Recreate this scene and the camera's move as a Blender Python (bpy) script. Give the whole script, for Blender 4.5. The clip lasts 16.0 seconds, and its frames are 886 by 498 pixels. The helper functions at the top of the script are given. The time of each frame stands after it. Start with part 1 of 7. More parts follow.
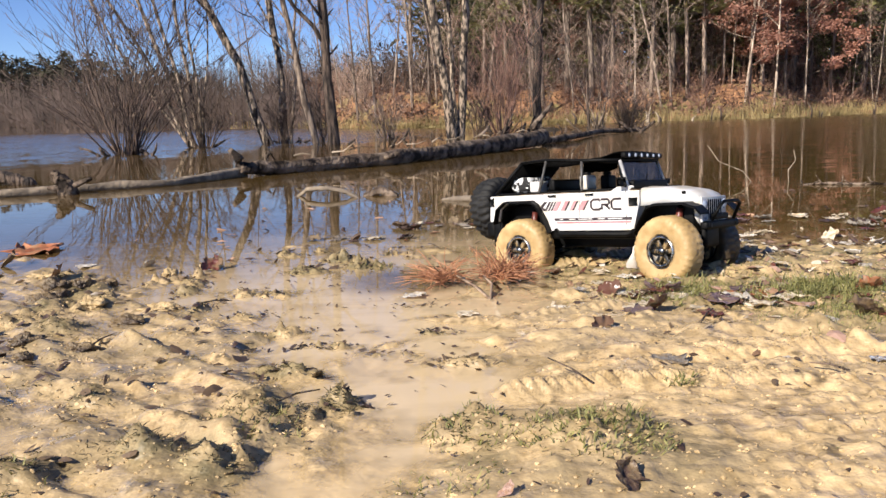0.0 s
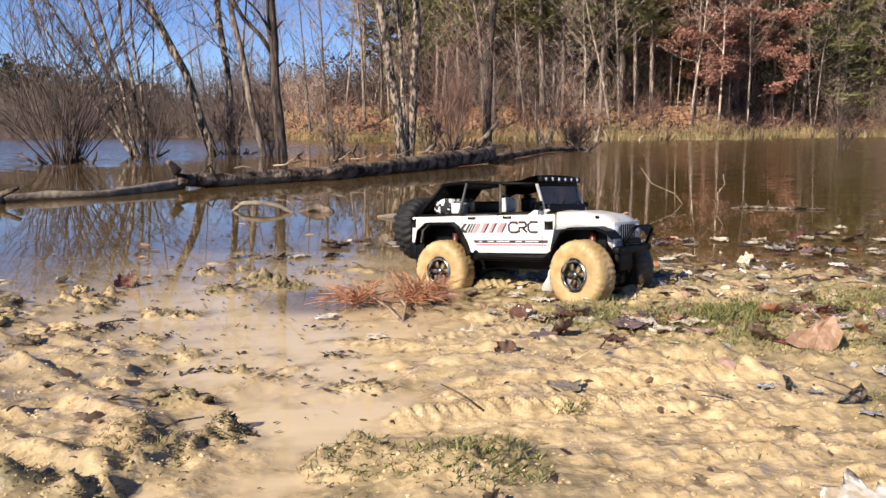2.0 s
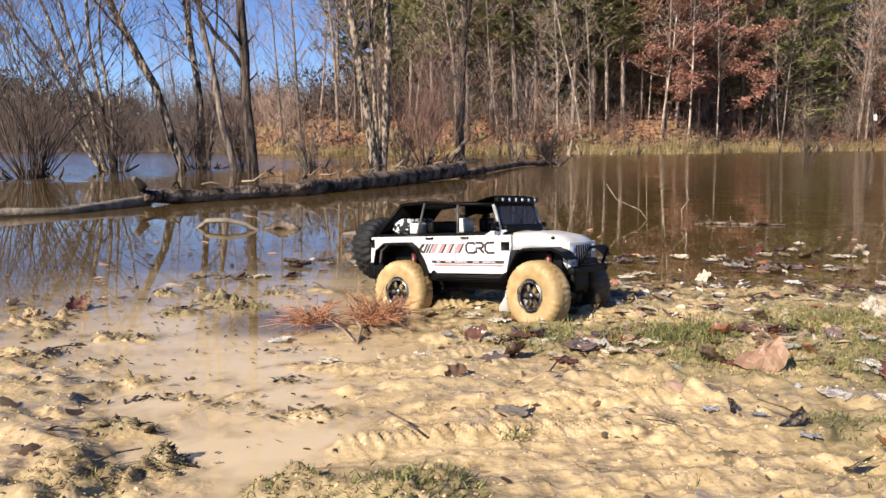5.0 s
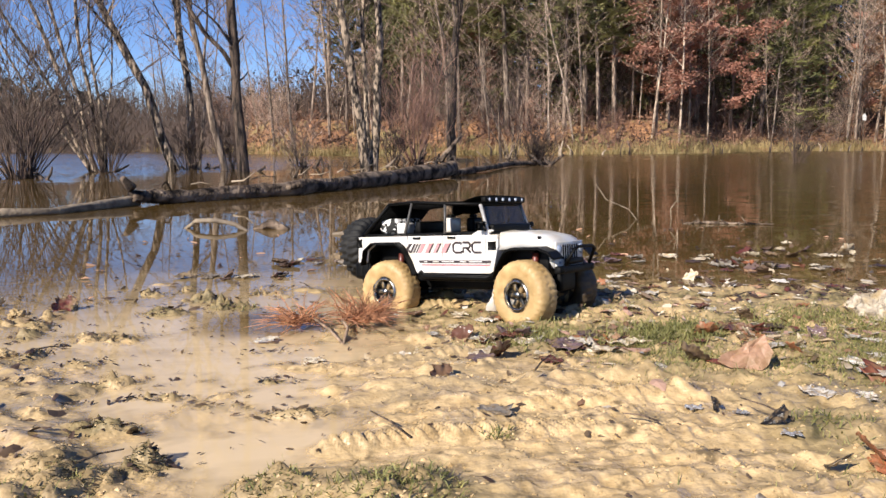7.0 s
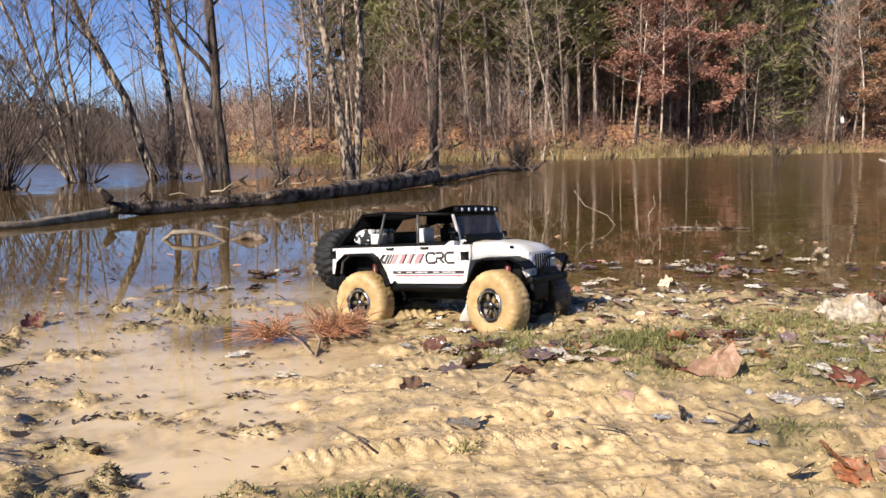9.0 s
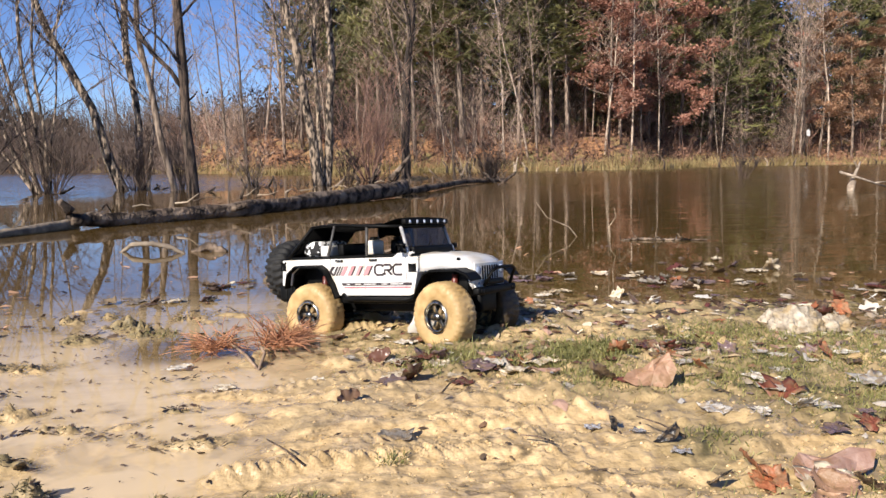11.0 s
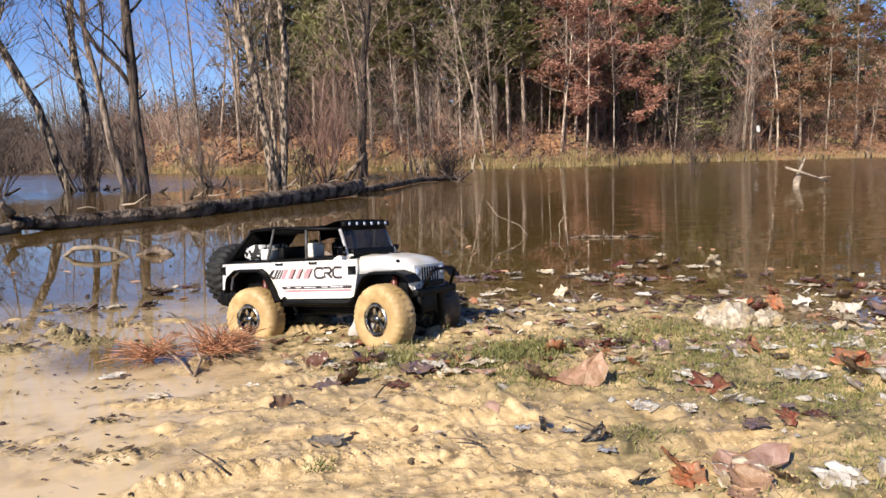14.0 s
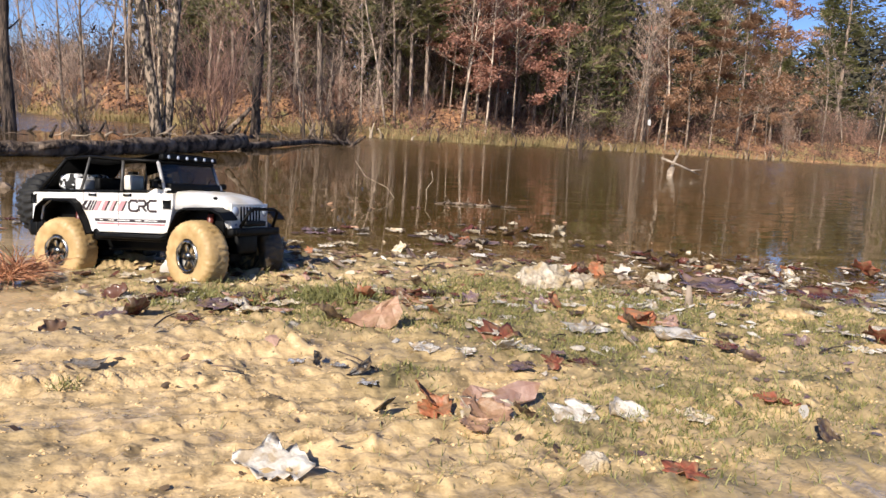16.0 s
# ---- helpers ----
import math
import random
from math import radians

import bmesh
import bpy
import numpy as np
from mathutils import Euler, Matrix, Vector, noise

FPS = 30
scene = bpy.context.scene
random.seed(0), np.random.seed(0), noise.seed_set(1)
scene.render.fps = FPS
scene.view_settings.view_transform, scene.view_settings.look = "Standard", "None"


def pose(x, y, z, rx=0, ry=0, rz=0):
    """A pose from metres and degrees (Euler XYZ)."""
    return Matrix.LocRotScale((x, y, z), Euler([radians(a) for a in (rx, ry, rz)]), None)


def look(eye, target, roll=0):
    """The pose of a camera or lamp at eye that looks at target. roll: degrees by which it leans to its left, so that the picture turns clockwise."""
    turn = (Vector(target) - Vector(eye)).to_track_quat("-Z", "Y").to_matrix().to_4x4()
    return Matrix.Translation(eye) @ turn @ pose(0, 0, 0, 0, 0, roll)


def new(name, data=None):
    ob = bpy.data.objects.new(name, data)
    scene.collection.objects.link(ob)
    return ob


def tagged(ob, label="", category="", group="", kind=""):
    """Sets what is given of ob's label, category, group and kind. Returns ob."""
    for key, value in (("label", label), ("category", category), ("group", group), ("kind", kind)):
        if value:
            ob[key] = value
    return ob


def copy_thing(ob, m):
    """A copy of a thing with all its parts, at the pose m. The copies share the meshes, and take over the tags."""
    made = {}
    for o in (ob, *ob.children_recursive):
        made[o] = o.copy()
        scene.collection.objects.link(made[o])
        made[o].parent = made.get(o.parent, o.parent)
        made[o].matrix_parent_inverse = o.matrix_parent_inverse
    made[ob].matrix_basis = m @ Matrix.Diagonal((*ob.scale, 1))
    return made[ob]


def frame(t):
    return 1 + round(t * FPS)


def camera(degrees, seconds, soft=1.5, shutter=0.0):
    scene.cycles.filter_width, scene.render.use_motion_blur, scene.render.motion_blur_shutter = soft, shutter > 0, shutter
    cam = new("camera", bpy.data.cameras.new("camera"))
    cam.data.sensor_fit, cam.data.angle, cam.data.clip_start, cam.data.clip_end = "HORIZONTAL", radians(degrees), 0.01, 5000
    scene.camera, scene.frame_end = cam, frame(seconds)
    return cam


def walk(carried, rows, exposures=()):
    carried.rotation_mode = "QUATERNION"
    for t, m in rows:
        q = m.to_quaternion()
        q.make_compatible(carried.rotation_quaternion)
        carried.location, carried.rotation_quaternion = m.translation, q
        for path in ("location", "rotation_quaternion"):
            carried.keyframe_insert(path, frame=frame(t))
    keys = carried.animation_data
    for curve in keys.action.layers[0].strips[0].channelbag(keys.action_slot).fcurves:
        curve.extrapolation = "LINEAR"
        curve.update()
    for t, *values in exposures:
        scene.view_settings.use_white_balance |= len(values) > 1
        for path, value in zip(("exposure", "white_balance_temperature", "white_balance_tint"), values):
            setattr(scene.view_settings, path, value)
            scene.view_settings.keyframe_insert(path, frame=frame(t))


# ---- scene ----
cam = camera(59.9, 16.0, soft=1.5)
METRES, EYE, TILT, LEAN, TURN = 0.462, 0.3144, -9.7, 1.7, 0.0
ROWS = [
    (0.0, 0.0, 0.0, 0.0, 0.0, 0.0, 0.0),
    (0.5, 0.037, 0.0004, 0.0042, -0.38, 0.16, -0.04),
    (1.0, 0.1105, 0.0045, 0.0234, -1.9, 0.59, -0.84),
    (1.5, 0.1474, 0.0032, 0.0287, -3.36, 0.79, -1.05),
    (2.0, 0.1475, -0.0002, 0.0311, -3.56, 1.07, -0.77),
    (2.5, 0.1582, 0.0007, 0.0442, -3.78, 1.32, -0.76),
    (3.0, 0.1887, -0.0024, 0.0512, -4.23, 1.45, -0.91),
    (3.5, 0.1771, -0.0012, 0.0457, -4.12, 1.56, -0.69),
    (4.0, 0.192, -0.0006, 0.0637, -4.58, 1.89, -0.61),
    (6.5, 0.2444, -0.0081, 0.0635, -5.85, 2.13, -0.33),
    (7.0, 0.2463, -0.0062, 0.0636, -5.99, 2.08, -0.34),
    (7.5, 0.2521, -0.0074, 0.0679, -6.3, 2.2, -0.19),
    (8.0, 0.2887, -0.0129, 0.0702, -6.54, 2.12, 0.0),
    (8.5, 0.27, -0.0084, 0.0693, -6.81, 2.37, 0.3),
    (9.0, 0.2978, -0.0083, 0.0821, -7.08, 2.54, 0.45),
    (11.5, 0.434, -0.043, 0.0836, -9.89, 3.42, 1.0),
    (12.0, 0.4539, -0.0463, 0.0978, -10.8, 3.25, 1.5),
    (12.5, 0.4558, -0.0505, 0.1069, -11.03, 3.38, 1.79),
    (13.0, 0.4522, -0.0493, 0.1035, -11.49, 3.39, 1.9),
    (13.5, 0.4664, -0.0492, 0.089, -11.46, 3.25, 1.52),
    (14.0, 0.4943, -0.057, 0.0987, -11.89, 3.13, 1.56),
    (14.5, 0.543, -0.0693, 0.0951, -12.61, 3.15, 1.14),
    (15.0, 0.6543, -0.1005, 0.0988, -15.8, 3.09, -2.06),
    (15.5, 0.7547, -0.1278, 0.0541, -18.24, 2.38, -2.5),
    (16.0, 0.7972, -0.1353, -0.0008, -19.75, 1.07, -2.1),
]
walk(cam, [(t, pose(0, 0, EYE, TILT, LEAN, TURN) @ pose(METRES * x, METRES * y, METRES * z, 90 + pitch, roll, yaw)) for t, x, y, z, yaw, pitch, roll in ROWS])

# ---- light ----
SUN_TO = Vector((-0.66, -0.66, 0.60)).normalized()
world = bpy.data.worlds.new("world")
scene.world = world
world.use_nodes = True
_wn = world.node_tree.nodes
_sky = _wn.new("ShaderNodeTexSky")
_sky.sky_type = "NISHITA"
_sky.sun_disc = False
_sky.sun_elevation = math.asin(SUN_TO.z)
_sky.sun_rotation = math.atan2(SUN_TO.x, SUN_TO.y) % (2 * math.pi)
_sky.altitude, _sky.air_density, _sky.dust_density, _sky.ozone_density = 1200, 0.75, 0.0, 3.5
_hue = _wn.new("ShaderNodeHueSaturation")
_hue.inputs["Hue"].default_value, _hue.inputs["Saturation"].default_value = 0.512, 1.10
world.node_tree.links.new(_sky.outputs[0], _hue.inputs["Color"])
world.node_tree.links.new(_hue.outputs[0], _wn["Background"].inputs[0])
_wn["Background"].inputs[1].default_value = 0.091
sun_data = bpy.data.lights.new("sun", "SUN")
sun_data.energy, sun_data.angle, sun_data.color = 5.0, radians(0.53), (1.0, 0.91, 0.80)
sun = new("sun", sun_data)
sun.matrix_world = look((0, 0, 30), Vector((0, 0, 30)) - SUN_TO)
scene.view_settings.exposure = 0.73


# ---- materials ----
def mat(name, c1, c2, scale=8.0, rough=0.7, rough2=None, bump=0.3, bump_scale=None, metal=0.0, stretch=(1, 1, 1),
        vary=0.0, c3=None, scale3=1.5, bump_dist=0.002, spec=0.5, translucent=0.0, ramp_at=(0.36, 0.66), detail=6):
    """A node material: two colours in fine noise, a third in coarse patches, relief, and a shift of value per object."""
    m = bpy.data.materials.new(name)
    m.use_nodes = True
    n, l = m.node_tree.nodes, m.node_tree.links
    b = n["Principled BSDF"]
    tc = n.new("ShaderNodeTexCoord")
    mp = n.new("ShaderNodeMapping")
    mp.inputs["Scale"].default_value = stretch
    l.new(tc.outputs["Object"], mp.inputs["Vector"])
    no = n.new("ShaderNodeTexNoise")
    no.inputs["Scale"].default_value, no.inputs["Detail"].default_value = scale, detail
    l.new(mp.outputs[0], no.inputs["Vector"])
    ramp = n.new("ShaderNodeValToRGB")
    ramp.color_ramp.elements[0].position, ramp.color_ramp.elements[1].position = ramp_at
    ramp.color_ramp.elements[0].color, ramp.color_ramp.elements[1].color = (*c1, 1), (*c2, 1)
    l.new(no.outputs[0], ramp.inputs[0])
    colour = ramp.outputs[0]
    if c3:
        n3 = n.new("ShaderNodeTexNoise")
        n3.inputs["Scale"].default_value, n3.inputs["Detail"].default_value = scale3, 4
        l.new(tc.outputs["Object"], n3.inputs["Vector"])
        r3 = n.new("ShaderNodeValToRGB")
        r3.color_ramp.elements[0].position, r3.color_ramp.elements[1].position = 0.48, 0.62
        l.new(n3.outputs[0], r3.inputs[0])
        mx = n.new("ShaderNodeMix")
        mx.data_type = "RGBA"
        l.new(r3.outputs[0], mx.inputs["Factor"])
        l.new(colour, mx.inputs["A"])
        mx.inputs["B"].default_value = (*c3, 1)
        colour = mx.outputs["Result"]
    if vary:
        oi = n.new("ShaderNodeObjectInfo")
        mr = n.new("ShaderNodeMapRange")
        mr.inputs["To Min"].default_value, mr.inputs["To Max"].default_value = 1 - vary, 1 + vary
        l.new(oi.outputs["Random"], mr.inputs["Value"])
        hs = n.new("ShaderNodeHueSaturation")
        l.new(mr.outputs[0], hs.inputs["Value"])
        l.new(colour, hs.inputs["Color"])
        colour = hs.outputs[0]
    l.new(colour, b.inputs["Base Color"])
    if rough2 is None:
        b.inputs["Roughness"].default_value = rough
    else:
        rr = n.new("ShaderNodeMapRange")
        rr.inputs["From Min"].default_value, rr.inputs["From Max"].default_value = 0.3, 0.7
        rr.inputs["To Min"].default_value, rr.inputs["To Max"].default_value = rough, rough2
        l.new(no.outputs[0], rr.inputs["Value"])
        l.new(rr.outputs[0], b.inputs["Roughness"])
    b.inputs["Metallic"].default_value = metal
    b.inputs["Specular IOR Level"].default_value = spec
    if bump:
        nb = n.new("ShaderNodeTexNoise")
        nb.inputs["Scale"].default_value, nb.inputs["Detail"].default_value = bump_scale or scale * 3, 4
        l.new(mp.outputs[0], nb.inputs["Vector"])
        bu = n.new("ShaderNodeBump")
        bu.inputs["Strength"].default_value, bu.inputs["Distance"].default_value = bump, bump_dist
        l.new(nb.outputs[0], bu.inputs["Height"])
        l.new(bu.outputs[0], b.inputs["Normal"])
    if translucent:
        tr = n.new("ShaderNodeBsdfTranslucent")
        l.new(colour, tr.inputs["Color"])
        ms = n.new("ShaderNodeMixShader")
        ms.inputs[0].default_value = translucent
        l.new(b.outputs[0], ms.inputs[1])
        l.new(tr.outputs[0], ms.inputs[2])
        l.new(ms.outputs[0], n["Material Output"].inputs[0])
    return m


BARK_GREY = mat("bark_grey", (0.08, 0.056, 0.042), (0.31, 0.238, 0.182), 26, 0.9, bump=0.8, bump_dist=0.02, stretch=(1, 1, 0.18), vary=0.3, ramp_at=(0.42, 0.58))
BARK_PALE = mat("bark_pale", (0.036, 0.026, 0.019), (0.43, 0.330, 0.240), 26, 0.85, bump=1.0, bump_dist=0.03, stretch=(1, 1, 0.35), vary=0.15, ramp_at=(0.45, 0.59))
BARK_TAN = mat("bark_tan", (0.11, 0.083, 0.061), (0.54, 0.425, 0.325), 16, 0.9, bump=0.6, bump_dist=0.01, stretch=(1, 1, 0.3), vary=0.25)
BARK_DARK = mat("bark_dark", (0.020, 0.014, 0.011), (0.170, 0.118, 0.085), 24, 0.9, bump=1.0, bump_dist=0.03, stretch=(1, 1, 0.22), vary=0.25, ramp_at=(0.40, 0.64))
TWIG = mat("twig", (0.105, 0.072, 0.053), (0.45, 0.325, 0.245), 5, 0.85, bump=0, vary=0.35)
TWIG_BROWN = mat("twig_brown", (0.050, 0.034, 0.026), (0.185, 0.130, 0.098), 5, 0.85, bump=0, vary=0.3)
BARK_BROWN = mat("bark_brown", (0.040, 0.027, 0.020), (0.165, 0.112, 0.085), 26, 0.9, bump=0.6, bump_dist=0.01, stretch=(1, 1, 0.2), vary=0.25)
TWIG_RED = mat("twig_red", (0.16, 0.085, 0.06), (0.36, 0.21, 0.15), 5, 0.85, bump=0, vary=0.3)
NEEDLE = mat("pine_needles", (0.050, 0.058, 0.021), (0.25, 0.240, 0.085), 0.8, 0.6, bump=0, vary=0.35, translucent=0.25)
NEEDLE_PALE = mat("pale_pine_needles", (0.075, 0.078, 0.030), (0.30, 0.280, 0.115), 0.8, 0.6, bump=0, vary=0.35, translucent=0.3)
RUST_LEAF = mat("rust_leaves", (0.20, 0.080, 0.050), (0.55, 0.285, 0.200), 1.6, 0.7, bump=0, vary=0.25, translucent=0.3)
OCHRE_LEAF = mat("ochre_leaves", (0.20, 0.108, 0.060), (0.52, 0.310, 0.185), 1.6, 0.7, bump=0, vary=0.25, translucent=0.3)
# pine green pushed near black, so gaps between trunks look shaded
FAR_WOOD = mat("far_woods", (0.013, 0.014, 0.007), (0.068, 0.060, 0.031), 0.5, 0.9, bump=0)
THICKET = mat("thicket", (0.036, 0.026, 0.022), (0.130, 0.092, 0.076), 0.5, 0.9, bump=0)
# brush brown taken darker to carry the shade under the bank's trees
SHADED_BRUSH = mat("shaded_brush", (0.020, 0.014, 0.011), (0.125, 0.080, 0.056), 0.7, 0.9, bump=0)
UNDERGROWTH = mat("undergrowth", (0.040, 0.022, 0.014), (0.25, 0.130, 0.078), 0.7, 0.85, bump=0)
REED = mat("reed", (0.17, 0.13, 0.05), (0.38, 0.29, 0.135), 0.9, 0.8, bump=0, translucent=0.2)
GRASS = mat("grass", (0.10, 0.11, 0.03), (0.36, 0.33, 0.12), 55, 0.6, bump=0, translucent=0.25)
LOG_BARK = mat("log_bark", (0.018, 0.013, 0.010), (0.150, 0.110, 0.082), 13, 0.9, bump=1, bump_dist=0.03, c3=(0.25, 0.190, 0.140), scale3=7.0, spec=0.2, ramp_at=(0.40, 0.62))
LOG_PALE = mat("log_bare_wood", (0.11, 0.085, 0.06), (0.32, 0.255, 0.18), 16, 0.85, bump=0.8, bump_dist=0.01, c3=(0.14, 0.11, 0.08), scale3=5)
STICK = mat("weathered_stick", (0.22, 0.17, 0.12), (0.46, 0.37, 0.27), 30, 0.8, bump=0.4)
SNAG = mat("snag_wood", (0.16, 0.12, 0.085), (0.42, 0.34, 0.26), 20, 0.8, bump=0.5)
TWIG_STEM = mat("twig_stem", (0.13, 0.085, 0.055), (0.36, 0.26, 0.18), 60, 0.8, bump=0.4)
DEAD_NEEDLE = mat("dead_needles", (0.25, 0.105, 0.052), (0.58, 0.29, 0.155), 40, 0.6, bump=0)
STONE = mat("pale_stone", (0.26, 0.205, 0.14), (0.60, 0.53, 0.42), 55, 0.8, bump=1.0, bump_dist=0.006, c3=(0.34, 0.25, 0.13), scale3=28)
WET_MUD = mat("dark_wet_mud", (0.10, 0.068, 0.034), (0.27, 0.19, 0.095), 70, 0.3, rough2=0.6, bump=1.0, bump_dist=0.004, c3=(0.06, 0.04, 0.025), scale3=30)
CLOD = mat("mud_clod", (0.32, 0.22, 0.10), (0.56, 0.41, 0.21), 60, 0.35, rough2=0.7, bump=1.0, bump_dist=0.004)
CRUMB = mat("mud_crumb", (0.34, 0.235, 0.110), (0.645, 0.470, 0.250), 45, 0.3, rough2=0.6, bump=0.5, bump_dist=0.0015, c3=(0.27, 0.200, 0.105), scale3=14)


def ground_material():
    """Wet tan mud by the camera, leaf litter on the far banks, dark silt under the lake."""
    m = bpy.data.materials.new("wet_mud_and_litter")
    m.use_nodes = True
    n, l = m.node_tree.nodes, m.node_tree.links
    b = n["Principled BSDF"]
    tc = n.new("ShaderNodeTexCoord")

    def noise_ramp(scale, p0, c0, p1, c1, detail=6, rough=0.6):
        t = n.new("ShaderNodeTexNoise")
        t.inputs["Scale"].default_value, t.inputs["Detail"].default_value, t.inputs["Roughness"].default_value = scale, detail, rough
        l.new(tc.outputs["Object"], t.inputs["Vector"])
        r = n.new("ShaderNodeValToRGB")
        r.color_ramp.elements[0].position, r.color_ramp.elements[1].position = p0, p1
        r.color_ramp.elements[0].color, r.color_ramp.elements[1].color = (*c0, 1), (*c1, 1)
        l.new(t.outputs[0], r.inputs[0])
        return r.outputs[0], t.outputs[0]

    def mixed(f, a, c):
        x = n.new("ShaderNodeMix")
        x.data_type = "RGBA"
        l.new(f, x.inputs["Factor"])
        for s, k in ((a, "A"), (c, "B")):
            if isinstance(s, tuple):
                x.inputs[k].default_value = (*s, 1)
            else:
                l.new(s, x.inputs[k])
        return x.outputs["Result"]

    fine, fine_v = noise_ramp(45, 0.34, (0.34, 0.235, 0.110), 0.62, (0.645, 0.470, 0.250))
    spots, _ = noise_ramp(30, 0.57, (0, 0, 0), 0.66, (1, 1, 1))
    mud = mixed(spots, fine, (0.16, 0.115, 0.058))
    st = n.new("ShaderNodeMapping")
    st.inputs["Scale"].default_value = (0.22, 1.0, 1.0)
    l.new(tc.outputs["Object"], st.inputs["Vector"])
    sn = n.new("ShaderNodeTexNoise")
    sn.inputs["Scale"].default_value, sn.inputs["Detail"].default_value = 13, 5
    l.new(st.outputs[0], sn.inputs["Vector"])
    sr = n.new("ShaderNodeMapRange")
    sr.inputs["From Min"].default_value, sr.inputs["From Max"].default_value = 0.48, 0.63
    sr.inputs["To Max"].default_value = 0.62
    l.new(sn.outputs[0], sr.inputs["Value"])
    mud = mixed(sr.outputs[0], mud, (0.27, 0.205, 0.115))
    big, _ = noise_ramp(6, 0.42, (0, 0, 0), 0.56, (1, 1, 1), 5)
    mossy, _ = noise_ramp(60, 0.38, (0.085, 0.072, 0.032), 0.64, (0.31, 0.240, 0.118))
    at = n.new("ShaderNodeAttribute")
    at.attribute_name = "zone"
    sep = n.new("ShaderNodeSeparateColor")
    l.new(at.outputs["Color"], sep.inputs[0])
    gm = n.new("ShaderNodeMath")
    gm.operation = "MULTIPLY"
    l.new(sep.outputs[1], gm.inputs[0])
    l.new(big, gm.inputs[1])
    near = mixed(gm.outputs[0], mud, mossy)
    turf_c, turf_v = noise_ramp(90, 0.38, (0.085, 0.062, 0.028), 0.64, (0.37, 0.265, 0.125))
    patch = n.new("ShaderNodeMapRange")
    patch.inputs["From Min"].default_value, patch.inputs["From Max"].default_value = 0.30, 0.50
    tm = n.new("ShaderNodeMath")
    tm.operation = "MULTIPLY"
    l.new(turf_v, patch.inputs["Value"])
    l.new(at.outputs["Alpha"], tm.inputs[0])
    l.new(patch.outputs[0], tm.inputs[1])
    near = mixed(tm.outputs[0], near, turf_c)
    litter, _ = noise_ramp(4.5, 0.36, (0.15, 0.07, 0.035), 0.66, (0.48, 0.25, 0.12))
    lit2, _ = noise_ramp(0.6, 0.48, (0, 0, 0), 0.62, (1, 1, 1))
    grassy, _ = noise_ramp(7, 0.35, (0.16, 0.14, 0.05), 0.65, (0.36, 0.29, 0.12))
    far = mixed(lit2, litter, grassy)
    col = mixed(sep.outputs[0], near, far)
    col = mixed(sep.outputs[2], col, (0.10, 0.075, 0.035))
    l.new(col, b.inputs["Base Color"])
    rr = n.new("ShaderNodeMapRange")
    rr.inputs["From Min"].default_value, rr.inputs["From Max"].default_value = 0.35, 0.65
    rr.inputs["To Min"].default_value, rr.inputs["To Max"].default_value = 0.16, 0.58
    l.new(fine_v, rr.inputs["Value"])
    wet = n.new("ShaderNodeTexNoise")
    wet.inputs["Scale"].default_value, wet.inputs["Detail"].default_value = 16, 3
    l.new(tc.outputs["Object"], wet.inputs["Vector"])
    wr = n.new("ShaderNodeMapRange")
    wr.inputs["From Min"].default_value, wr.inputs["From Max"].default_value = 0.40, 0.58
    wr.inputs["To Min"].default_value, wr.inputs["To Max"].default_value = 0.13, 0.50
    l.new(wet.outputs[0], wr.inputs["Value"])
    rg = n.new("ShaderNodeMath")
    rg.operation = "MAXIMUM"
    turf = n.new("ShaderNodeMath")
    turf.operation = "MAXIMUM"
    half = n.new("ShaderNodeMath")
    half.operation = "MULTIPLY"
    l.new(sep.outputs[1], half.inputs[0])
    half.inputs[1].default_value = 0.6
    l.new(half.outputs[0], turf.inputs[0])
    l.new(sep.outputs[0], turf.inputs[1])
    l.new(wr.outputs[0], rg.inputs[0])
    l.new(turf.outputs[0], rg.inputs[1])
    l.new(rg.outputs[0], b.inputs["Roughness"])
    ct = n.new("ShaderNodeMapRange")
    ct.inputs["From Min"].default_value, ct.inputs["From Max"].default_value = 0.40, 0.56
    ct.inputs["To Min"].default_value, ct.inputs["To Max"].default_value = 0.75, 0.05
    l.new(wet.outputs[0], ct.inputs["Value"])
    dry = n.new("ShaderNodeMath")
    dry.operation = "SUBTRACT"
    dry.use_clamp = True
    l.new(ct.outputs[0], dry.inputs[0])
    l.new(turf.outputs[0], dry.inputs[1])
    l.new(dry.outputs[0], b.inputs["Coat Weight"])
    b.inputs["Coat Roughness"].default_value = 0.14
    nb = n.new("ShaderNodeTexNoise")
    nb.inputs["Scale"].default_value, nb.inputs["Detail"].default_value = 165, 5
    st2 = n.new("ShaderNodeMapping")
    st2.inputs["Scale"].default_value = (0.8, 1.0, 1.0)
    l.new(tc.outputs["Object"], st2.inputs["Vector"])
    l.new(st2.outputs[0], nb.inputs["Vector"])
    bu = n.new("ShaderNodeBump")
    bu.inputs["Strength"].default_value, bu.inputs["Distance"].default_value = 0.5, 0.0018
    l.new(nb.outputs[0], bu.inputs["Height"])
    crumbs = n.new("ShaderNodeTexNoise")
    crumbs.inputs["Scale"].default_value, crumbs.inputs["Detail"].default_value, crumbs.inputs["Roughness"].default_value = 100, 2, 0.5
    l.new(st2.outputs[0], crumbs.inputs["Vector"])
    bu2 = n.new("ShaderNodeBump")
    bu2.inputs["Strength"].default_value, bu2.inputs["Distance"].default_value = 0.6, 0.0045
    l.new(crumbs.outputs[0], bu2.inputs["Height"])
    l.new(bu.outputs[0], bu2.inputs["Normal"])
    l.new(bu2.outputs[0], b.inputs["Normal"])
    return m


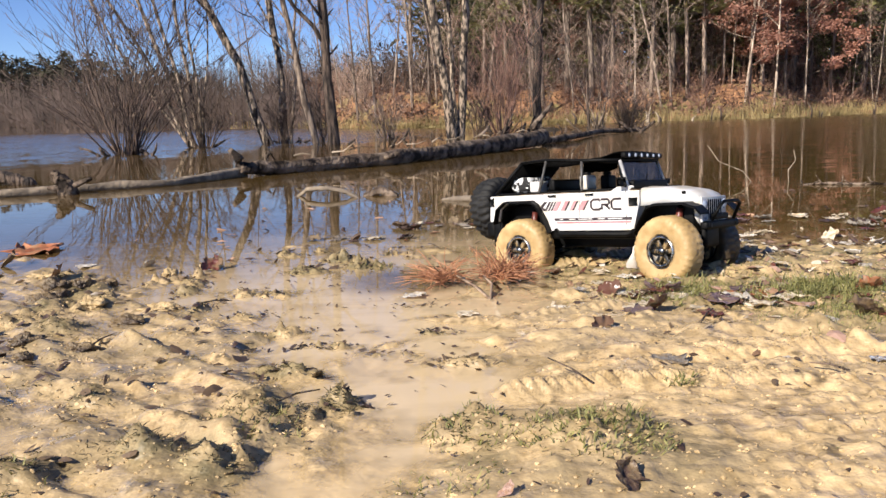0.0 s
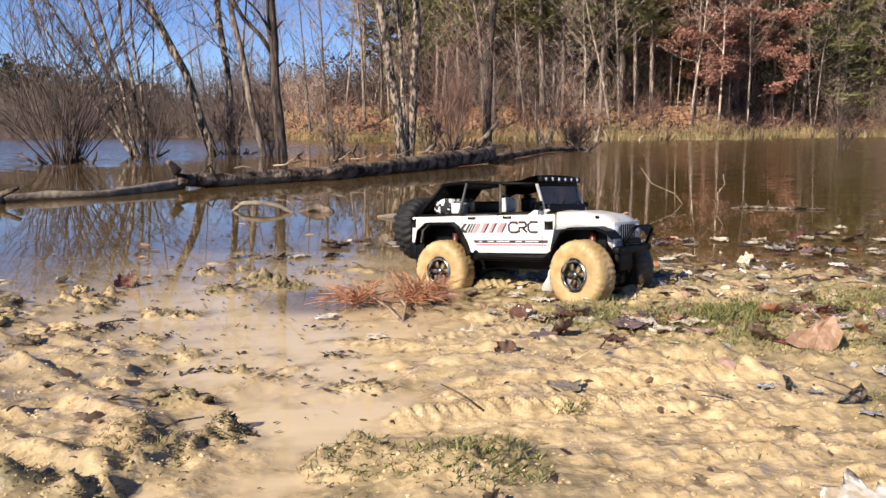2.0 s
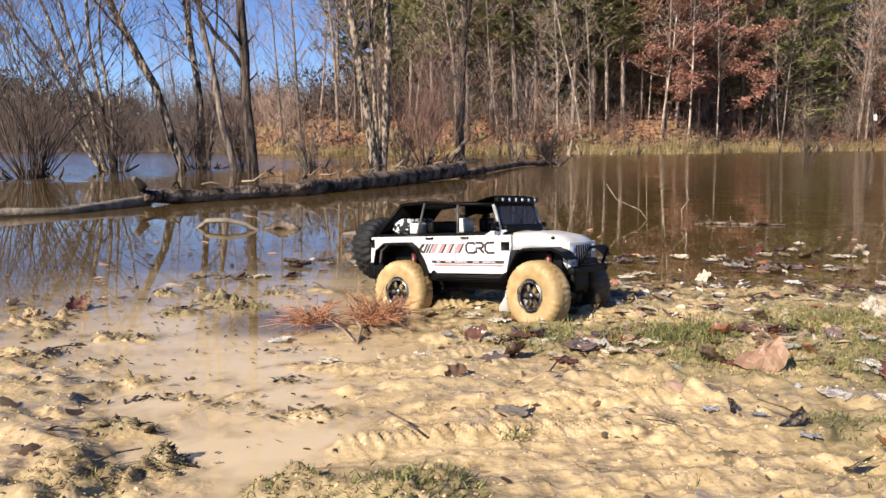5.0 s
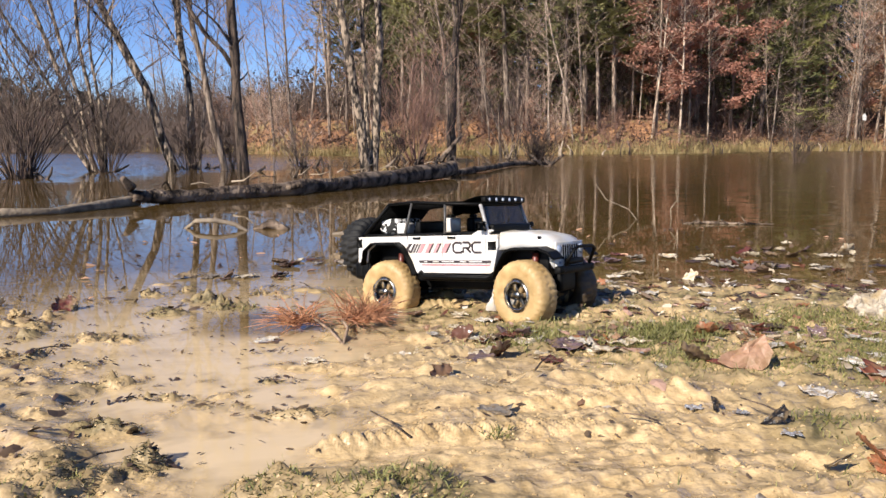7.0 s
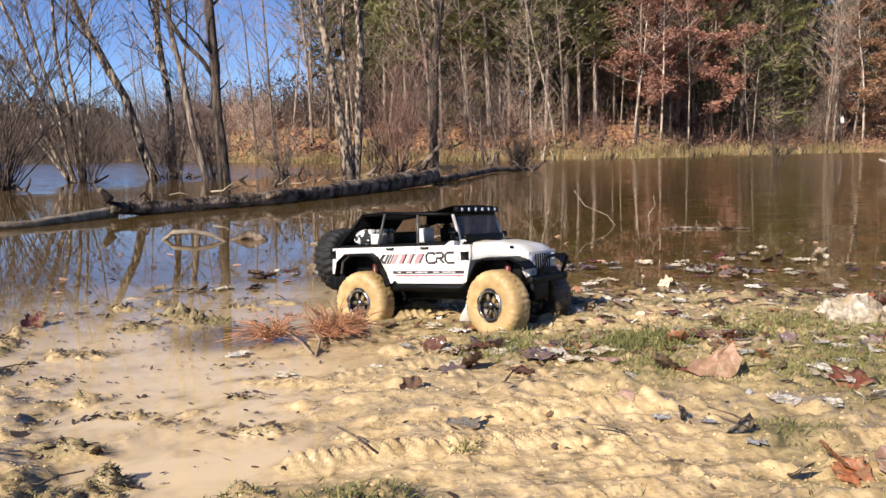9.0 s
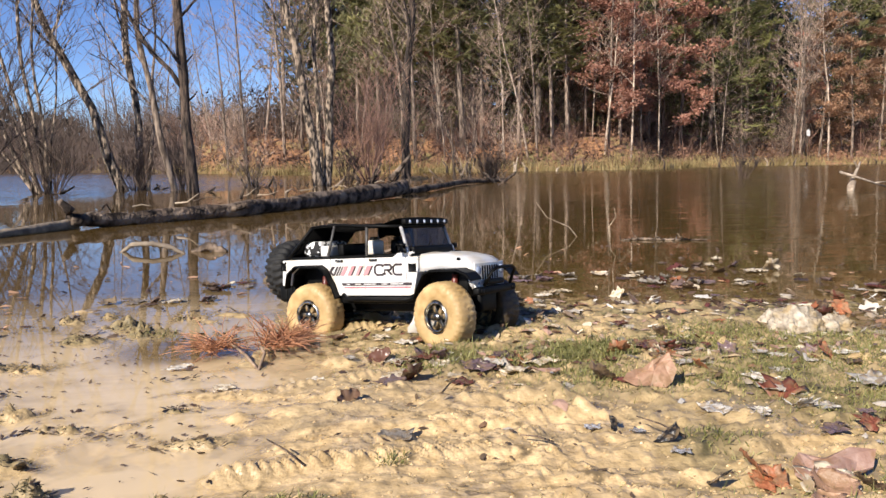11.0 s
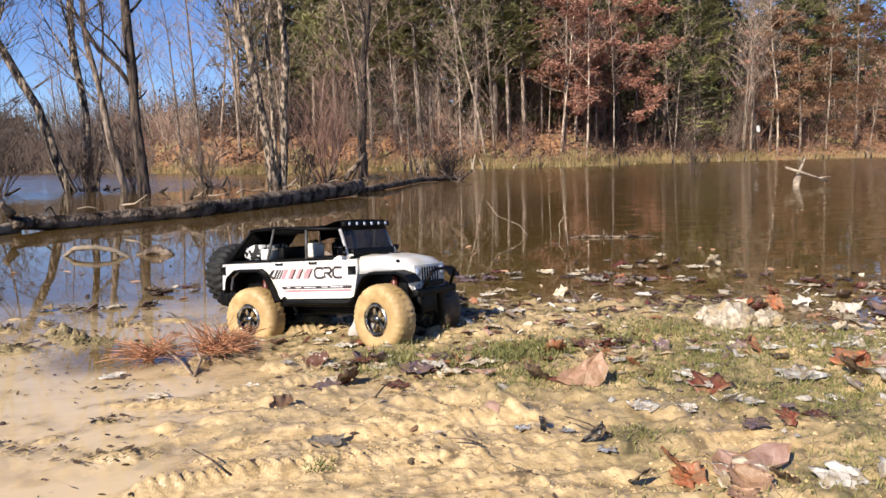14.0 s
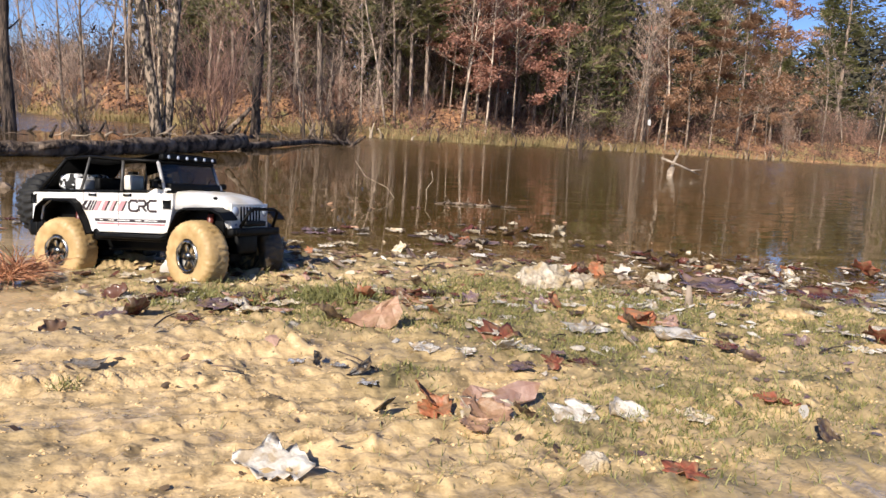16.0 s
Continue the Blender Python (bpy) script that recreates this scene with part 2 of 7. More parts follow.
def water_material():
    """Milky with stirred mud by the bank, brown and clear further out, with wind ripples on the open lake."""
    m = bpy.data.materials.new("pond_water")
    m.use_nodes = True
    n, l = m.node_tree.nodes, m.node_tree.links
    b = n["Principled BSDF"]
    tc = n.new("ShaderNodeTexCoord")
    xyz = n.new("ShaderNodeSeparateXYZ")
    l.new(tc.outputs["Object"], xyz.inputs[0])
    warp = n.new("ShaderNodeTexNoise")
    warp.inputs["Scale"].default_value, warp.inputs["Detail"].default_value = 2.2, 4
    l.new(tc.outputs["Object"], warp.inputs["Vector"])
    # distance out from the bank, bent by the noise; the stirred plume lies off the puddle
    ax = n.new("ShaderNodeMath")
    ax.operation = "MULTIPLY_ADD"
    off = n.new("ShaderNodeMath")
    off.inputs[1].default_value = 0.1
    l.new(xyz.outputs[0], off.inputs[0])
    mag = n.new("ShaderNodeMath")
    mag.operation = "ABSOLUTE"
    l.new(off.outputs[0], mag.inputs[0])
    l.new(mag.outputs[0], ax.inputs[0])
    ax.inputs[1].default_value = 0.62
    l.new(xyz.outputs[1], ax.inputs[2])
    ad = n.new("ShaderNodeMath")
    ad.operation = "MULTIPLY_ADD"
    l.new(warp.outputs[0], ad.inputs[0])
    ad.inputs[1].default_value = 1.0
    l.new(ax.outputs[0], ad.inputs[2])
    # the unstirred pool round the fallen pine twig is clear and dark
    gap = n.new("ShaderNodeVectorMath")
    gap.operation = "DISTANCE"
    gap.inputs[1].default_value = (-0.09, 1.475, 0.0)
    l.new(tc.outputs["Object"], gap.inputs[0])
    pool = n.new("ShaderNodeMapRange")
    pool.interpolation_type = "SMOOTHSTEP"
    pool.inputs["From Min"].default_value, pool.inputs["From Max"].default_value = 0.04, 0.19
    pool.inputs["To Min"].default_value, pool.inputs["To Max"].default_value = 0.95, 0.0
    l.new(gap.outputs["Value"], pool.inputs["Value"])
    clear = n.new("ShaderNodeMath")
    l.new(ad.outputs[0], clear.inputs[0])
    l.new(pool.outputs[0], clear.inputs[1])
    r = n.new("ShaderNodeMapRange")
    r.inputs["From Min"].default_value, r.inputs["From Max"].default_value = 1.74, 3.12
    l.new(clear.outputs[0], r.inputs["Value"])
    r.interpolation_type = "SMOOTHSTEP"
    cm = n.new("ShaderNodeMix")
    cm.data_type = "RGBA"
    cm.inputs["A"].default_value, cm.inputs["B"].default_value = (0.66, 0.505, 0.305, 1), (0.104, 0.064, 0.020, 1)
    l.new(r.outputs[0], cm.inputs["Factor"])
    l.new(cm.outputs["Result"], b.inputs["Base Color"])
    b.inputs["Roughness"].default_value = 0.02
    b.inputs["IOR"].default_value = 1.333
    # ripples: the surface leans a little here and there, more on the open, windy water
    mp = n.new("ShaderNodeMapping")
    mp.inputs["Scale"].default_value = (0.26, 1.0, 1.0)
    l.new(tc.outputs["Object"], mp.inputs["Vector"])
    n1 = n.new("ShaderNodeTexNoise")
    n1.inputs["Scale"].default_value, n1.inputs["Detail"].default_value = 11.0, 4
    l.new(mp.outputs[0], n1.inputs["Vector"])
    gust = n.new("ShaderNodeTexNoise")
    gust.inputs["Scale"].default_value, gust.inputs["Detail"].default_value = 0.22, 2
    l.new(mp.outputs[0], gust.inputs["Vector"])
    far = n.new("ShaderNodeMapRange")
    far.interpolation_type = "SMOOTHSTEP"
    far.inputs["From Min"].default_value, far.inputs["From Max"].default_value = 1.5, 16.0
    far.inputs["To Min"].default_value, far.inputs["To Max"].default_value = 0.016, 0.125
    l.new(xyz.outputs[1], far.inputs["Value"])
    wind = n.new("ShaderNodeMapRange")
    wind.interpolation_type = "SMOOTHSTEP"
    wind.inputs["From Min"].default_value, wind.inputs["From Max"].default_value = 3.0, -5.0
    wind.inputs["To Min"].default_value, wind.inputs["To Max"].default_value = 1.0, 3.2
    l.new(xyz.outputs[0], wind.inputs["Value"])

    def times(a, c):
        k = n.new("ShaderNodeMath")
        k.operation = "MULTIPLY"
        l.new(a, k.inputs[0])
        l.new(c, k.inputs[1])
        return k.outputs[0]
    gr = n.new("ShaderNodeMapRange")
    gr.inputs["From Min"].default_value, gr.inputs["From Max"].default_value = 0.35, 0.65
    gr.inputs["To Min"].default_value, gr.inputs["To Max"].default_value = 0.7, 1.3
    l.new(gust.outputs[0], gr.inputs["Value"])
    # the lee side of the fallen trunk and the bushes lies calm
    lee = n.new("ShaderNodeMath")
    lee.operation = "MULTIPLY_ADD"
    l.new(xyz.outputs[0], lee.inputs[0])
    lee.inputs[1].default_value = -1.6
    l.new(xyz.outputs[1], lee.inputs[2])
    calm = n.new("ShaderNodeMapRange")
    calm.interpolation_type = "SMOOTHSTEP"
    calm.inputs["From Min"].default_value, calm.inputs["From Max"].default_value = 11.0, 14.0
    calm.inputs["To Min"].default_value, calm.inputs["To Max"].default_value = 0.14, 1.0
    l.new(lee.outputs[0], calm.inputs["Value"])
    east = n.new("ShaderNodeMapRange")
    east.interpolation_type = "SMOOTHSTEP"
    east.inputs["From Min"].default_value, east.inputs["From Max"].default_value = 0.8, 3.5
    east.inputs["To Max"].default_value = 3.4
    l.new(xyz.outputs[0], east.inputs["Value"])
    breeze = n.new("ShaderNodeMath")
    breeze.operation = "MAXIMUM"
    l.new(calm.outputs[0], breeze.inputs[0])
    l.new(east.outputs[0], breeze.inputs[1])
    slope = times(times(times(far.outputs[0], breeze.outputs[0]), wind.outputs[0]), gr.outputs[0])
    half = n.new("ShaderNodeVectorMath")
    half.operation = "SUBTRACT"
    l.new(n1.outputs["Color"], half.inputs[0])
    half.inputs[1].default_value = (0.5, 0.5, 0.5)
    lean = n.new("ShaderNodeVectorMath")
    lean.operation = "SCALE"
    l.new(half.outputs[0], lean.inputs[0])
    l.new(slope, lean.inputs["Scale"])
    # crests hide far faces, so every normal is leaned to -y, lifting the reflection
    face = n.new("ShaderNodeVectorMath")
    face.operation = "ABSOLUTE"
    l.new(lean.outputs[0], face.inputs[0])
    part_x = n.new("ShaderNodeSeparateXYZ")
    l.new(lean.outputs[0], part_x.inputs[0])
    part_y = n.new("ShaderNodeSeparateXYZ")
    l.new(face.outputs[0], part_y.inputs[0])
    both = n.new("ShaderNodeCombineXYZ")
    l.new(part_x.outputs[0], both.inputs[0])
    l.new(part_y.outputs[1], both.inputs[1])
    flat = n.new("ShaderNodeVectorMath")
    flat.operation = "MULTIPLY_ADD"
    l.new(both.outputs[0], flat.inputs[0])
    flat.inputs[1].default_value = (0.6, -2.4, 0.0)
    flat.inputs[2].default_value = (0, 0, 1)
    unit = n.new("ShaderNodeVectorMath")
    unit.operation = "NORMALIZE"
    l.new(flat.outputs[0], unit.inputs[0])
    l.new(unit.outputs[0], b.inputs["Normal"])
    tr = n.new("ShaderNodeBsdfTransparent")
    ms = n.new("ShaderNodeMixShader")
    dp = n.new("ShaderNodeAttribute")
    dp.attribute_name = "depth"
    cloud = n.new("ShaderNodeTexNoise")
    cloud.inputs["Scale"].default_value, cloud.inputs["Detail"].default_value = 9, 5
    l.new(mp.outputs[0], cloud.inputs["Vector"])
    cr = n.new("ShaderNodeMapRange")
    cr.inputs["From Min"].default_value, cr.inputs["From Max"].default_value = 0.35, 0.65
    cr.inputs["To Min"].default_value, cr.inputs["To Max"].default_value = 0.6, 1.25
    l.new(cloud.outputs[0], cr.inputs["Value"])
    murk = n.new("ShaderNodeMapRange")
    murk.inputs["To Min"].default_value, murk.inputs["To Max"].default_value = 0.10, 0.92
    l.new(times(dp.outputs["Fac"], cr.outputs[0]), murk.inputs["Value"])
    l.new(murk.outputs[0], ms.inputs[0])
    gl = n.new("ShaderNodeBsdfGlossy")
    gl.inputs["Roughness"].default_value = 0.02
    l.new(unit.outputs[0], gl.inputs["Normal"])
    fr = n.new("ShaderNodeFresnel")
    fr.inputs["IOR"].default_value = 1.333
    film = n.new("ShaderNodeMixShader")
    l.new(fr.outputs[0], film.inputs[0])
    l.new(tr.outputs[0], film.inputs[1])
    l.new(gl.outputs[0], film.inputs[2])
    l.new(film.outputs[0], ms.inputs[1])
    l.new(b.outputs[0], ms.inputs[2])
    l.new(ms.outputs[0], n["Material Output"].inputs[0])
    return m


GROUND, WATER = ground_material(), water_material()


# ---- mesh helpers ----
class Shape:
    """Vertices and faces that grow piece by piece."""

    def __init__(self):
        self.v, self.f = [], []

    def tube(self, pts, radii, sides=5, cap=True):
        base, up = len(self.v), Vector((0.37, 0.21, 0.9))
        k = len(pts)
        for i, p in enumerate(pts):
            d = (pts[min(i + 1, k - 1)] - pts[max(i - 1, 0)]).normalized()
            a = d.cross(up)
            a = a.normalized() if a.length > 1e-4 else Vector((1, 0, 0))
            c = d.cross(a)
            for j in range(sides):
                w = 2 * math.pi * j / sides
                self.v.append(p + (a * math.cos(w) + c * math.sin(w)) * radii[i])
        for i in range(k - 1):
            for j in range(sides):
                q = (j + 1) % sides
                self.f.append((base + i * sides + j, base + i * sides + q, base + (i + 1) * sides + q, base + (i + 1) * sides + j))
        if cap:
            self.f.append(tuple(base + j for j in range(sides))[::-1])
            self.f.append(tuple(base + (k - 1) * sides + j for j in range(sides)))

    def face(self, *pts):
        b = len(self.v)
        self.v.extend(pts)
        self.f.append(tuple(range(b, b + len(pts))))

    def mesh(self, name, material, smooth=True):
        me = bpy.data.meshes.new(name)
        me.from_pydata(self.v, [], self.f)
        me.materials.append(material)
        if smooth:
            me.shade_smooth()
        return me


def to_mesh(name, bm, material, smooth=False):
    me = bpy.data.meshes.new(name)
    bm.to_mesh(me)
    bm.free()
    me.materials.append(material)
    if smooth:
        me.shade_smooth()
    return me


def part(name, geo, material, parent, label="", smooth=True):
    """One mesh object under a thing or a part, out of a bmesh, a Shape or a ready mesh."""
    if isinstance(geo, Shape):
        geo = geo.mesh(name, material, smooth)
    elif isinstance(geo, bmesh.types.BMesh):
        geo = to_mesh(name, geo, material, smooth)
    ob = new(name, geo)
    ob.parent = parent
    return tagged(ob, label)


def thing(name, label, category, m=None, group="", kind=""):
    ob = new(name)
    ob.empty_display_size = 0.05
    if m is not None:
        ob.matrix_basis = m
    return tagged(ob, label, category, group, kind)


LATTICES = {}


def lattice(seed):
    if seed not in LATTICES:
        LATTICES[seed] = fresh_lattice(seed)
    return LATTICES[seed]


def fresh_lattice(seed):
    return np.random.default_rng(seed).random((256, 256))


def vnoise(x, y, seed):
    """Smooth value noise, -1 to 1."""
    g = lattice(seed)
    xi, yi = np.floor(x).astype(int), np.floor(y).astype(int)
    fx, fy = x - xi, y - yi
    fx, fy = fx * fx * (3 - 2 * fx), fy * fy * (3 - 2 * fy)
    a, b = g[xi % 256, yi % 256], g[(xi + 1) % 256, yi % 256]
    c, d = g[xi % 256, (yi + 1) % 256], g[(xi + 1) % 256, (yi + 1) % 256]
    return 2 * (a * (1 - fx) * (1 - fy) + b * fx * (1 - fy) + c * (1 - fx) * fy + d * fx * fy) - 1


def fbm(x, y, size, seed, octaves=4):
    t, amp = 0, 1.0
    for k in range(octaves):
        t = t + amp * vnoise(x / size * 2 ** k + 17.3 * k, y / size * 2 ** k + 9.1 * k, seed + k)
        amp *= 0.5
    return t / 1.6


def smooth(a, b, v):
    t = np.clip((v - a) / (b - a), 0, 1)
    return t * t * (3 - 2 * t)


# ---- ground and water ----
def shore_near(x):
    return np.interp(x, [-3, -0.85, -0.55, -0.2, 0.1, 0.35, 0.6, 1.0, 1.4, 1.9, 2.2, 3, 6],
                     [1.75, 1.64, 1.62, 1.50, 1.45, 1.66, 1.80, 1.74, 1.66, 1.64, 1.48, 1.40, 1.3])


def shore_far(x):
    return np.interp(x, [-90, -40, -31, -12, -6, -1.8, 3, 7.3, 11, 15, 22, 33, 60, 120],
                     [75, 64, 60, 50, 36, 26.5, 24.5, 24.3, 24.3, 28, 29.5, 31, 33, 36])


GRASSY = [(0.65, 1.27, 0.16), (0.41, 1.30, 0.12), (0.94, 1.33, 0.22), (1.16, 1.22, 0.22), (0.98, 0.92, 0.14), (0.85, 0.60, 0.20),
          (1.63, 1.10, 0.3), (1.3, 0.9, 0.25), (0.64, 0.82, 0.08), (-0.2, 0.74, 0.08), (0.14, 0.68, 0.10), (0.02, 0.72, 0.06), (0.1, 1.62, 0.2), (0.5, 1.45, 0.2),
          (1.5, 1.25, 0.25), (1.12, 1.06, 0.18), (1.42, 0.98, 0.2), (0.98, 0.70, 0.14), (1.15, 0.62, 0.14), (0.62, 1.09, 0.11), (0.80, 1.07, 0.12), (0.95, 1.14, 0.12)]


ISLETS = [(-0.433, 1.312, 0.025, 0.05, 0.018), (-0.5, 1.45, 0.022, 0.06, 0.02), (-0.523, 1.56, 0.025, 0.06, 0.02), (-0.535, 1.698, 0.035, 0.03, 0.018),
          (-0.34, 1.385, 0.06, 0.035, 0.02), (-0.396, 1.812, 0.04, 0.04, 0.026), (-0.31, 1.835, 0.035, 0.04, 0.026), (-0.176, 1.64, 0.045, 0.03, 0.026),
          (-0.24, 1.73, 0.04, 0.03, 0.024), (-0.14, 1.78, 0.03, 0.03, 0.022), (-0.3, 1.6, 0.04, 0.025, 0.02), (-0.165, 1.048, 0.05, 0.016, 0.016)]
ISLETS += [(-0.07, 1.002, 0.05, 0.014, 0.015), (0.014, 0.959, 0.045, 0.014, 0.015), (-0.25, 1.115, 0.06, 0.02, 0.017), (-0.205, 0.93, 0.045, 0.015, 0.017),
           (-0.118, 0.81, 0.028, 0.018, 0.018), (-0.021, 1.103, 0.03, 0.012, 0.014), (-0.592, 1.561, 0.03, 0.06, 0.018), (-0.33, 1.24, 0.03, 0.02, 0.016),
           (-0.05, 1.27, 0.04, 0.02, 0.013), (-0.66, 1.8, 0.05, 0.04, 0.018), (-0.1, 1.85, 0.05, 0.04, 0.015)]


CLUMPS = [(-0.187, 0.760, 0.040, 0.020), (-0.225, 0.800, 0.030, 0.012), (-0.414, 0.847, 0.020, 0.013), (-0.291, 0.694, 0.024, 0.012), (-0.211, 0.662, 0.026, 0.014), (-0.398, 0.651, 0.034, 0.014),
          (-0.71, 1.242, 0.045, 0.018), (-0.613, 1.18, 0.034, 0.016), (-0.66, 1.33, 0.05, 0.014), (-0.80, 1.60, 0.055, 0.018), (-0.72, 1.47, 0.05, 0.014), (-0.127, 0.825, 0.014, 0.012), (0.02, 0.735, 0.034, 0.012), (0.13, 0.700, 0.05, 0.014)]


# the truck: heading, nose-up pitch, place of its frame of reference, and the height of its hubs in it
TRUCK_TURN = Matrix.Rotation(radians(-41.0), 4, "Z") @ Matrix.Rotation(radians(-4.6), 4, "Y") @ Matrix.Rotation(radians(-4.0), 4, "X")
TRUCK_SIZE, HUB_REAR, HUB_FRONT = 1.05, 0.018, 0.019
TRUCK_AT = Vector((0.153, 1.612, 0.031)) - TRUCK_TURN.to_3x3() @ Vector((0, -0.1065, HUB_REAR)) * TRUCK_SIZE
PIT_WAY = TRUCK_TURN.to_3x3() @ Vector((1, 0, 0))
HUBS = [TRUCK_AT + TRUCK_TURN.to_3x3() @ Vector((u, v, z)) * TRUCK_SIZE for u, z in ((0, HUB_REAR), (0.311, HUB_FRONT)) for v in (-0.085, 0.085)]
WHEEL_PITS = [(p.x, p.y, p.z - 0.0635) for p in HUBS]


def height(x, y):
    d = shore_near(x) - y + 0.10 * fbm(x, y, 0.35, 50, 3)
    rim = [0.3, 0.55, 0.63, 0.72, 0.85, 1.0, 1.2, 1.38, 1.6]
    lo = np.interp(y, rim, [-0.19, -0.19, -0.19, -0.155, -0.20, -0.28, -0.42, -0.60, -0.85])
    hi = np.interp(y, rim, [-0.03, -0.02, 0.02, 0.10, 0.12, 0.125, 0.155, 0.23, 0.14])
    puddle = np.maximum(lo - x, x - hi) + 0.06 * fbm(x, y, 0.22, 60, 3) + 1.5 * np.maximum(0, 0.45 - y)
    land = np.minimum(d, puddle)
    h = np.clip(land * 0.10, -0.011, 0.0085 - 0.0075 * smooth(-0.15, -0.35, x))
    near = smooth(3.2, 2.2, y) * smooth(0.12, 0.50, y) * smooth(-2.0, -1.3, x) * smooth(3.2, 2.4, x)
    mound = smooth(-0.12, -0.3, x) * smooth(1.65, 1.3, y)
    # streaks and ridges of churned mud, broken clods on the left heap
    left = smooth(-0.05, -0.25, x)
    along, across = x - 0.8 * left * y, y + (0.08 + 0.72 * left) * x
    ridge = 1.25 * fbm(along * 0.15 + 0.1 * y, across, 0.058, 70, 3)
    crest = 1 - 2.6 * np.abs(fbm(along * 0.30 + 0.2 * across, across, 0.034, 75, 2))
    chop = fbm(along * 0.42, across, 0.030, 76, 2)
    knob = np.maximum(0, fbm(along * 0.55, across, 0.017, 85, 2)) + 0.55 * np.maximum(0, fbm(along * 0.8, across, 0.009, 95, 1))
    flat = smooth(0.75, 1.1, x)
    glob = 0.08 * crest + 0.36 * chop + (0.8 + 0.9 * smooth(0.3, 0.7, x)) * knob * (1 - 0.55 * left)
    lobe = np.maximum(0, fbm(along * 0.45, across, 0.042, 86, 2))
    crumb = smooth(0.10, 0.55, fbm(x, y, 0.16, 115, 2)) * np.maximum(0, fbm(x, y, 0.015, 105, 2))
    rough = fbm(x, y, 0.06, 80, 4)
    fine = fbm(x, y, 0.018, 90, 3)
    clod = np.maximum(0, fbm(x, y, 0.075, 100, 3) - 0.12)
    on = smooth(-0.02, 0.05, land)
    h = h + near * on * (0.0066 * ridge * (1 - 0.35 * flat) + 0.0080 * (glob - 0.10) + 0.010 * crumb * (1 - left) + 0.0030 * rough + 0.0012 * fine)
    h = h + near * mound * on * (0.014 * lobe + 0.003 * clod + 0.0015 * rough + 0.004 * np.maximum(0, fbm(x, y, 0.022, 106, 1)) * smooth(0.0, 0.5, rough))
    h = h + near * (1 - on) * (0.0055 * ridge + 0.0045 * rough + 0.004 * knob + 0.014 * np.maximum(0, clod - 0.03) * 1.6)
    # wheel ridges that slant over the left heap
    for ax, ay, bx, by, top in ((-0.476, 1.092, -0.211, 0.840, 0.013), (-0.469, 0.898, -0.204, 0.704, 0.013), (-0.62, 1.10, -0.34, 0.86, 0.012), (-0.60, 1.36, -0.38, 1.16, 0.012), (-0.40, 0.76, -0.26, 0.66, 0.012)):
        ln = (bx - ax) ** 2 + (by - ay) ** 2
        t = np.clip(((x - ax) * (bx - ax) + (y - ay) * (by - ay)) / ln, 0, 1)
        away = np.hypot(x - ax - t * (bx - ax), y - ay - t * (by - ay)) + 0.006 * rough
        h = h + top * np.exp(-(away / 0.020) ** 2) * (0.8 + 0.5 * chop)
    # low islets of churned mud that just break the surface
    for px, py, rx, ry, top in ISLETS:
        h = h + top * np.exp(-((x - px) / rx) ** 2 - ((y - py - 0.15 * (px - x)) / ry) ** 2) * np.clip(0.45 + 0.9 * rough + 1.1 * knob + 0.4 * fine, 0, 1.3)
    # steep dark clumps of turf and mud on the heap
    for px, py, r, top in CLUMPS:
        h = h + top * np.exp(-(((x - px) / (1.25 * r)) ** 2 + ((y - py) / r) ** 2) ** 2) * np.clip(0.55 + 0.7 * rough + 0.5 * fine + 0.8 * knob, 0.0, 1.2)
    # lug print of a tyre, and the ridges thrown up behind the truck
    yt = 0.838 + 0.012 * np.sin(x * 6)
    lug = smooth(0.03, 0.08, x) * smooth(0.46, 0.30, x) * np.exp(-((y - yt) / 0.017) ** 2)
    tooth = np.abs(np.sin((x + 0.6 * (y - yt)) * math.pi / 0.0135))
    h = h * (1 - 0.85 * lug) + lug * (0.010 + 0.0090 * tooth ** 0.8 + 0.003 * fine + 0.003 * knob)
    for yr, x0, x1, top in ((1.73, 0.05, 0.62, 0.020), (1.60, 0.22, 0.70, 0.016), (1.20, 0.05, 0.5, 0.013), (1.13, 0.02, 0.35, 0.009), (1.06, 0.1, 0.7, 0.014), (0.985, 0.15, 0.8, 0.011), (0.91, 0.12, 0.55, 0.010), (0.76, 0.20, 0.62, 0.008)):
        yc = yr + 0.03 * np.sin(x * 5 + yr * 9)
        cog = np.abs(np.sin((x + 0.5 * (y - yc)) * math.pi / 0.016 + 40 * yr + 2.5 * fbm(x, y, 0.07, 122, 2))) * smooth(-0.05, 0.4, fbm(x, y, 0.10, 121, 2))
        h = h + near * top * smooth(x0 - 0.06, x0 + 0.06, x) * smooth(x1 + 0.06, x1 - 0.06, x) * np.exp(-((y - yc) / 0.019) ** 2) * (0.55 + 0.9 * fbm(x, y, 0.05, 120, 3) + 0.50 * cog)
    # hollows that the truck's wheels have dug, with a lip of mud pushed up round each
    for px, py, low in WHEEL_PITS:
        u, w = (x - px) * PIT_WAY[0] + (y - py) * PIT_WAY[1], (y - py) * PIT_WAY[0] - (x - px) * PIT_WAY[1]
        away = np.sqrt((u / 0.062) ** 2 + (w / 0.036) ** 2)
        pit = np.exp(-away ** 6)
        h = h * (1 - pit) + pit * low + 0.004 * np.exp(-((away - 1.35) / 0.25) ** 2) * (1 + rough)
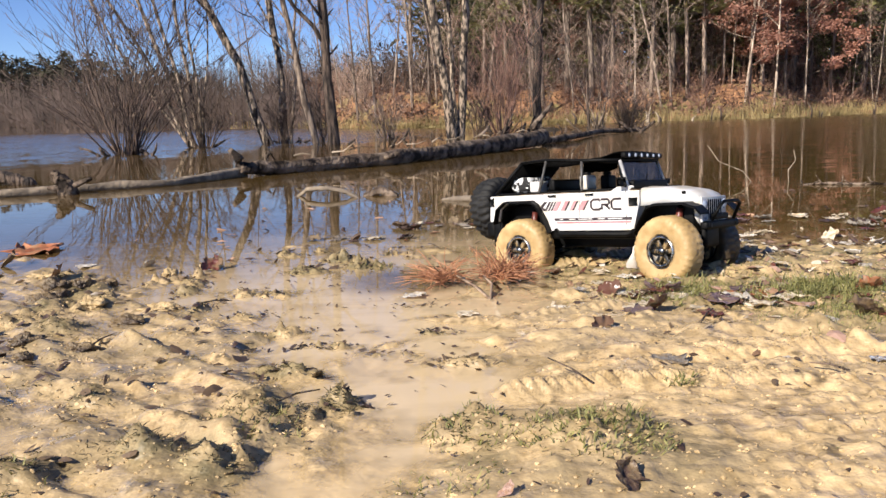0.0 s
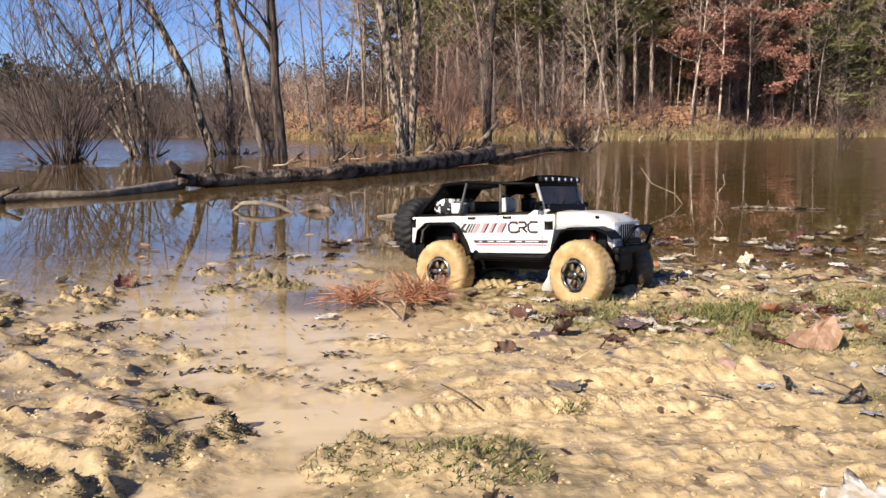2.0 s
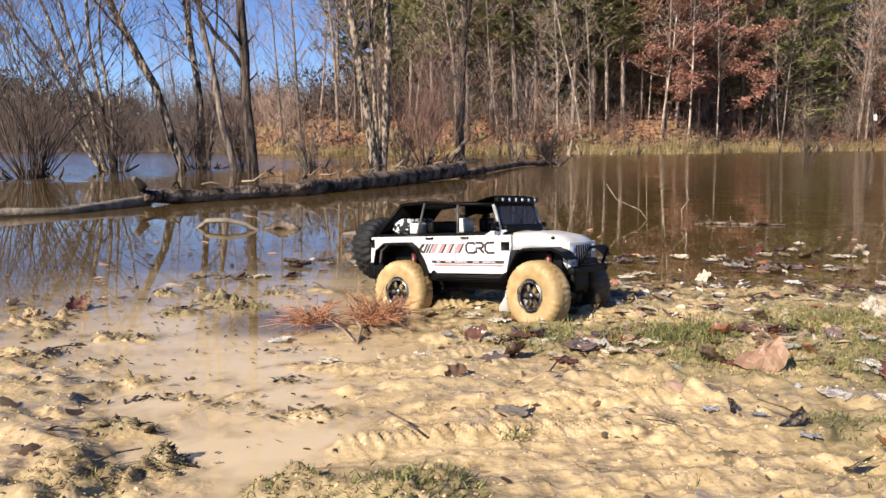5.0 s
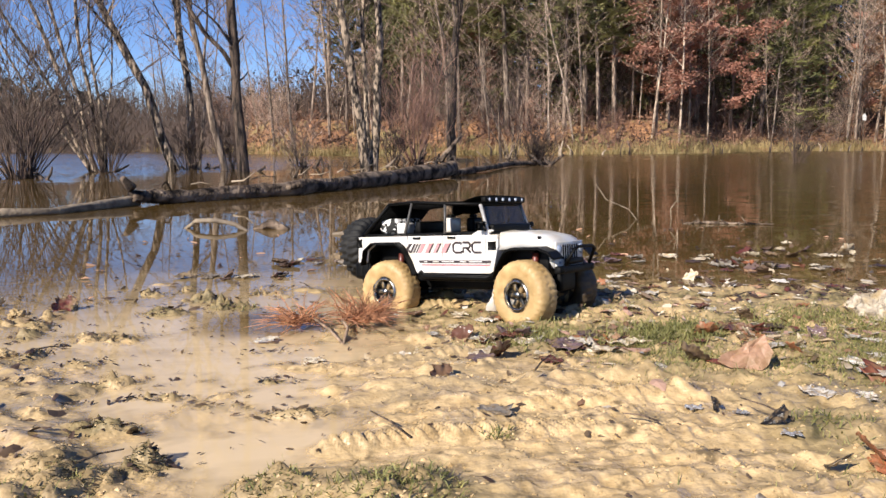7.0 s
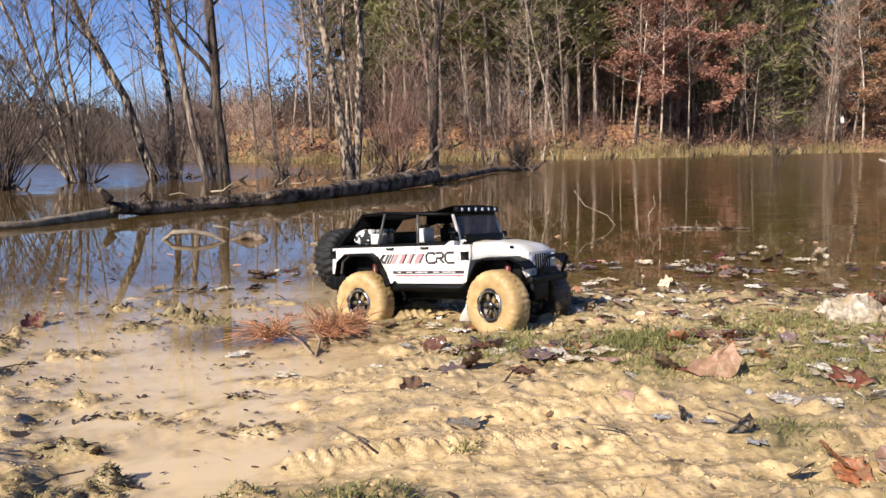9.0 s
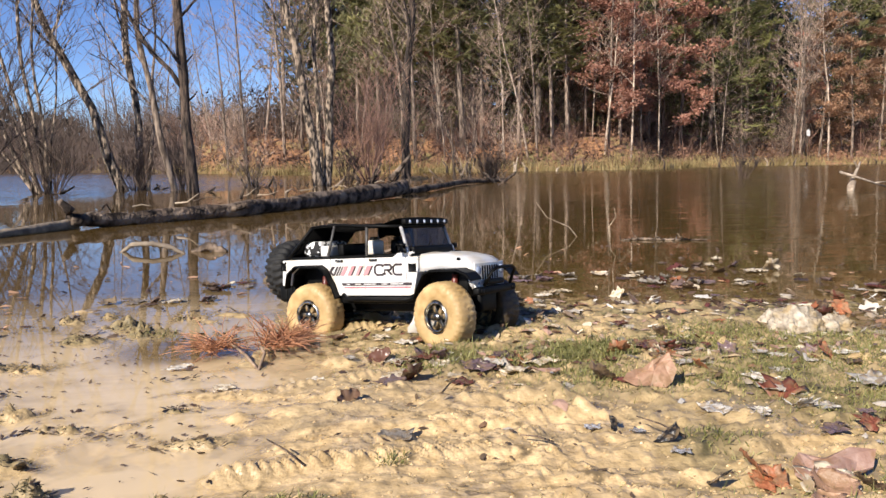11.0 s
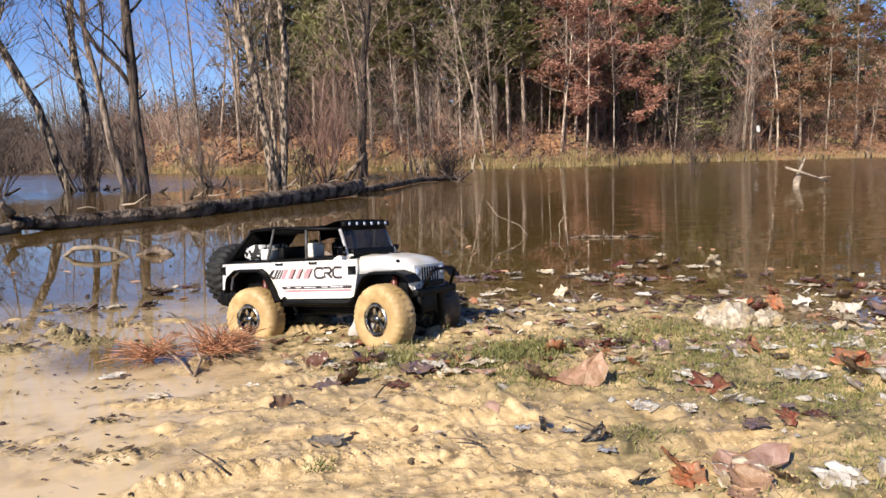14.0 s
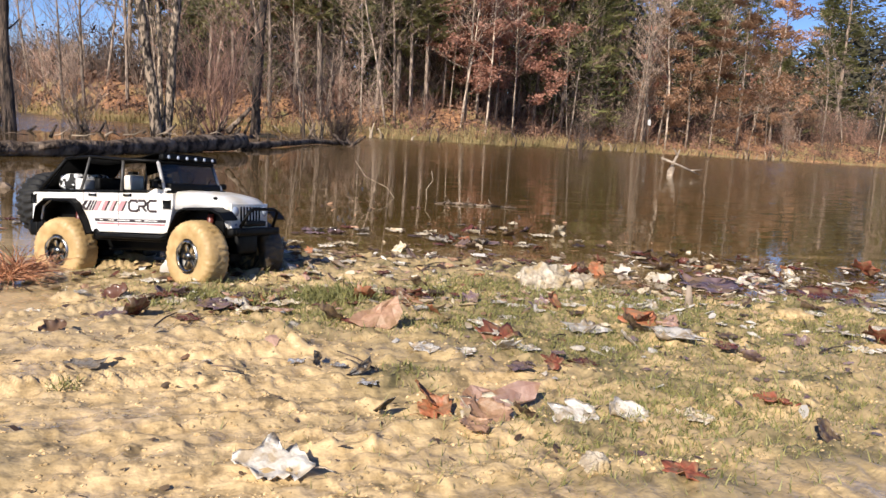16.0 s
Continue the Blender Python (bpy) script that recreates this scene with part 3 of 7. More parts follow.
    # pools in the mud at the water's edge
    for px, py, rx, ry in ((1.62, 1.37, 0.30, 0.11), (1.42, 1.42, 0.16, 0.06), (1.95, 1.33, 0.25, 0.11), (1.24, 0.985, 0.035, 0.022), (1.85, 1.12, 0.12, 0.04), (1.80, 1.50, 0.40, 0.09), (1.46, 1.29, 0.11, 0.025), (1.55, 1.13, 0.10, 0.022)):
        h = h - 0.036 * np.exp(-((x - px) / rx) ** 2 - ((y - py) / ry) ** 2)
    # lake bed
    out = np.maximum(0, y - shore_near(x) - 0.35)
    h = h - np.clip(out * 0.07, 0, 0.9) * smooth(0.3, -1.5, y - shore_far(x))
    # far banks
    b = y - shore_far(x)
    side = np.interp(x, [-60, -20, -5, 4, 60], [0.8, 0.9, 1.35, 1.1, 1.1])
    h = h + np.where(b > -1.5, smooth(-1.5, 0.4, b) * 0.14, 0) + smooth(1.2, 4.5, b + 0.9 * fbm(x, y, 5, 130, 3)) * side + np.clip(b - 5, 0, 300) * 0.035
    h = np.where((b > -1.5), h + 0.12 * fbm(x, y, 1.6, 140, 3) * smooth(-0.5, 1.5, b), h)
    # spit with roots where the log ends
    spit = np.exp(-((x - 1.9 - 0.12 * (y - 14)) / 1.0) ** 2 - ((y - 15.5) / 3.2) ** 2)
    h = h + spit * 0.98
    # the bank beyond the truck lies low and wet
    h = h - 0.0055 * smooth(1.42, 1.60, y) * smooth(0.45, 0.70, x) * near
    # the meadow behind
    h = h + np.where(y < 0.4, 0.02 * smooth(0.4, -2, y), 0)
    return h


def graded(lo, a, b, hi, step, grow_low, grow_by, finer=None):
    mid = list(np.arange(a, b, step))
    if finer:
        mid = [p for p in mid if not finer[0] <= p <= finer[1]]
        mid = sorted(mid + list(np.arange(finer[0], finer[1], finer[2])))
    left, right, s = [], [], step
    p = a
    while p > lo:
        s *= grow_low
        p -= s
        left.append(p)
    s, p = step, mid[-1]
    while p < hi:
        s *= grow_by
        p += s
        right.append(p)
    return np.array(left[::-1] + mid + right)


gx, gy = graded(-900, -1.05, 2.05, 900, 0.0060, 1.10, 1.10, (0.03, 0.60, 0.0032)), graded(-600, 0.53, 1.90, 900, 0.0048, 1.2, 1.048)
GX, GY = np.meshgrid(gx, gy)
GZ = height(GX, GY)
gx_list, gy_list = gx.tolist(), gy.tolist()


def bisect_right(a, v):
    lo, hi = 0, len(a)
    while lo < hi:
        mid = (lo + hi) // 2
        if v < a[mid]:
            hi = mid
        else:
            lo = mid + 1
    return lo



def ground_z(x, y):
    """The sheet's height at a place, between its four corners."""
    i, j = bisect_right(gx_list, x) - 1, bisect_right(gy_list, y) - 1
    u, v = (x - gx_list[i]) / (gx_list[i + 1] - gx_list[i]), (y - gy_list[j]) / (gy_list[j + 1] - gy_list[j])
    return float((GZ[j, i] * (1 - u) + GZ[j, i + 1] * u) * (1 - v) + (GZ[j + 1, i] * (1 - u) + GZ[j + 1, i + 1] * u) * v)


def sheet(name, X, Y, Z, material):
    r, c = X.shape
    me = bpy.data.meshes.new(name)
    i = np.arange(r * c).reshape(r, c)
    q = np.stack([i[:-1, :-1], i[:-1, 1:], i[1:, 1:], i[1:, :-1]], -1).reshape(-1, 4)
    me.vertices.add(r * c)
    me.vertices.foreach_set("co", np.stack([X, Y, Z], -1).ravel().astype(np.float32))
    me.loops.add(q.size)
    me.loops.foreach_set("vertex_index", q.ravel().astype(np.int32))
    me.polygons.add(len(q))
    me.polygons.foreach_set("loop_start", np.arange(0, q.size, 4, dtype=np.int32))
    me.update()
    me.validate()
    me.materials.append(material)
    me.shade_smooth()
    return me


ground_mesh = sheet("ground", GX, GY, GZ, GROUND)
zone = np.zeros((GX.size, 4), np.float32)
_b = GY - shore_far(GX)
zone[:, 0] = smooth(-0.8, 0.2, _b).ravel()
_g = sum(np.exp(-((GX - a) ** 2 + (GY - b) ** 2) / (c * c)) for a, b, c in GRASSY)
zone[:, 1] = np.clip(_g + smooth(0.9, 1.3, GX) * smooth(5.0, 2.2, GX) * smooth(0.2, 0.5, GY) * 0.7 + smooth(0.5, -0.3, GY) * np.clip(0.45 + 1.2 * fbm(GX, GY, 1.4, 160, 3), 0, 1) + 0.9 * smooth(1.36, 1.50, GY) * smooth(0.42, 0.60, GX) + 0.30 * smooth(-0.12, -0.25, GX) * smooth(-2.2, -1.2, GX) * smooth(0.2, 0.5, GY) + sum(1.2 * np.exp(-((GX - i[0]) / i[2]) ** 2 - ((GY - i[1]) / i[3]) ** 2) for i in ISLETS) + sum(1.3 * np.exp(-((GX - c[0]) ** 2 + (GY - c[1]) ** 2) / (c[2] * 1.1) ** 2) for c in CLUMPS), 0, 1).ravel()
zone[:, 2] = (smooth(0.25, 1.0, GY - shore_near(GX)) * smooth(0.0, -1.0, _b)).ravel()
# turf tone, centred a little towards +x and +y of each clump and islet
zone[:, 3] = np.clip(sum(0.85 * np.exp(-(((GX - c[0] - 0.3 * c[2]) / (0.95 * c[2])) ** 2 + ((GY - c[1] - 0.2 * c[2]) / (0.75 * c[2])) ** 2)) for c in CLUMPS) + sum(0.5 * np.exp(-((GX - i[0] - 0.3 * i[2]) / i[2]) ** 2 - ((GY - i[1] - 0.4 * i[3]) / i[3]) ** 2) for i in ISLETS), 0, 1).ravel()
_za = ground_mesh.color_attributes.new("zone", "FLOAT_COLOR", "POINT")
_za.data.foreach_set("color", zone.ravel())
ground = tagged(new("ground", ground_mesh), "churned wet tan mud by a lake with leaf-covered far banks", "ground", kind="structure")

wx, wy = graded(-110, -1.05, 2.05, 130, 0.014, 1.25, 1.25), np.concatenate([[0.2, 0.35, 0.45], graded(0.5, 0.52, 2.6, 75, 0.012, 1.0, 1.25)])
WX, WY = np.meshgrid(wx, wy)
water_mesh = sheet("water", WX, WY, WX * 0, WATER)
depth = water_mesh.attributes.new("depth", "FLOAT", "POINT")
depth.data.foreach_set("value", np.clip(-height(WX, WY) / 0.008, 0, 1).ravel().astype(np.float32))
water = tagged(new("water", water_mesh), "shallow muddy lake water, milky at the edge and brown further out", "water", kind="structure")
water.visible_shadow = False

# ---- trees ----
def bent(rng, start, way, length, segs, wander, rise=0.0):
    """A wandering line from start along way."""
    pts, d, p = [start], way.normalized(), start
    for _ in range(segs):
        d = (d + Vector((rng.uniform(-1, 1), rng.uniform(-1, 1), rng.uniform(-1, 1))) * wander + Vector((0, 0, rise))).normalized()
        p = p + d * (length / segs)
        pts.append(p)
    return pts


def tapered(r0, r1, k):
    return [r0 + (r1 - r0) * (i / (k - 1)) for i in range(k)]


def point_on(pts, t):
    f = t * (len(pts) - 1)
    i = min(int(f), len(pts) - 2)
    return pts[i].lerp(pts[i + 1], f - i), (pts[i + 1] - pts[i]).normalized()


def side_way(rng, d, spread, up):
    a = rng.uniform(0, 2 * math.pi)
    return (d * (1 - spread) + Vector((math.cos(a), math.sin(a), up)) * spread).normalized()


def branch_out(rng, wood, twigs, pts, r, length, count, first=0.3, spread=0.65, up=0.5, sub=4, tips=5, wander=0.16, ends=None, twig_r=0.0045, blades=False):
    """Limbs, branches and twigs along a trunk. ends collects where leaves may sit."""
    for i in range(count):
        t = first + (1 - first) * (i + rng.random()) / count
        p, d = point_on(pts, min(t, 0.99))
        ln = length * (1.15 - 0.8 * t) * rng.uniform(0.6, 1.2)
        rl = max(r * (1.05 - t) * 0.5, 0.008)
        limb = bent(rng, p, side_way(rng, d, spread, up), ln, 5, wander, 0.06)
        wood.tube(limb, tapered(rl, rl * 0.25, 6), 3, False)
        for _ in range(sub):
            q, e = point_on(limb, rng.uniform(0.25, 1.0))
            br = bent(rng, q, side_way(rng, e, 0.55, 0.35), ln * rng.uniform(0.25, 0.5), 3, wander * 1.2, 0.05)
            twigs.tube(br, tapered(rl * 0.35, twig_r, 4), 3, False)
            if ends is not None:
                ends.append(br[-1])
                ends.append(br[1])
            for _ in range(tips):
                q2, e2 = point_on(br, rng.uniform(0.2, 1.0))
                tw = bent(rng, q2, side_way(rng, e2, 0.55, 0.3), ln * rng.uniform(0.10, 0.24), 2, wander, 0.04)
                if blades:
                    e3 = (tw[-1] - q2).orthogonal().normalized() * twig_r * 1.4
                    twigs.face(q2 - e3, q2 + e3, tw[-1])
                else:
                    twigs.tube(tw, [twig_r * 1.2, twig_r, twig_r * 0.5], 3, False)
                if ends is not None:
                    ends.append(tw[-1])


def leaf_cloud(rng, shape, ends, per, size, spread):
    for p in ends:
        for _ in range(per):
            c = p + Vector((rng.gauss(0, spread), rng.gauss(0, spread), rng.gauss(0, spread * 0.35)))
            a = Vector((rng.gauss(0, 1), rng.gauss(0, 1), rng.gauss(0, 0.6))).normalized() * size * rng.uniform(0.6, 1.3)
            b = a.orthogonal().normalized() * size * rng.uniform(0.35, 0.7)
            shape.face(c - a, c + b * 0.9, c + a, c - b)


def bare_tree(seed, h, r, bark=None, twig=None, lean=(0, 0), count=20, first=0.10, wander=0.035, length=0.30, name="bare_tree",
              label="leafless grey deciduous tree on the wooded bank", leaves=None, per=0, leaf_size=0.09, sub=5, tips=7, tier=False):
    rng = random.Random(seed)
    bark, twig = bark or BARK_GREY, twig or TWIG
    top = thing(name, label, "tree", group="trees on the far bank")
    wood, fine, ends = Shape(), Shape(), []
    trunk = bent(rng, Vector((0, 0, -0.15)), Vector((lean[0], lean[1], 1)), h, 9, wander, 0.02)
    wood.tube(trunk, [r * 1.25] + tapered(r, r * 0.18, 9), 7)
    branch_out(rng, wood, fine, trunk, r, h * length * (0.85 if tier else 1), count, first, spread=0.85 if tier else 0.65, up=0.08 if tier else 0.5, sub=sub, tips=tips, ends=ends, blades=True)
    part("trunk", wood, bark, top)
    part("crown", fine, twig, top)
    if leaves:
        cloud = Shape()
        leaf_cloud(rng, cloud, ends, per, leaf_size, 0.10)
        part("foliage", cloud, leaves, top, smooth=False)
    return top


def pine_tree(seed, h, r, first=0.3, rows=30, dense=9, label="tall green pine on the wooded bank", needle=None):
    rng = random.Random(seed)
    top = thing("pine_tree", label, "tree", group="trees on the far bank")
    wood, needles = Shape(), Shape()
    trunk = bent(rng, Vector((0, 0, -0.15)), Vector((0, 0, 1)), h, 8, 0.015, 0.02)
    wood.tube(trunk, [r * 1.2] + tapered(r, r * 0.12, 8), 6)
    for i in range(rows):
        t = first + (0.98 - first) * i / rows
        p, d = point_on(trunk, t)
        for j in range(rng.randint(3, 5)):
            a = rng.uniform(0, 2 * math.pi)
            ln = (0.16 * h * (1.05 - t) ** 0.8 + 0.25) * rng.uniform(0.55, 1.15)
            limb = bent(rng, p, Vector((math.cos(a), math.sin(a), rng.uniform(-0.15, 0.35))), ln, 4, 0.12, 0.03)
            wood.tube(limb, tapered(0.03 * (1.2 - t), 0.006, 5), 3, False)
            for _ in range(dense):
                q, e = point_on(limb, rng.uniform(0.3, 1.0))
                q = q + Vector((rng.gauss(0, 0.13), rng.gauss(0, 0.13), rng.gauss(0, 0.07)))
                for _ in range(5):
                    w = (e * 0.5 + Vector((rng.gauss(0, 1), rng.gauss(0, 1), rng.gauss(0.25, 0.7)))).normalized()
                    s = w.orthogonal().normalized() * rng.uniform(0.018, 0.04)
                    needles.face(q - s, q + s, q + w * rng.uniform(0.16, 0.32))
    part("trunk", wood, BARK_GREY, top)
    part("crown", needles, needle or NEEDLE, top, smooth=False)
    return top


def shrub(seed, h, stems, spread, bark, label, name="shrub", r=0.014, tips=5, rise=0.03, apart=False, lean=0.0, wild=0.12):
    """Many stems out of one stool."""
    rng = random.Random(seed)
    top = thing(name, label, "shrub", group="bare shrubs round the lake")
    wood, fine = Shape(), Shape()
    for _ in range(stems):
        if apart:
            wood = Shape()
        a = rng.uniform(0, 2 * math.pi)
        s = spread * rng.random() ** 0.7
        ln = h * rng.uniform(0.55, 1.1)
        foot = Vector((math.cos(a) * 0.035 * h, math.sin(a) * 0.035 * h, -0.12))
        line = bent(rng, foot, Vector((math.cos(a) * s + lean, math.sin(a) * s, 1)), ln, 8, wild, rise * rng.uniform(-0.6, 1.4))
        rr = r * rng.uniform(0.4, 1.5)
        wood.tube(line, tapered(rr, rr * 0.2, 9), 5)
        if apart:
            part("stem", wood, bark, top)
        for _ in range(tips):
            p, d = point_on(line, rng.uniform(0.25, 0.98))
            tw = bent(rng, p, side_way(rng, d, 0.5, 0.4), ln * rng.uniform(0.15, 0.42), 3, 0.2, 0.02)
            if apart:
                fine.tube(tw, tapered(rr * 0.4, 0.0022, 4), 3, False)
            else:
                e3 = (tw[-1] - p).orthogonal().normalized() * max(rr * 0.4, 0.0035)
                fine.face(p - e3, p + e3, tw[2] + e3 * 0.5, tw[2] - e3 * 0.5)
                fine.face(tw[2] - e3 * 0.5, tw[2] + e3 * 0.5, tw[-1])
            for _ in range(2 if apart else 4):
                q, e = point_on(tw, rng.uniform(0.3, 1))
                t2 = bent(rng, q, side_way(rng, e, 0.5, 0.4), ln * rng.uniform(0.06, 0.16), 2, 0.14, 0.02)
                if apart:
                    fine.tube(t2, [0.0026, 0.0022, 0.0014], 3, False)
                else:
                    e4 = (t2[-1] - q).orthogonal().normalized() * 0.0045
                    fine.face(q - e4, q + e4, t2[-1])
    if not apart:
        part("trunk", wood, bark, top)
    part("crown", fine, TWIG_RED if bark is TWIG_RED else TWIG_BROWN if bark is BARK_BROWN else TWIG, top)
    return top


# trees standing in the water, one by one
def placed(ob, x, y, z=None, turn=0, size=1.0):
    ob.matrix_basis = pose(x, y, ground_z(x, y) if z is None else z, 0, 0, turn) @ Matrix.Scale(size, 4)
    return ob


def water_trunk(name, label, base, way, h, r, bark, seed, count=10, first=0.25, kinks=0.03, length=0.22, stubs=0, spread=0.65):
    """A trunk that keeps to its line, with bends of its own, limbs and broken stubs."""
    rng = random.Random(seed)
    top = thing(name, label, "tree", pose(base[0], base[1], 0), "trees standing in the shallows")
    wood, fine = Shape(), Shape()
    r *= 0.80
    ph, am = [rng.uniform(0, 6.28) for _ in range(4)], kinks * 1.6
    trunk = []
    for i in range(25):
        z = -0.5 + (h + 0.5) * i / 24
        rise = max(0.0, min(1.0, z))
        trunk.append(Vector((way[0] * z + rise * am * (math.sin(z * 1.3 + ph[0]) + 0.6 * math.sin(z * 3.1 + ph[1])) + rng.gauss(0, 0.10 * r), way[1] * z + rise * am * math.sin(z * 1.7 + ph[2]), z)))
    girth = [r * 1.45, r * 1.3, r * 1.12] + tapered(r, r * 0.18, 22)
    wood.tube(trunk, [g * rng.uniform(0.90, 1.10) for g in girth], 9)
    branch_out(rng, wood, fine, trunk, r, h * length, int(count * 1.7), first * 0.8, spread=spread, sub=5, tips=7, wander=0.2, twig_r=0.003)
    for _ in range(stubs):
        p, d = point_on(trunk, rng.uniform(0.12, 0.6))
        st = bent(rng, p, side_way(rng, d, 0.7, 0.3), rng.uniform(0.08, 0.35), 3, 0.2)
        wood.tube(st, tapered(r * 0.25, r * 0.1, 4), 5)
    part("trunk", wood, bark, top)
    part("crown", fine, TWIG_BROWN, top)
    return top


water_trunk("dead_tree", "dark upright trunk with broken side branches in the water", (-1.47, 10.4), (-0.03, 0, 1), 7.5, 0.084, BARK_DARK, 11, 9, 0.30, 0.012, 0.2, 9)
dead = bpy.context.scene.objects["dead_tree"]
_lr = random.Random(90)
_limb = Shape()
_line = [Vector((-0.05, 0, 1.30)), Vector((-0.20, 0, 1.55)), Vector((-0.42, -0.02, 1.78)), Vector((-0.62, -0.05, 2.15)), Vector((-0.95, -0.1, 2.9)), Vector((-1.2, -0.1, 3.6))]
_limb.tube(_line, [0.034, 0.030, 0.027, 0.023, 0.016, 0.008], 7)
branch_out(_lr, _limb, _limb, _line, 0.03, 0.9, 6, 0.3, twig_r=0.003)
part("limb", _limb, BARK_DARK, dead)
water_trunk("bare_tree", "thin crooked bare tree leaning over the water", (-1.82, 11.1), (-0.15, 0.02, 1), 6.0, 0.062, BARK_GREY, 12, 9, 0.3, 0.05)
water_trunk("bare_tree", "slender pale bare tree in the water", (-2.46, 12.0), (-0.02, 0, 1), 8.5, 0.070, BARK_PALE, 13, 10, 0.3, 0.03)
water_trunk("bare_tree", "pale leaning tree with mottled bark in the water", (-2.60, 11.5), (-0.37, 0, 1), 7.5, 0.082, BARK_PALE, 14, 9, 0.35, 0.035)
water_trunk("bare_tree", "thin bare tree beside a leaning trunk", (-2.32, 11.8), (0.05, 0.05, 1), 5.0, 0.03, BARK_GREY, 15, 8, 0.3, 0.05)
for dx, dy, w, hh, rr, sd in ((-0.06, 0, -0.46, 5.6, 0.042, 21), (-0.03, 0.06, -0.33, 6.4, 0.050, 22), (0.0, -0.05, -0.22, 6.4, 0.046, 23), (0.05, 0.08, -0.10, 6.0, 0.044, 24), (0.09, -0.02, 0.0, 5.2, 0.036, 25), (-0.09, 0.05, -0.62, 4.4, 0.030, 26), (0.12, 0.03, 0.10, 3.6, 0.026, 27)):
    water_trunk("bare_tree", "pale stem of a clump growing in the water", (-3.46 + dx, 10.8 + dy), (w, 0, 1), hh, rr * 0.78, BARK_PALE, sd, 6, 0.2, 0.035)
water_trunk("birch_tree", "pale peeling-bark trunk on the spit by the log", (0.13, 12.4), (-0.145, 0, 1), 9.0, 0.090, BARK_PALE, 31, 9, 0.35, 0.03, 0.2)
water_trunk("birch_tree", "pale peeling-bark trunk on the spit by the log", (0.26, 12.5), (0.055, 0, 1), 9.0, 0.080, BARK_PALE, 32, 9, 0.4, 0.03, 0.2)
water_trunk("birch_tree", "thinner pale trunk beside two birches", (0.24, 12.8), (-0.04, 0, 1), 8.0, 0.05, BARK_PALE, 33, 9, 0.3, 0.035, 0.2)
water_trunk("bare_tree", "dark rough trunk behind a red-twigged shrub", (1.95, 16.2), (0.04, 0, 1), 9.0, 0.11, BARK_DARK, 34, 12, 0.25, 0.025, 0.2, 5)
water_trunk("dead_stub", "short dark broken dead trunk on the spit", (2.48, 13.2), (-0.03, 0, 1), 1.05, 0.045, BARK_DARK, 35, 0, 0.3, 0.04, 0.1, 5)

placed(shrub(41, 2.15, 58, 0.55, BARK_BROWN, "many-stemmed leafless willow bush standing in the water", r=0.0080, tips=7, apart=True, lean=-0.03, wild=0.22), -3.60, 8.8, 0.0)
placed(shrub(42, 1.2, 24, 0.6, BARK_BROWN, "low bare brush round the foot of pale stems", r=0.007, tips=9, apart=True), -3.30, 10.7, 0.0)
placed(shrub(43, 1.0, 26, 0.55, BARK_BROWN, "low bare brush round a leaning tree", r=0.006, tips=6), -2.45, 11.7, 0.0)
placed(shrub(44, 1.0, 22, 0.5, BARK_BROWN, "thin bare brush beside a dark trunk", r=0.006, tips=6), -1.75, 11.3, 0.0)
placed(shrub(45, 2.3, 30, 0.75, TWIG_RED, "reddish leafless shrub on the spit behind the log", r=0.012, tips=12, apart=True), 1.13, 14.7, 0.02)
placed(shrub(46, 0.75, 46, 0.7, BARK_BROWN, "tangled bare brush at the end of the spit", r=0.010, tips=9), 2.95, 12.6, 0.0)
placed(shrub(47, 2.2, 14, 0.6, BARK_PALE, "pale bare saplings on the spit", r=0.011, tips=7), 3.4, 16.8, 0.0)
placed(shrub(48, 0.75, 22, 0.8, BARK_BROWN, "small bare shrub standing in open water", r=0.007, tips=6, apart=True), 7.2, 12.1, 0.0)
placed(shrub(49, 1.0, 24, 0.5, BARK_BROWN, "low red-brown brush by the birches", r=0.007, tips=6), 0.6, 13.4, 0.0)
placed(shrub(50, 1.1, 22, 0.8, BARK_GREY, "low bare brush in the inlet", r=0.007, tips=6), -0.9, 12.4, 0.0)

# woods on the far bank
wrng = random.Random(5)


def young_wood(x, y):
    """A stretch of the bank where the trees have not grown tall."""
    return y > 28 and 0.855 < x / y < 1.0


def scatter(makers, spots, lo=0.8, hi=1.25, tilt=1.0, grown=False):
    used = {}
    for x, y in spots:
        k = wrng.randrange(len(makers))
        size = wrng.uniform(lo, hi) * (0.60 if young_wood(x, y) and not grown else 1.0)
        m = pose(x, y, ground_z(x, y), wrng.gauss(0, tilt), wrng.gauss(0, tilt), wrng.uniform(0, 360)) @ Matrix.Scale(size, 4)
        if k not in used:
            used[k] = makers[k]()
            used[k].matrix_basis = m
        else:
            base = used[k]
            c = copy_thing(base, Matrix.Identity(4))
            c.matrix_basis = m


def bank_spots(count, x0, x1, near, deep, power=1.0):
    out = []
    for _ in range(count):
        x = wrng.uniform(x0, x1)
        out.append((x, float(shore_far(np.array(x))) + near + (deep - near) * wrng.random() ** power))
    return out


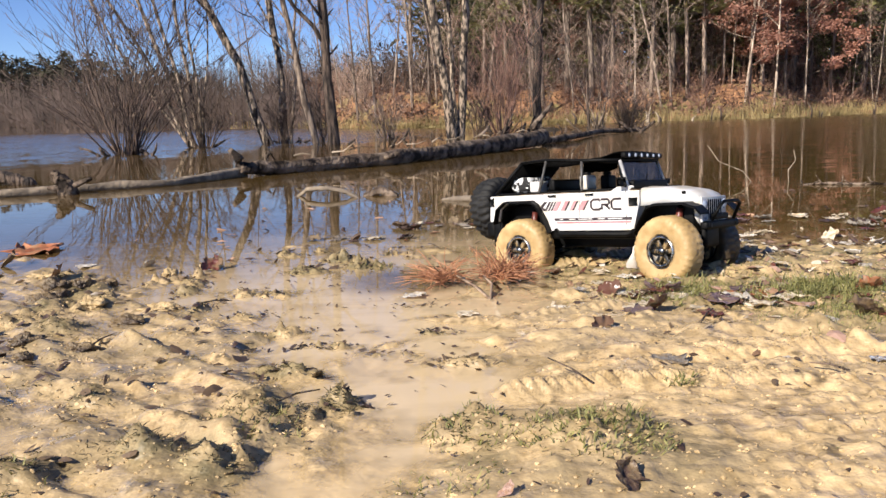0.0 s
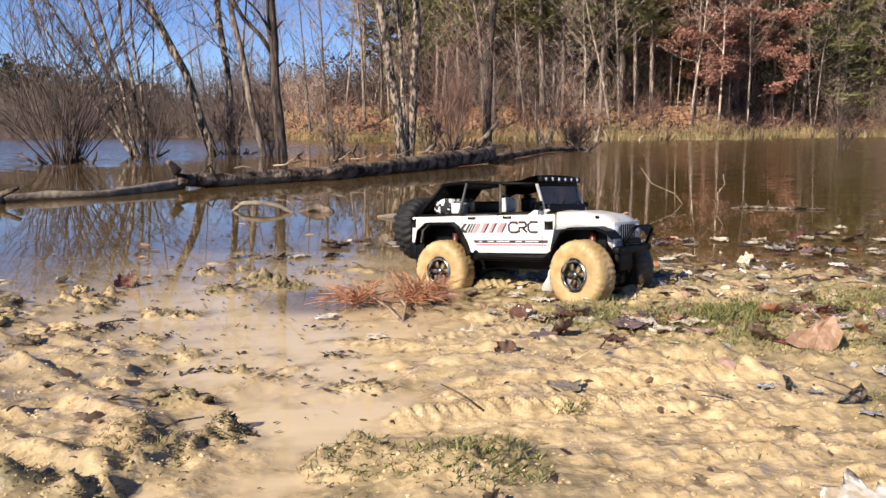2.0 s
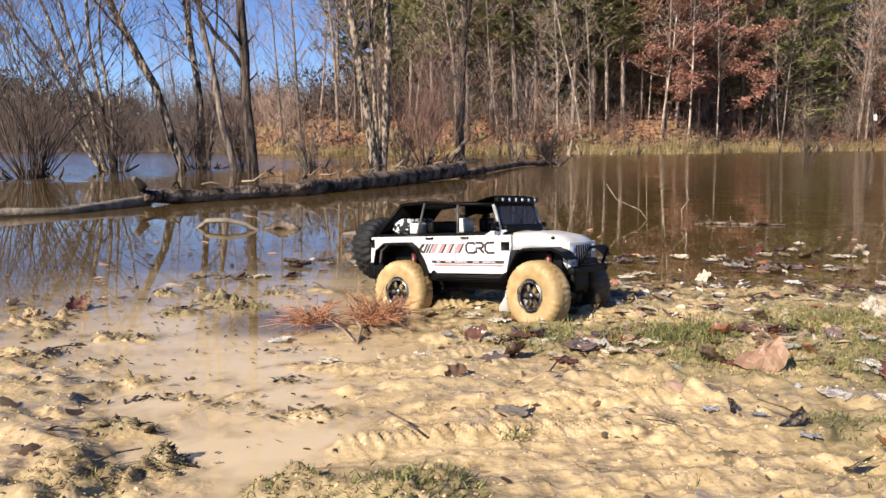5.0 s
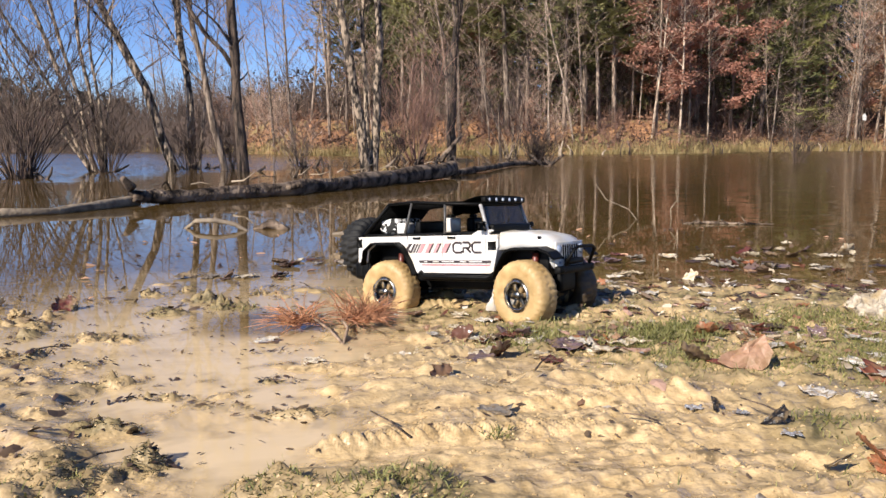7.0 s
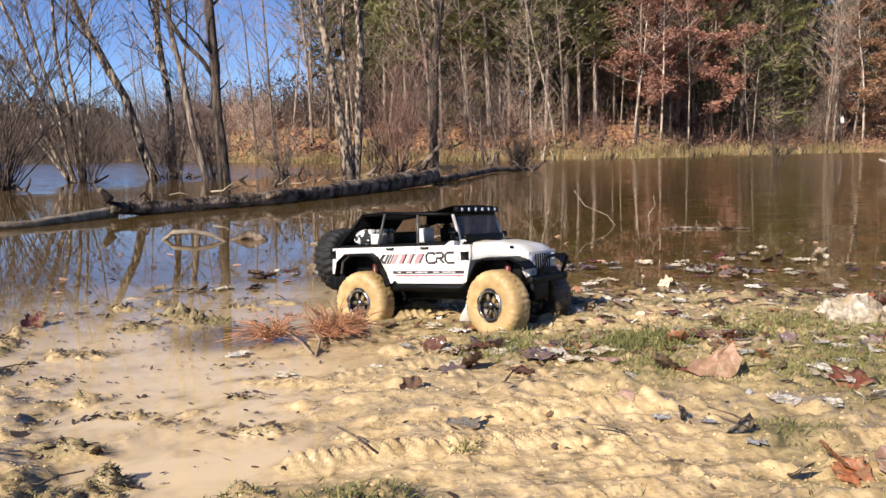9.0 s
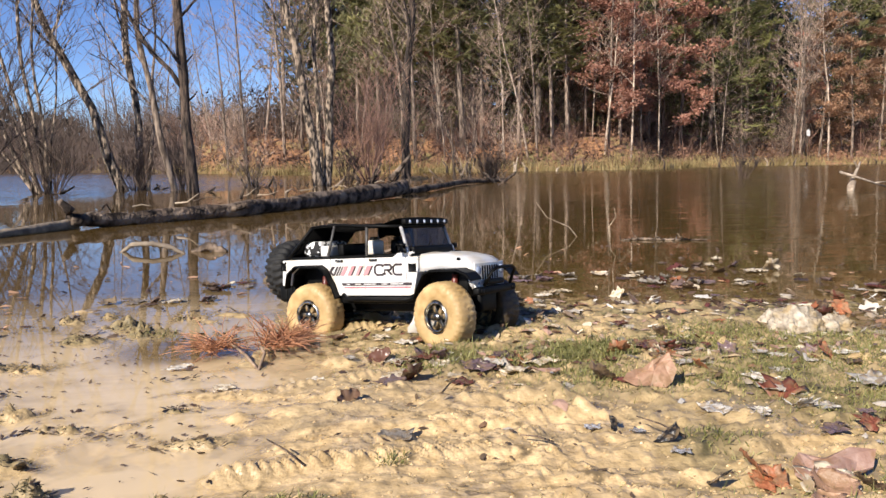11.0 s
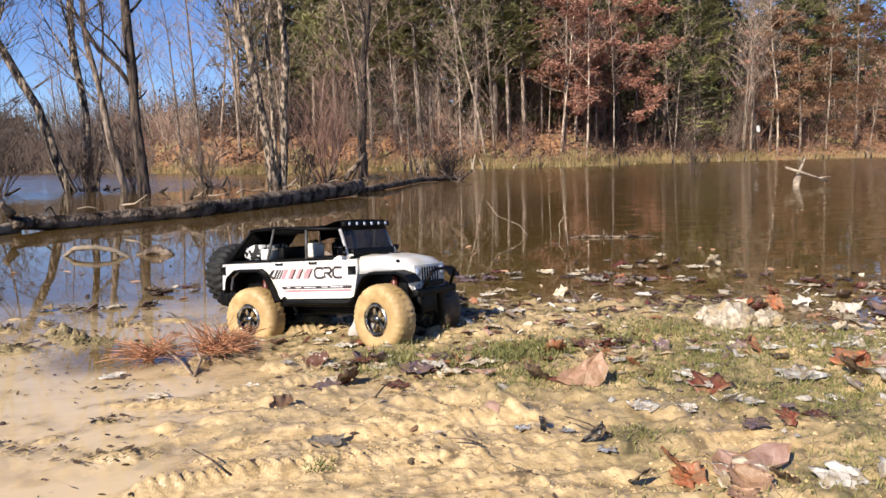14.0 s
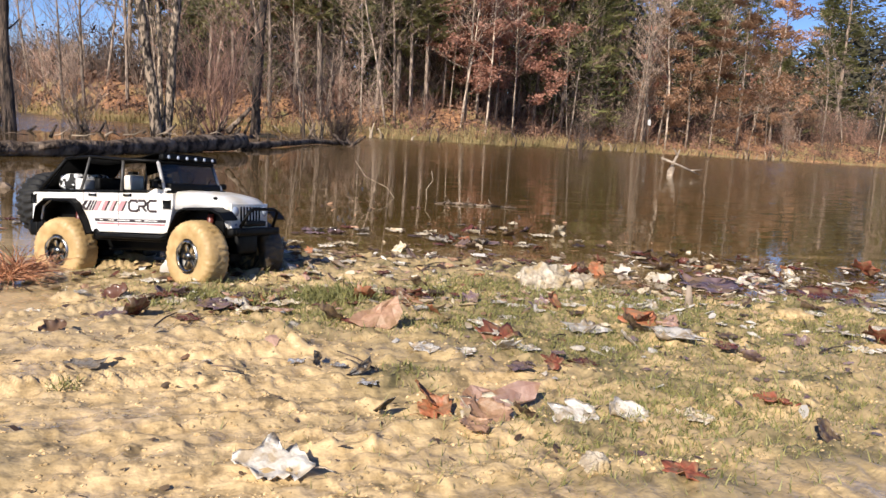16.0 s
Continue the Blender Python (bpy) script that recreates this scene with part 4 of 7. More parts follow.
PINES = [lambda s=s, h=h, f=f: pine_tree(s, h, h * 0.010, f) for s, h, f in ((61, 10, 0.06), (62, 8.5, 0.03), (63, 12, 0.14))]
BARES = [lambda s=s, h=h: bare_tree(s, h, h * 0.0065, wander=0.07, first=0.22, count=20, length=0.30, tips=7) for s, h in ((71, 8.5), (72, 7), (73, 9.5), (74, 6))]
PALES = [lambda s=s, h=h: bare_tree(s, h, h * 0.0044, bark=BARK_TAN, wander=0.08, first=0.32, count=16, length=0.28, tips=7, label="pale-barked leafless tree at the wooded bank") for s, h in ((75, 7), (76, 8.5), (77, 6))]
RUSTS = [lambda s=s, h=h: bare_tree(s, h, h * 0.009, leaves=RUST_LEAF, per=8, leaf_size=0.052, first=0.16, count=13, tier=True, label="oak with rust-red dry leaves on the bank", name="oak_tree") for s, h in ((81, 6.5), (82, 5))]
OCHRES = [lambda s=s, h=h: bare_tree(s, h, h * 0.009, leaves=OCHRE_LEAF, per=8, leaf_size=0.052, first=0.12, count=16, tier=True, label="oak with orange-brown dry leaves on the bank", name="oak_tree") for s, h in ((83, 6.5), (84, 5))]
BRUSH = [lambda s=s, h=h, b=b: shrub(s, h, 14, 0.7, b, "leafless brush on the leaf-strewn bank", r=0.009, tips=11) for s, h, b in ((91, 2.2, BARK_BROWN), (92, 1.8, TWIG_RED), (93, 2.8, BARK_GREY))]

scatter(PINES, bank_spots(16, 3.0, 15, 5.0, 16) + bank_spots(22, 14, 40, 6.0, 22) + bank_spots(10, 36, 70, 4, 24) + bank_spots(3, 0, 3, 8, 16))
scatter(PINES, [(4.6, 30.2), (0.9, 34.5), (16.6, 31.0), (17.6, 32.0), (18.6, 31.6), (17.2, 33.4), (19.2, 33.0), (8.2, 30), (13.6, 30.6), (5.2, 31), (6.4, 30)], 0.95, 1.15)
scatter(BARES, bank_spots(42, -0.5, 40, 1.5, 14) + bank_spots(7, -16, -2, 2.0, 16) + bank_spots(8, 36, 70, 2, 14), tilt=4.5)
scatter(PALES, bank_spots(34, 2.5, 40, 0.8, 8) + bank_spots(5, -5, 2, 1, 6), 0.65, 1.2, 4.0)
scatter(PALES, [(6.28, 25.6), (7.25, 25.7), (10.2, 26.4), (11.0, 26.0), (16.0, 30.6), (20.1, 30.4)], 0.85, 1.15, 2.5)
scatter(RUSTS, [(10.4, 26.6), (11.2, 27.4), (11.6, 28.6), (10.2, 28.6), (5.3, 29.0), (22.5, 33.0), (14.5, 31.0), (12.4, 28.4), (13.3, 28.8), (14.9, 30.2)] + bank_spots(8, 3, 36, 4, 12), 0.9, 1.35)
scatter(OCHRES, [(22.2, 31.6), (23.5, 31.2), (25.5, 32.0), (27.5, 32.5), (30.0, 33.2), (33.0, 34.0)] + bank_spots(5, 24, 60, 3, 10), 0.9, 1.3)
scatter(BRUSH, bank_spots(84, 2, 45, 1.2, 9, 1.0) + bank_spots(20, -9, 3, 0.2, 7) + bank_spots(30, -25, -6, 0.5, 8), 0.7, 1.3)

GREYS = [lambda: bare_tree(78, 9.5, 0.062, bark=BARK_GREY, wander=0.05, first=0.25, count=18, length=0.34, tips=7, label="tall pale forked leafless tree at the wooded bank")]
scatter(GREYS, [(20.6, 30.6), (21.3, 31.4)], 0.95, 1.1)
scatter(PINES, [(26.2, 35.5), (27.9, 36.7)], 0.9, 1.1)
scatter(OCHRES[:1], [(30.4, 33.4)], 1.40, 1.45, grown=True)
HIGH_PINES = [lambda s=s, h=h: pine_tree(s, h, h * 0.009, 0.30, 26, 8, "tall thin-crowned olive-green pine on the bank", NEEDLE_PALE) for s, h in ((64, 10.5), (65, 9.0))]
scatter(HIGH_PINES, [(3.3, 28.6), (4.5, 28.2), (6.0, 27.6), (7.3, 27.4), (9.2, 27.6), (1.6, 29.6), (16.2, 31.4), (-1.3, 33.0), (-0.4, 33.6), (5.2, 27.2), (8.2, 27.9), (2.4, 28.8)], 0.9, 1.15)
scatter(BARES, [(-3.3, 30.6), (-2.5, 29.4), (-1.9, 30.8), (-1.1, 28.8), (-0.5, 29.6)], 0.85, 1.1, 3.0)


# the far end of the lake: thicket along the shore, dark woods above it
def far_stuff():
    rng = random.Random(7)
    sticks, crowns = Shape(), Shape()
    for k in range(7600):
        x = rng.uniform(-75, 2)
        y = float(shore_far(np.array(x))) + rng.uniform(-1.0, 14) * (1 if x < -8 else 0.6) + (6 if x > -8 else 0)
        if k > 5200:
            x = rng.uniform(-62, -5)
            y = float(shore_far(np.array(x))) + rng.uniform(-0.8, 1.6)
        z = ground_z(x, y)
        h, w = (rng.uniform(1.6, 4.6) if x < -9 and k <= 5200 else rng.uniform(0.8, 2.6)), rng.uniform(0.012, 0.04)
        dx, dy = rng.gauss(0, 0.5), rng.gauss(0, 0.4)
        sticks.face(Vector((x - w, y, z)), Vector((x + w, y, z)), Vector((x + dx, y + dy, z + h)))
        for _ in range(6 if x < -9 else 3):
            t = rng.uniform(0.25, 0.95)
            p = Vector((x + dx * t, y + dy * t, z + h * t))
            sticks.face(p, p + Vector((0.03, 0, 0.02)), p + Vector((rng.gauss(0, 0.35), rng.gauss(0, 0.3), rng.uniform(0.15, 0.6))))
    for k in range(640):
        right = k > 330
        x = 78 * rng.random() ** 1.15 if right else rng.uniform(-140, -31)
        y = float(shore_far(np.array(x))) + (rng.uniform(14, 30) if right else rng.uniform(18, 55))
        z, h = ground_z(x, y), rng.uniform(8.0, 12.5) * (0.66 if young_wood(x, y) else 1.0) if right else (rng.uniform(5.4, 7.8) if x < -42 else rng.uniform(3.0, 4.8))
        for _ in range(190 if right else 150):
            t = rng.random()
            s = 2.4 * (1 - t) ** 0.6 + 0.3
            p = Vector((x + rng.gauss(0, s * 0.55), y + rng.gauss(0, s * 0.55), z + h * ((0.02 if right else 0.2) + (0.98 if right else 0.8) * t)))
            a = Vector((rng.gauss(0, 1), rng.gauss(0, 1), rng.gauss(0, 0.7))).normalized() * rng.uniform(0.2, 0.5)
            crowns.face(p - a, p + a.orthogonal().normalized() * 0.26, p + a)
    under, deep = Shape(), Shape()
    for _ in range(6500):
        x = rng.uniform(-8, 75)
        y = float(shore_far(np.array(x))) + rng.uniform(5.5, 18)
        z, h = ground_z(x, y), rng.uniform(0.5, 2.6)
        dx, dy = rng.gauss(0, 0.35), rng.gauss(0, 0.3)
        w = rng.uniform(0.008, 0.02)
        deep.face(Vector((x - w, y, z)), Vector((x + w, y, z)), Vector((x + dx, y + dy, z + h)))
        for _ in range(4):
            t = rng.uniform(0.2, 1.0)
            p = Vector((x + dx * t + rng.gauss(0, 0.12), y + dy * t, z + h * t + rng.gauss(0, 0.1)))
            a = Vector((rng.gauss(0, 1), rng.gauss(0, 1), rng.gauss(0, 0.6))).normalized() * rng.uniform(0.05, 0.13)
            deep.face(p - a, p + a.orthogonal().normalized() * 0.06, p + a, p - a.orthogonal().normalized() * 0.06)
    for _ in range(4200):
        x = rng.uniform(-10, 48)
        y = float(shore_far(np.array(x))) + rng.uniform(0.6, 6.0)
        z = ground_z(x, y)
        for _ in range(3):
            p = Vector((x + rng.gauss(0, 0.15), y + rng.gauss(0, 0.15), z + abs(rng.gauss(0, 0.22))))
            a = Vector((rng.gauss(0, 1), rng.gauss(0, 1), rng.gauss(0, 0.6))).normalized() * rng.uniform(0.04, 0.10)
            under.face(p - a, p + a.orthogonal().normalized() * 0.05, p + a, p - a.orthogonal().normalized() * 0.05)
        w = rng.uniform(0.005, 0.012)
        under.face(Vector((x - w, y, z)), Vector((x + w, y, z)), Vector((x + rng.gauss(0, 0.25), y + rng.gauss(0, 0.2), z + rng.uniform(0.3, 1.2))))
    tagged(new("undergrowth", deep.mesh("undergrowth", SHADED_BRUSH, False)), "brown brush under the bank's trees, its colour darkened for shade", "undergrowth", kind="stuff")
    tagged(new("undergrowth", under.mesh("undergrowth", UNDERGROWTH, False)), "orange-brown leaf litter and low brush before the bank's trees", "undergrowth", kind="stuff")
    tagged(new("far_thicket", sticks.mesh("far_thicket", THICKET, False)), "grey-brown leafless thicket along the far shore", "thicket", kind="stuff")
    tagged(new("far_woods", crowns.mesh("far_woods", FAR_WOOD, False)), "dark green pine woods beyond the lake, shade of the gaps painted in", "woods", kind="stuff")


far_stuff()


def reeds():
    rng = random.Random(8)
    s = Shape()
    for _ in range(7400):
        x = rng.uniform(-14, 21) if rng.random() < 0.85 else rng.uniform(21, 48)
        y = float(shore_far(np.array(x))) + rng.uniform(-0.45, 1.3) * (0.6 + 0.4 * math.sin(x * 1.3))
        z, h = max(ground_z(x, y), -0.05), rng.uniform(0.12, 0.5)
        w, a = rng.uniform(0.008, 0.02), rng.uniform(0, math.pi)
        e = Vector((math.cos(a) * w, math.sin(a) * w, 0))
        p = Vector((x, y, z))
        s.face(p - e, p + e, p + Vector((rng.gauss(0, 0.12), rng.gauss(0, 0.12), h)))
    tagged(new("reeds", s.mesh("reeds", REED, False)), "dry yellow-green reeds and grass along the far shore", "reeds", kind="stuff")


reeds()


# ---- logs and sticks in the water ----
def log_thing(name, label, pts, radii, bark, seed, stubs=(), sides=14, lumps=0.17):
    rng = random.Random(seed)
    top = thing(name, label, "log", pose(*pts[0]))
    s = Shape()
    o = Vector(pts[0])
    line, rr = [], []
    for i in range(len(pts) - 1):
        a, b = Vector(pts[i]) - o, Vector(pts[i + 1]) - o
        for k in range(6):
            t = k / 6
            line.append(a.lerp(b, t) + Vector((0, 0, rng.gauss(0, 0.06 * radii[i]))))
            rr.append((radii[i] + (radii[i + 1] - radii[i]) * t) * (1 + rng.uniform(-lumps, lumps)))
    line.append(Vector(pts[-1]) - o)
    rr.append(radii[-1])
    s.tube(line, rr, sides)
    for v in range(len(s.v)):
        k = 0.09 * radii[0]
        s.v[v] = s.v[v] + Vector((rng.gauss(0, k), rng.gauss(0, k), rng.gauss(0, k)))
    part("stem", s, bark, top)
    for p, w, ln, r in stubs:
        q = Shape()
        st = bent(rng, Vector(p) - o, Vector(w), ln, 4, 0.12)
        q.tube(st, tapered(r, r * 0.55, 5), 7)
        part("branch_stub", q, bark, top)
    return top


log_thing("fallen_log", "long dark fallen tree trunk lying in shallow water", [(-2.9, 3.55, 0.012), (-2.13, 3.67, 0.015), (-1.45, 4.08, 0.015), (-1.2, 4.62, 0.03)],
          [0.026, 0.023, 0.023, 0.036], LOG_PALE, 1, [((-2.3, 3.6, 0.03), (0.3, 0.2, 1), 0.05, 0.012)])
log_thing("broken_stump", "dark broken stump standing beside the fallen trunk", [(-1.84, 3.72, -0.05), (-1.82, 3.72, 0.03), (-1.86, 3.72, 0.075), (-1.89, 3.72, 0.115)], [0.05, 0.042, 0.028, 0.012], LOG_BARK, 41, [((-1.82, 3.72, 0.03), (0.8, 0, 0.3), 0.12, 0.018), ((-1.83, 3.72, 0.02), (-0.9, 0, 0.15), 0.10, 0.02)])
log_thing("fallen_log", "thick dark-barked fallen trunk running out into the lake", [(-1.22, 4.56, 0.05), (-0.9, 4.9, 0.035), (-0.4, 5.35, 0.045), (0.10, 6.2, 0.055), (0.90, 7.6, 0.085), (1.05, 8.1, 0.10)],
          [0.044, 0.042, 0.052, 0.060, 0.070, 0.060], LOG_BARK, 2,
          [((-1.2, 4.55, 0.10), (-0.5, 0.1, 0.5), 0.09, 0.03), ((-0.35, 5.3, 0.12), (0.15, 0, 0.6), 0.09, 0.012), ((-0.3, 5.3, 0.08), (-0.3, -0.2, -0.1), 0.12, 0.025), ((0.3, 6.5, 0.15), (0.5, 0.2, 0.4), 0.14, 0.015), ((0.85, 7.5, 0.18), (0.6, 0.3, 0.7), 0.35, 0.03)])
log_thing("drift_log", "dark waterlogged limb beyond the fallen trunk", [(1.0, 8.2, 0.03), (1.6, 9.4, 0.05), (2.3, 11.4, 0.05), (3.2, 12.5, 0.03)], [0.04, 0.035, 0.035, 0.03], LOG_BARK, 3, [((2.2, 11.2, 0.05), (0.3, 0, 0.8), 0.3, 0.02), ((1.8, 10, 0.05), (-0.5, 0, 0.5), 0.3, 0.015)])
log_thing("drift_wood", "pale floating piece of weathered wood", [(-0.01, 2.97, 0.0), (0.12, 2.88, 0.012), (0.28, 2.78, 0.004)], [0.008, 0.014, 0.008], LOG_PALE, 4)
log_thing("drift_wood", "dark wet knot of root wood floating by the bank", [(0.27, 2.78, 0.005), (0.36, 2.76, 0.018), (0.44, 2.75, 0.006)], [0.012, 0.024, 0.012], LOG_BARK, 5, [((0.38, 2.76, 0.02), (1, -0.3, 0.3), 0.10, 0.007), ((0.36, 2.76, 0.02), (0.8, 0.3, 0.2), 0.10, 0.006)])
log_thing("drift_wood", "arched pale stick half sunk in the water", [(-0.64, 3.30, -0.008), (-0.585, 3.28, 0.030), (-0.50, 3.24, 0.036), (-0.42, 3.20, 0.024), (-0.35, 3.15, -0.006)], [0.007, 0.009, 0.010, 0.009, 0.005], LOG_PALE, 6)
log_thing("drift_wood", "low dark stump breaking the water surface", [(-0.34, 3.22, -0.004), (-0.27, 3.22, 0.022), (-0.20, 3.18, -0.004)], [0.012, 0.022, 0.012], LOG_BARK, 7)
log_thing("drift_wood", "dark stump in the water beyond the fallen tree", [(-2.75, 4.5, 0.0), (-2.6, 4.5, 0.05), (-2.4, 4.5, 0.0)], [0.03, 0.045, 0.025], BARK_DARK, 8)


def stick(name, label, pts, r0, r1, material, seed=0, forks=(), group=""):
    rng = random.Random(seed)
    o = Vector(pts[0])
    s = Shape()
    line = [Vector(p) - o for p in pts]
    s.tube(line, tapered(r0, r1, len(line)), 6)
    for p, q, r in forks:
        s.tube([Vector(p) - o, Vector(p).lerp(Vector(q), 0.5) - o + Vector((0.003, 0, 0.004)), Vector(q) - o], [r, r * 0.8, r * 0.5], 5)
    ob = new(name, s.mesh(name, material))
    ob.matrix_basis = pose(*pts[0])
    return tagged(ob, label, "stick", group)


stick("water_stick", "thin pale stick rising slanted out of the lake", [(1.38, 3.35, -0.06), (1.30, 3.36, 0.045), (1.20, 3.38, 0.09), (1.15, 3.38, 0.16)], 0.0026, 0.0014, STICK)
stick("water_stick", "thin upright twig standing in the lake", [(1.48, 3.3, -0.06), (1.47, 3.3, 0.05), (1.50, 3.3, 0.09), (1.49, 3.3, 0.135)], 0.0025, 0.0014, STICK)
_dr = random.Random(15)
for k in range(13):
    t = k / 13
    x, y = -1.1 + 2.1 * t, 4.75 + 3.1 * t ** 1.25
    a, ln = _dr.uniform(-0.9, 0.9), _dr.uniform(0.07, 0.2)
    z = 0.10 + 0.07 * t
    x, y = x + _dr.gauss(0, 0.03), y + abs(_dr.gauss(0, 0.05))
    stick("drift_stick", "broken pale stick lodged on the fallen log", [(x, y, z), (x + math.cos(a) * ln * 0.5, y + math.sin(a) * ln * 0.5, z + _dr.uniform(0, 0.03)), (x + math.cos(a) * ln, y + math.sin(a) * ln, z + _dr.uniform(-0.03, 0.07))], _dr.uniform(0.004, 0.009), 0.003, _dr.choice((STICK, LOG_PALE, LOG_BARK)), group="sticks lodged on the log")
marker = thing("marker_stake", "small white marker nailed to a dark stake on the wooded bank", "marker", pose(20.75, 30.35, ground_z(20.75, 30.35)))
_stake, _board = Shape(), Shape()
_stake.tube([Vector((0, 0, -0.1)), Vector((0.02, 0, 0.7)), Vector((0.01, 0, 1.42))], [0.025, 0.022, 0.018], 7)
_rim = [(-0.07, 1.10), (0.08, 1.06), (0.09, 1.24), (0.02, 1.36), (-0.08, 1.30)]
_board.face(*[Vector((u, -0.045, z)) for u, z in _rim])
_board.face(*[Vector((u, -0.027, z)) for u, z in _rim[::-1]])
for (u, z), (u2, z2) in zip(_rim, _rim[1:] + _rim[:1]):
    _board.face(Vector((u, -0.027, z)), Vector((u2, -0.027, z2)), Vector((u2, -0.045, z2)), Vector((u, -0.045, z)))
part("stake", _stake, BARK_DARK, marker)
part("board", _board, mat("white_board", (0.46, 0.45, 0.43), (0.66, 0.65, 0.62), 30, 0.6, bump=0.2), marker, "weathered white board", smooth=False)
rrng = random.Random(77)
for k in range(44):
    x = rrng.uniform(4, 32)
    y = float(shore_far(np.array(x))) - rrng.uniform(0.1, 1.2)
    hh = rrng.uniform(0.12, 0.45)
    stick("dead_stub", ("short bleached dead stub at the reedy shore" if k < 12 else "short dark dead stub at the reedy shore"), [(x, y, -0.2), (x + 0.02, y, hh * 0.5), (x + rrng.uniform(-0.14, 0.14), y, hh)], rrng.uniform(0.02, 0.06), 0.015, STICK if k < 12 else BARK_DARK, group="dead stubs along the shore")
log_thing("bank_log", "dark fallen log lying on the leaf-strewn bank", [(8.3, 25.6, ground_z(8.3, 25.6) + 0.05), (8.9, 26.4, ground_z(8.9, 26.4) + 0.08), (9.5, 27.4, ground_z(9.5, 27.4) + 0.08)], [0.09, 0.08, 0.06], LOG_BARK, 21)
log_thing("drift_branch", "thin dark branch with broken twigs floating in the lake", [(1.46, 3.14, 0.0), (1.55, 3.12, 0.006), (1.66, 3.08, 0.002), (1.80, 3.02, 0.004)], [0.004, 0.006, 0.005, 0.003], LOG_BARK, 22,
          [((1.46 + 0.034 * k, 3.14 - 0.012 * k, 0.004), (math.sin(k * 2.3), 0.3 * math.cos(k * 1.7), 0.5 + 0.4 * math.sin(k * 3.7)), 0.018 + 0.016 * (k % 3), 0.0028) for k in range(10)])
stick("snag", "bleached crossed driftwood snag standing in the lake", [(5.42, 7.0, -0.3), (5.43, 7.0, 0.06), (5.46, 7.0, 0.14), (5.53, 7.0, 0.29)], 0.040, 0.008, SNAG, 0,
      [((5.27, 6.95, 0.19), (5.78, 6.95, 0.035), 0.015), ((5.46, 7.0, 0.10), (5.37, 6.95, -0.2), 0.030), ((5.66, 6.95, 0.075), (5.80, 6.95, 0.085), 0.010), ((5.50, 7.0, 0.22), (5.45, 7.0, 0.30), 0.010)])


def root_mass(x, y, w, h, seed):
    """A tangle of dark roots round a low stool."""
    rng = random.Random(seed)
    top = thing("root_mass", "dark tangle of roots and dead stems on the spit", "roots", pose(x, y, 0))
    for _ in range(16):
        s = Shape()
        a = rng.uniform(0, 2 * math.pi)
        p = Vector((rng.gauss(0, w * 0.3), rng.gauss(0, w * 0.3), -0.1))
        line = bent(rng, p, Vector((math.cos(a) * 0.8, math.sin(a) * 0.8, rng.uniform(0.3, 1.0))), h * rng.uniform(0.7, 1.6), 4, 0.3, -0.05)
        r = rng.uniform(0.015, 0.045)
        s.tube(line, tapered(r, r * 0.4, 5), 6)
        part("root", s, BARK_DARK, top)


root_mass(1.15, 14.2, 0.7, 0.38, 1)
root_mass(2.85, 12.2, 0.6, 0.30, 2)
root_mass(1.9, 13.2, 0.6, 0.22, 3)
root_mass(-0.2, 12.3, 0.5, 0.16, 4)
root_mass(-0.75, 11.8, 0.6, 0.22, 5)
root_mass(-3.6, 8.8, 0.5, 0.26, 6)
root_mass(-3.3, 10.7, 0.5, 0.22, 7)
root_mass(-2.48, 11.7, 0.5, 0.22, 8)
root_mass(-1.55, 10.6, 0.4, 0.2, 9)


# ---- fallen twig of pine with dead needles ----
def needle_twig():
    rng = random.Random(3)
    top = thing("pine_twig", "fallen pine twig with red-brown dead needles in a puddle", "twig", pose(0.068, 1.435, 0.004))
    w = Shape()
    w.tube([Vector((0.005, -0.13, -0.004)), Vector((-0.02, -0.07, 0.008)), Vector((-0.055, 0.0, 0.016)), Vector((-0.09, 0.03, 0.012))], [0.0024, 0.0028, 0.0026, 0.002], 6)
    w.tube([Vector((0.005, -0.13, -0.004)), Vector((0.012, -0.07, 0.010)), Vector((0.0, -0.02, 0.014)), Vector((0.06, 0.03, 0.014))], [0.0024, 0.0028, 0.0026, 0.0015], 6)
    part("stem", w, TWIG_STEM, top)
    for c, lean, count in ((Vector((-0.075, 0.0, 0.004)), -0.25, 150), (Vector((0.025, 0.0, 0.004)), 0.60, 220), (Vector((0.05, 0.03, 0.006)), 0.3, 90)):
        s = Shape()
        for _ in range(count):
            a, up = rng.uniform(0, 2 * math.pi), rng.uniform(0.02, 0.95) ** 1.3
            d = Vector((math.cos(a) + lean, math.sin(a) * 0.8, up)).normalized()
            st = c + Vector((rng.gauss(0, 0.014), rng.gauss(0, 0.012), rng.uniform(0, 0.010)))
            ln = rng.uniform(0.03, 0.090)
            side = Vector((-d.y, d.x, 0)) * ln * rng.gauss(0, 0.13)
            s.tube([st, st + d * ln * 0.6 + side * 0.3, st + d * ln + side - Vector((0, 0, 0.10 * ln))], [0.0009, 0.0008, 0.0004], 3, False)
        part("needle_tuft", s, DEAD_NEEDLE, top)


needle_twig()


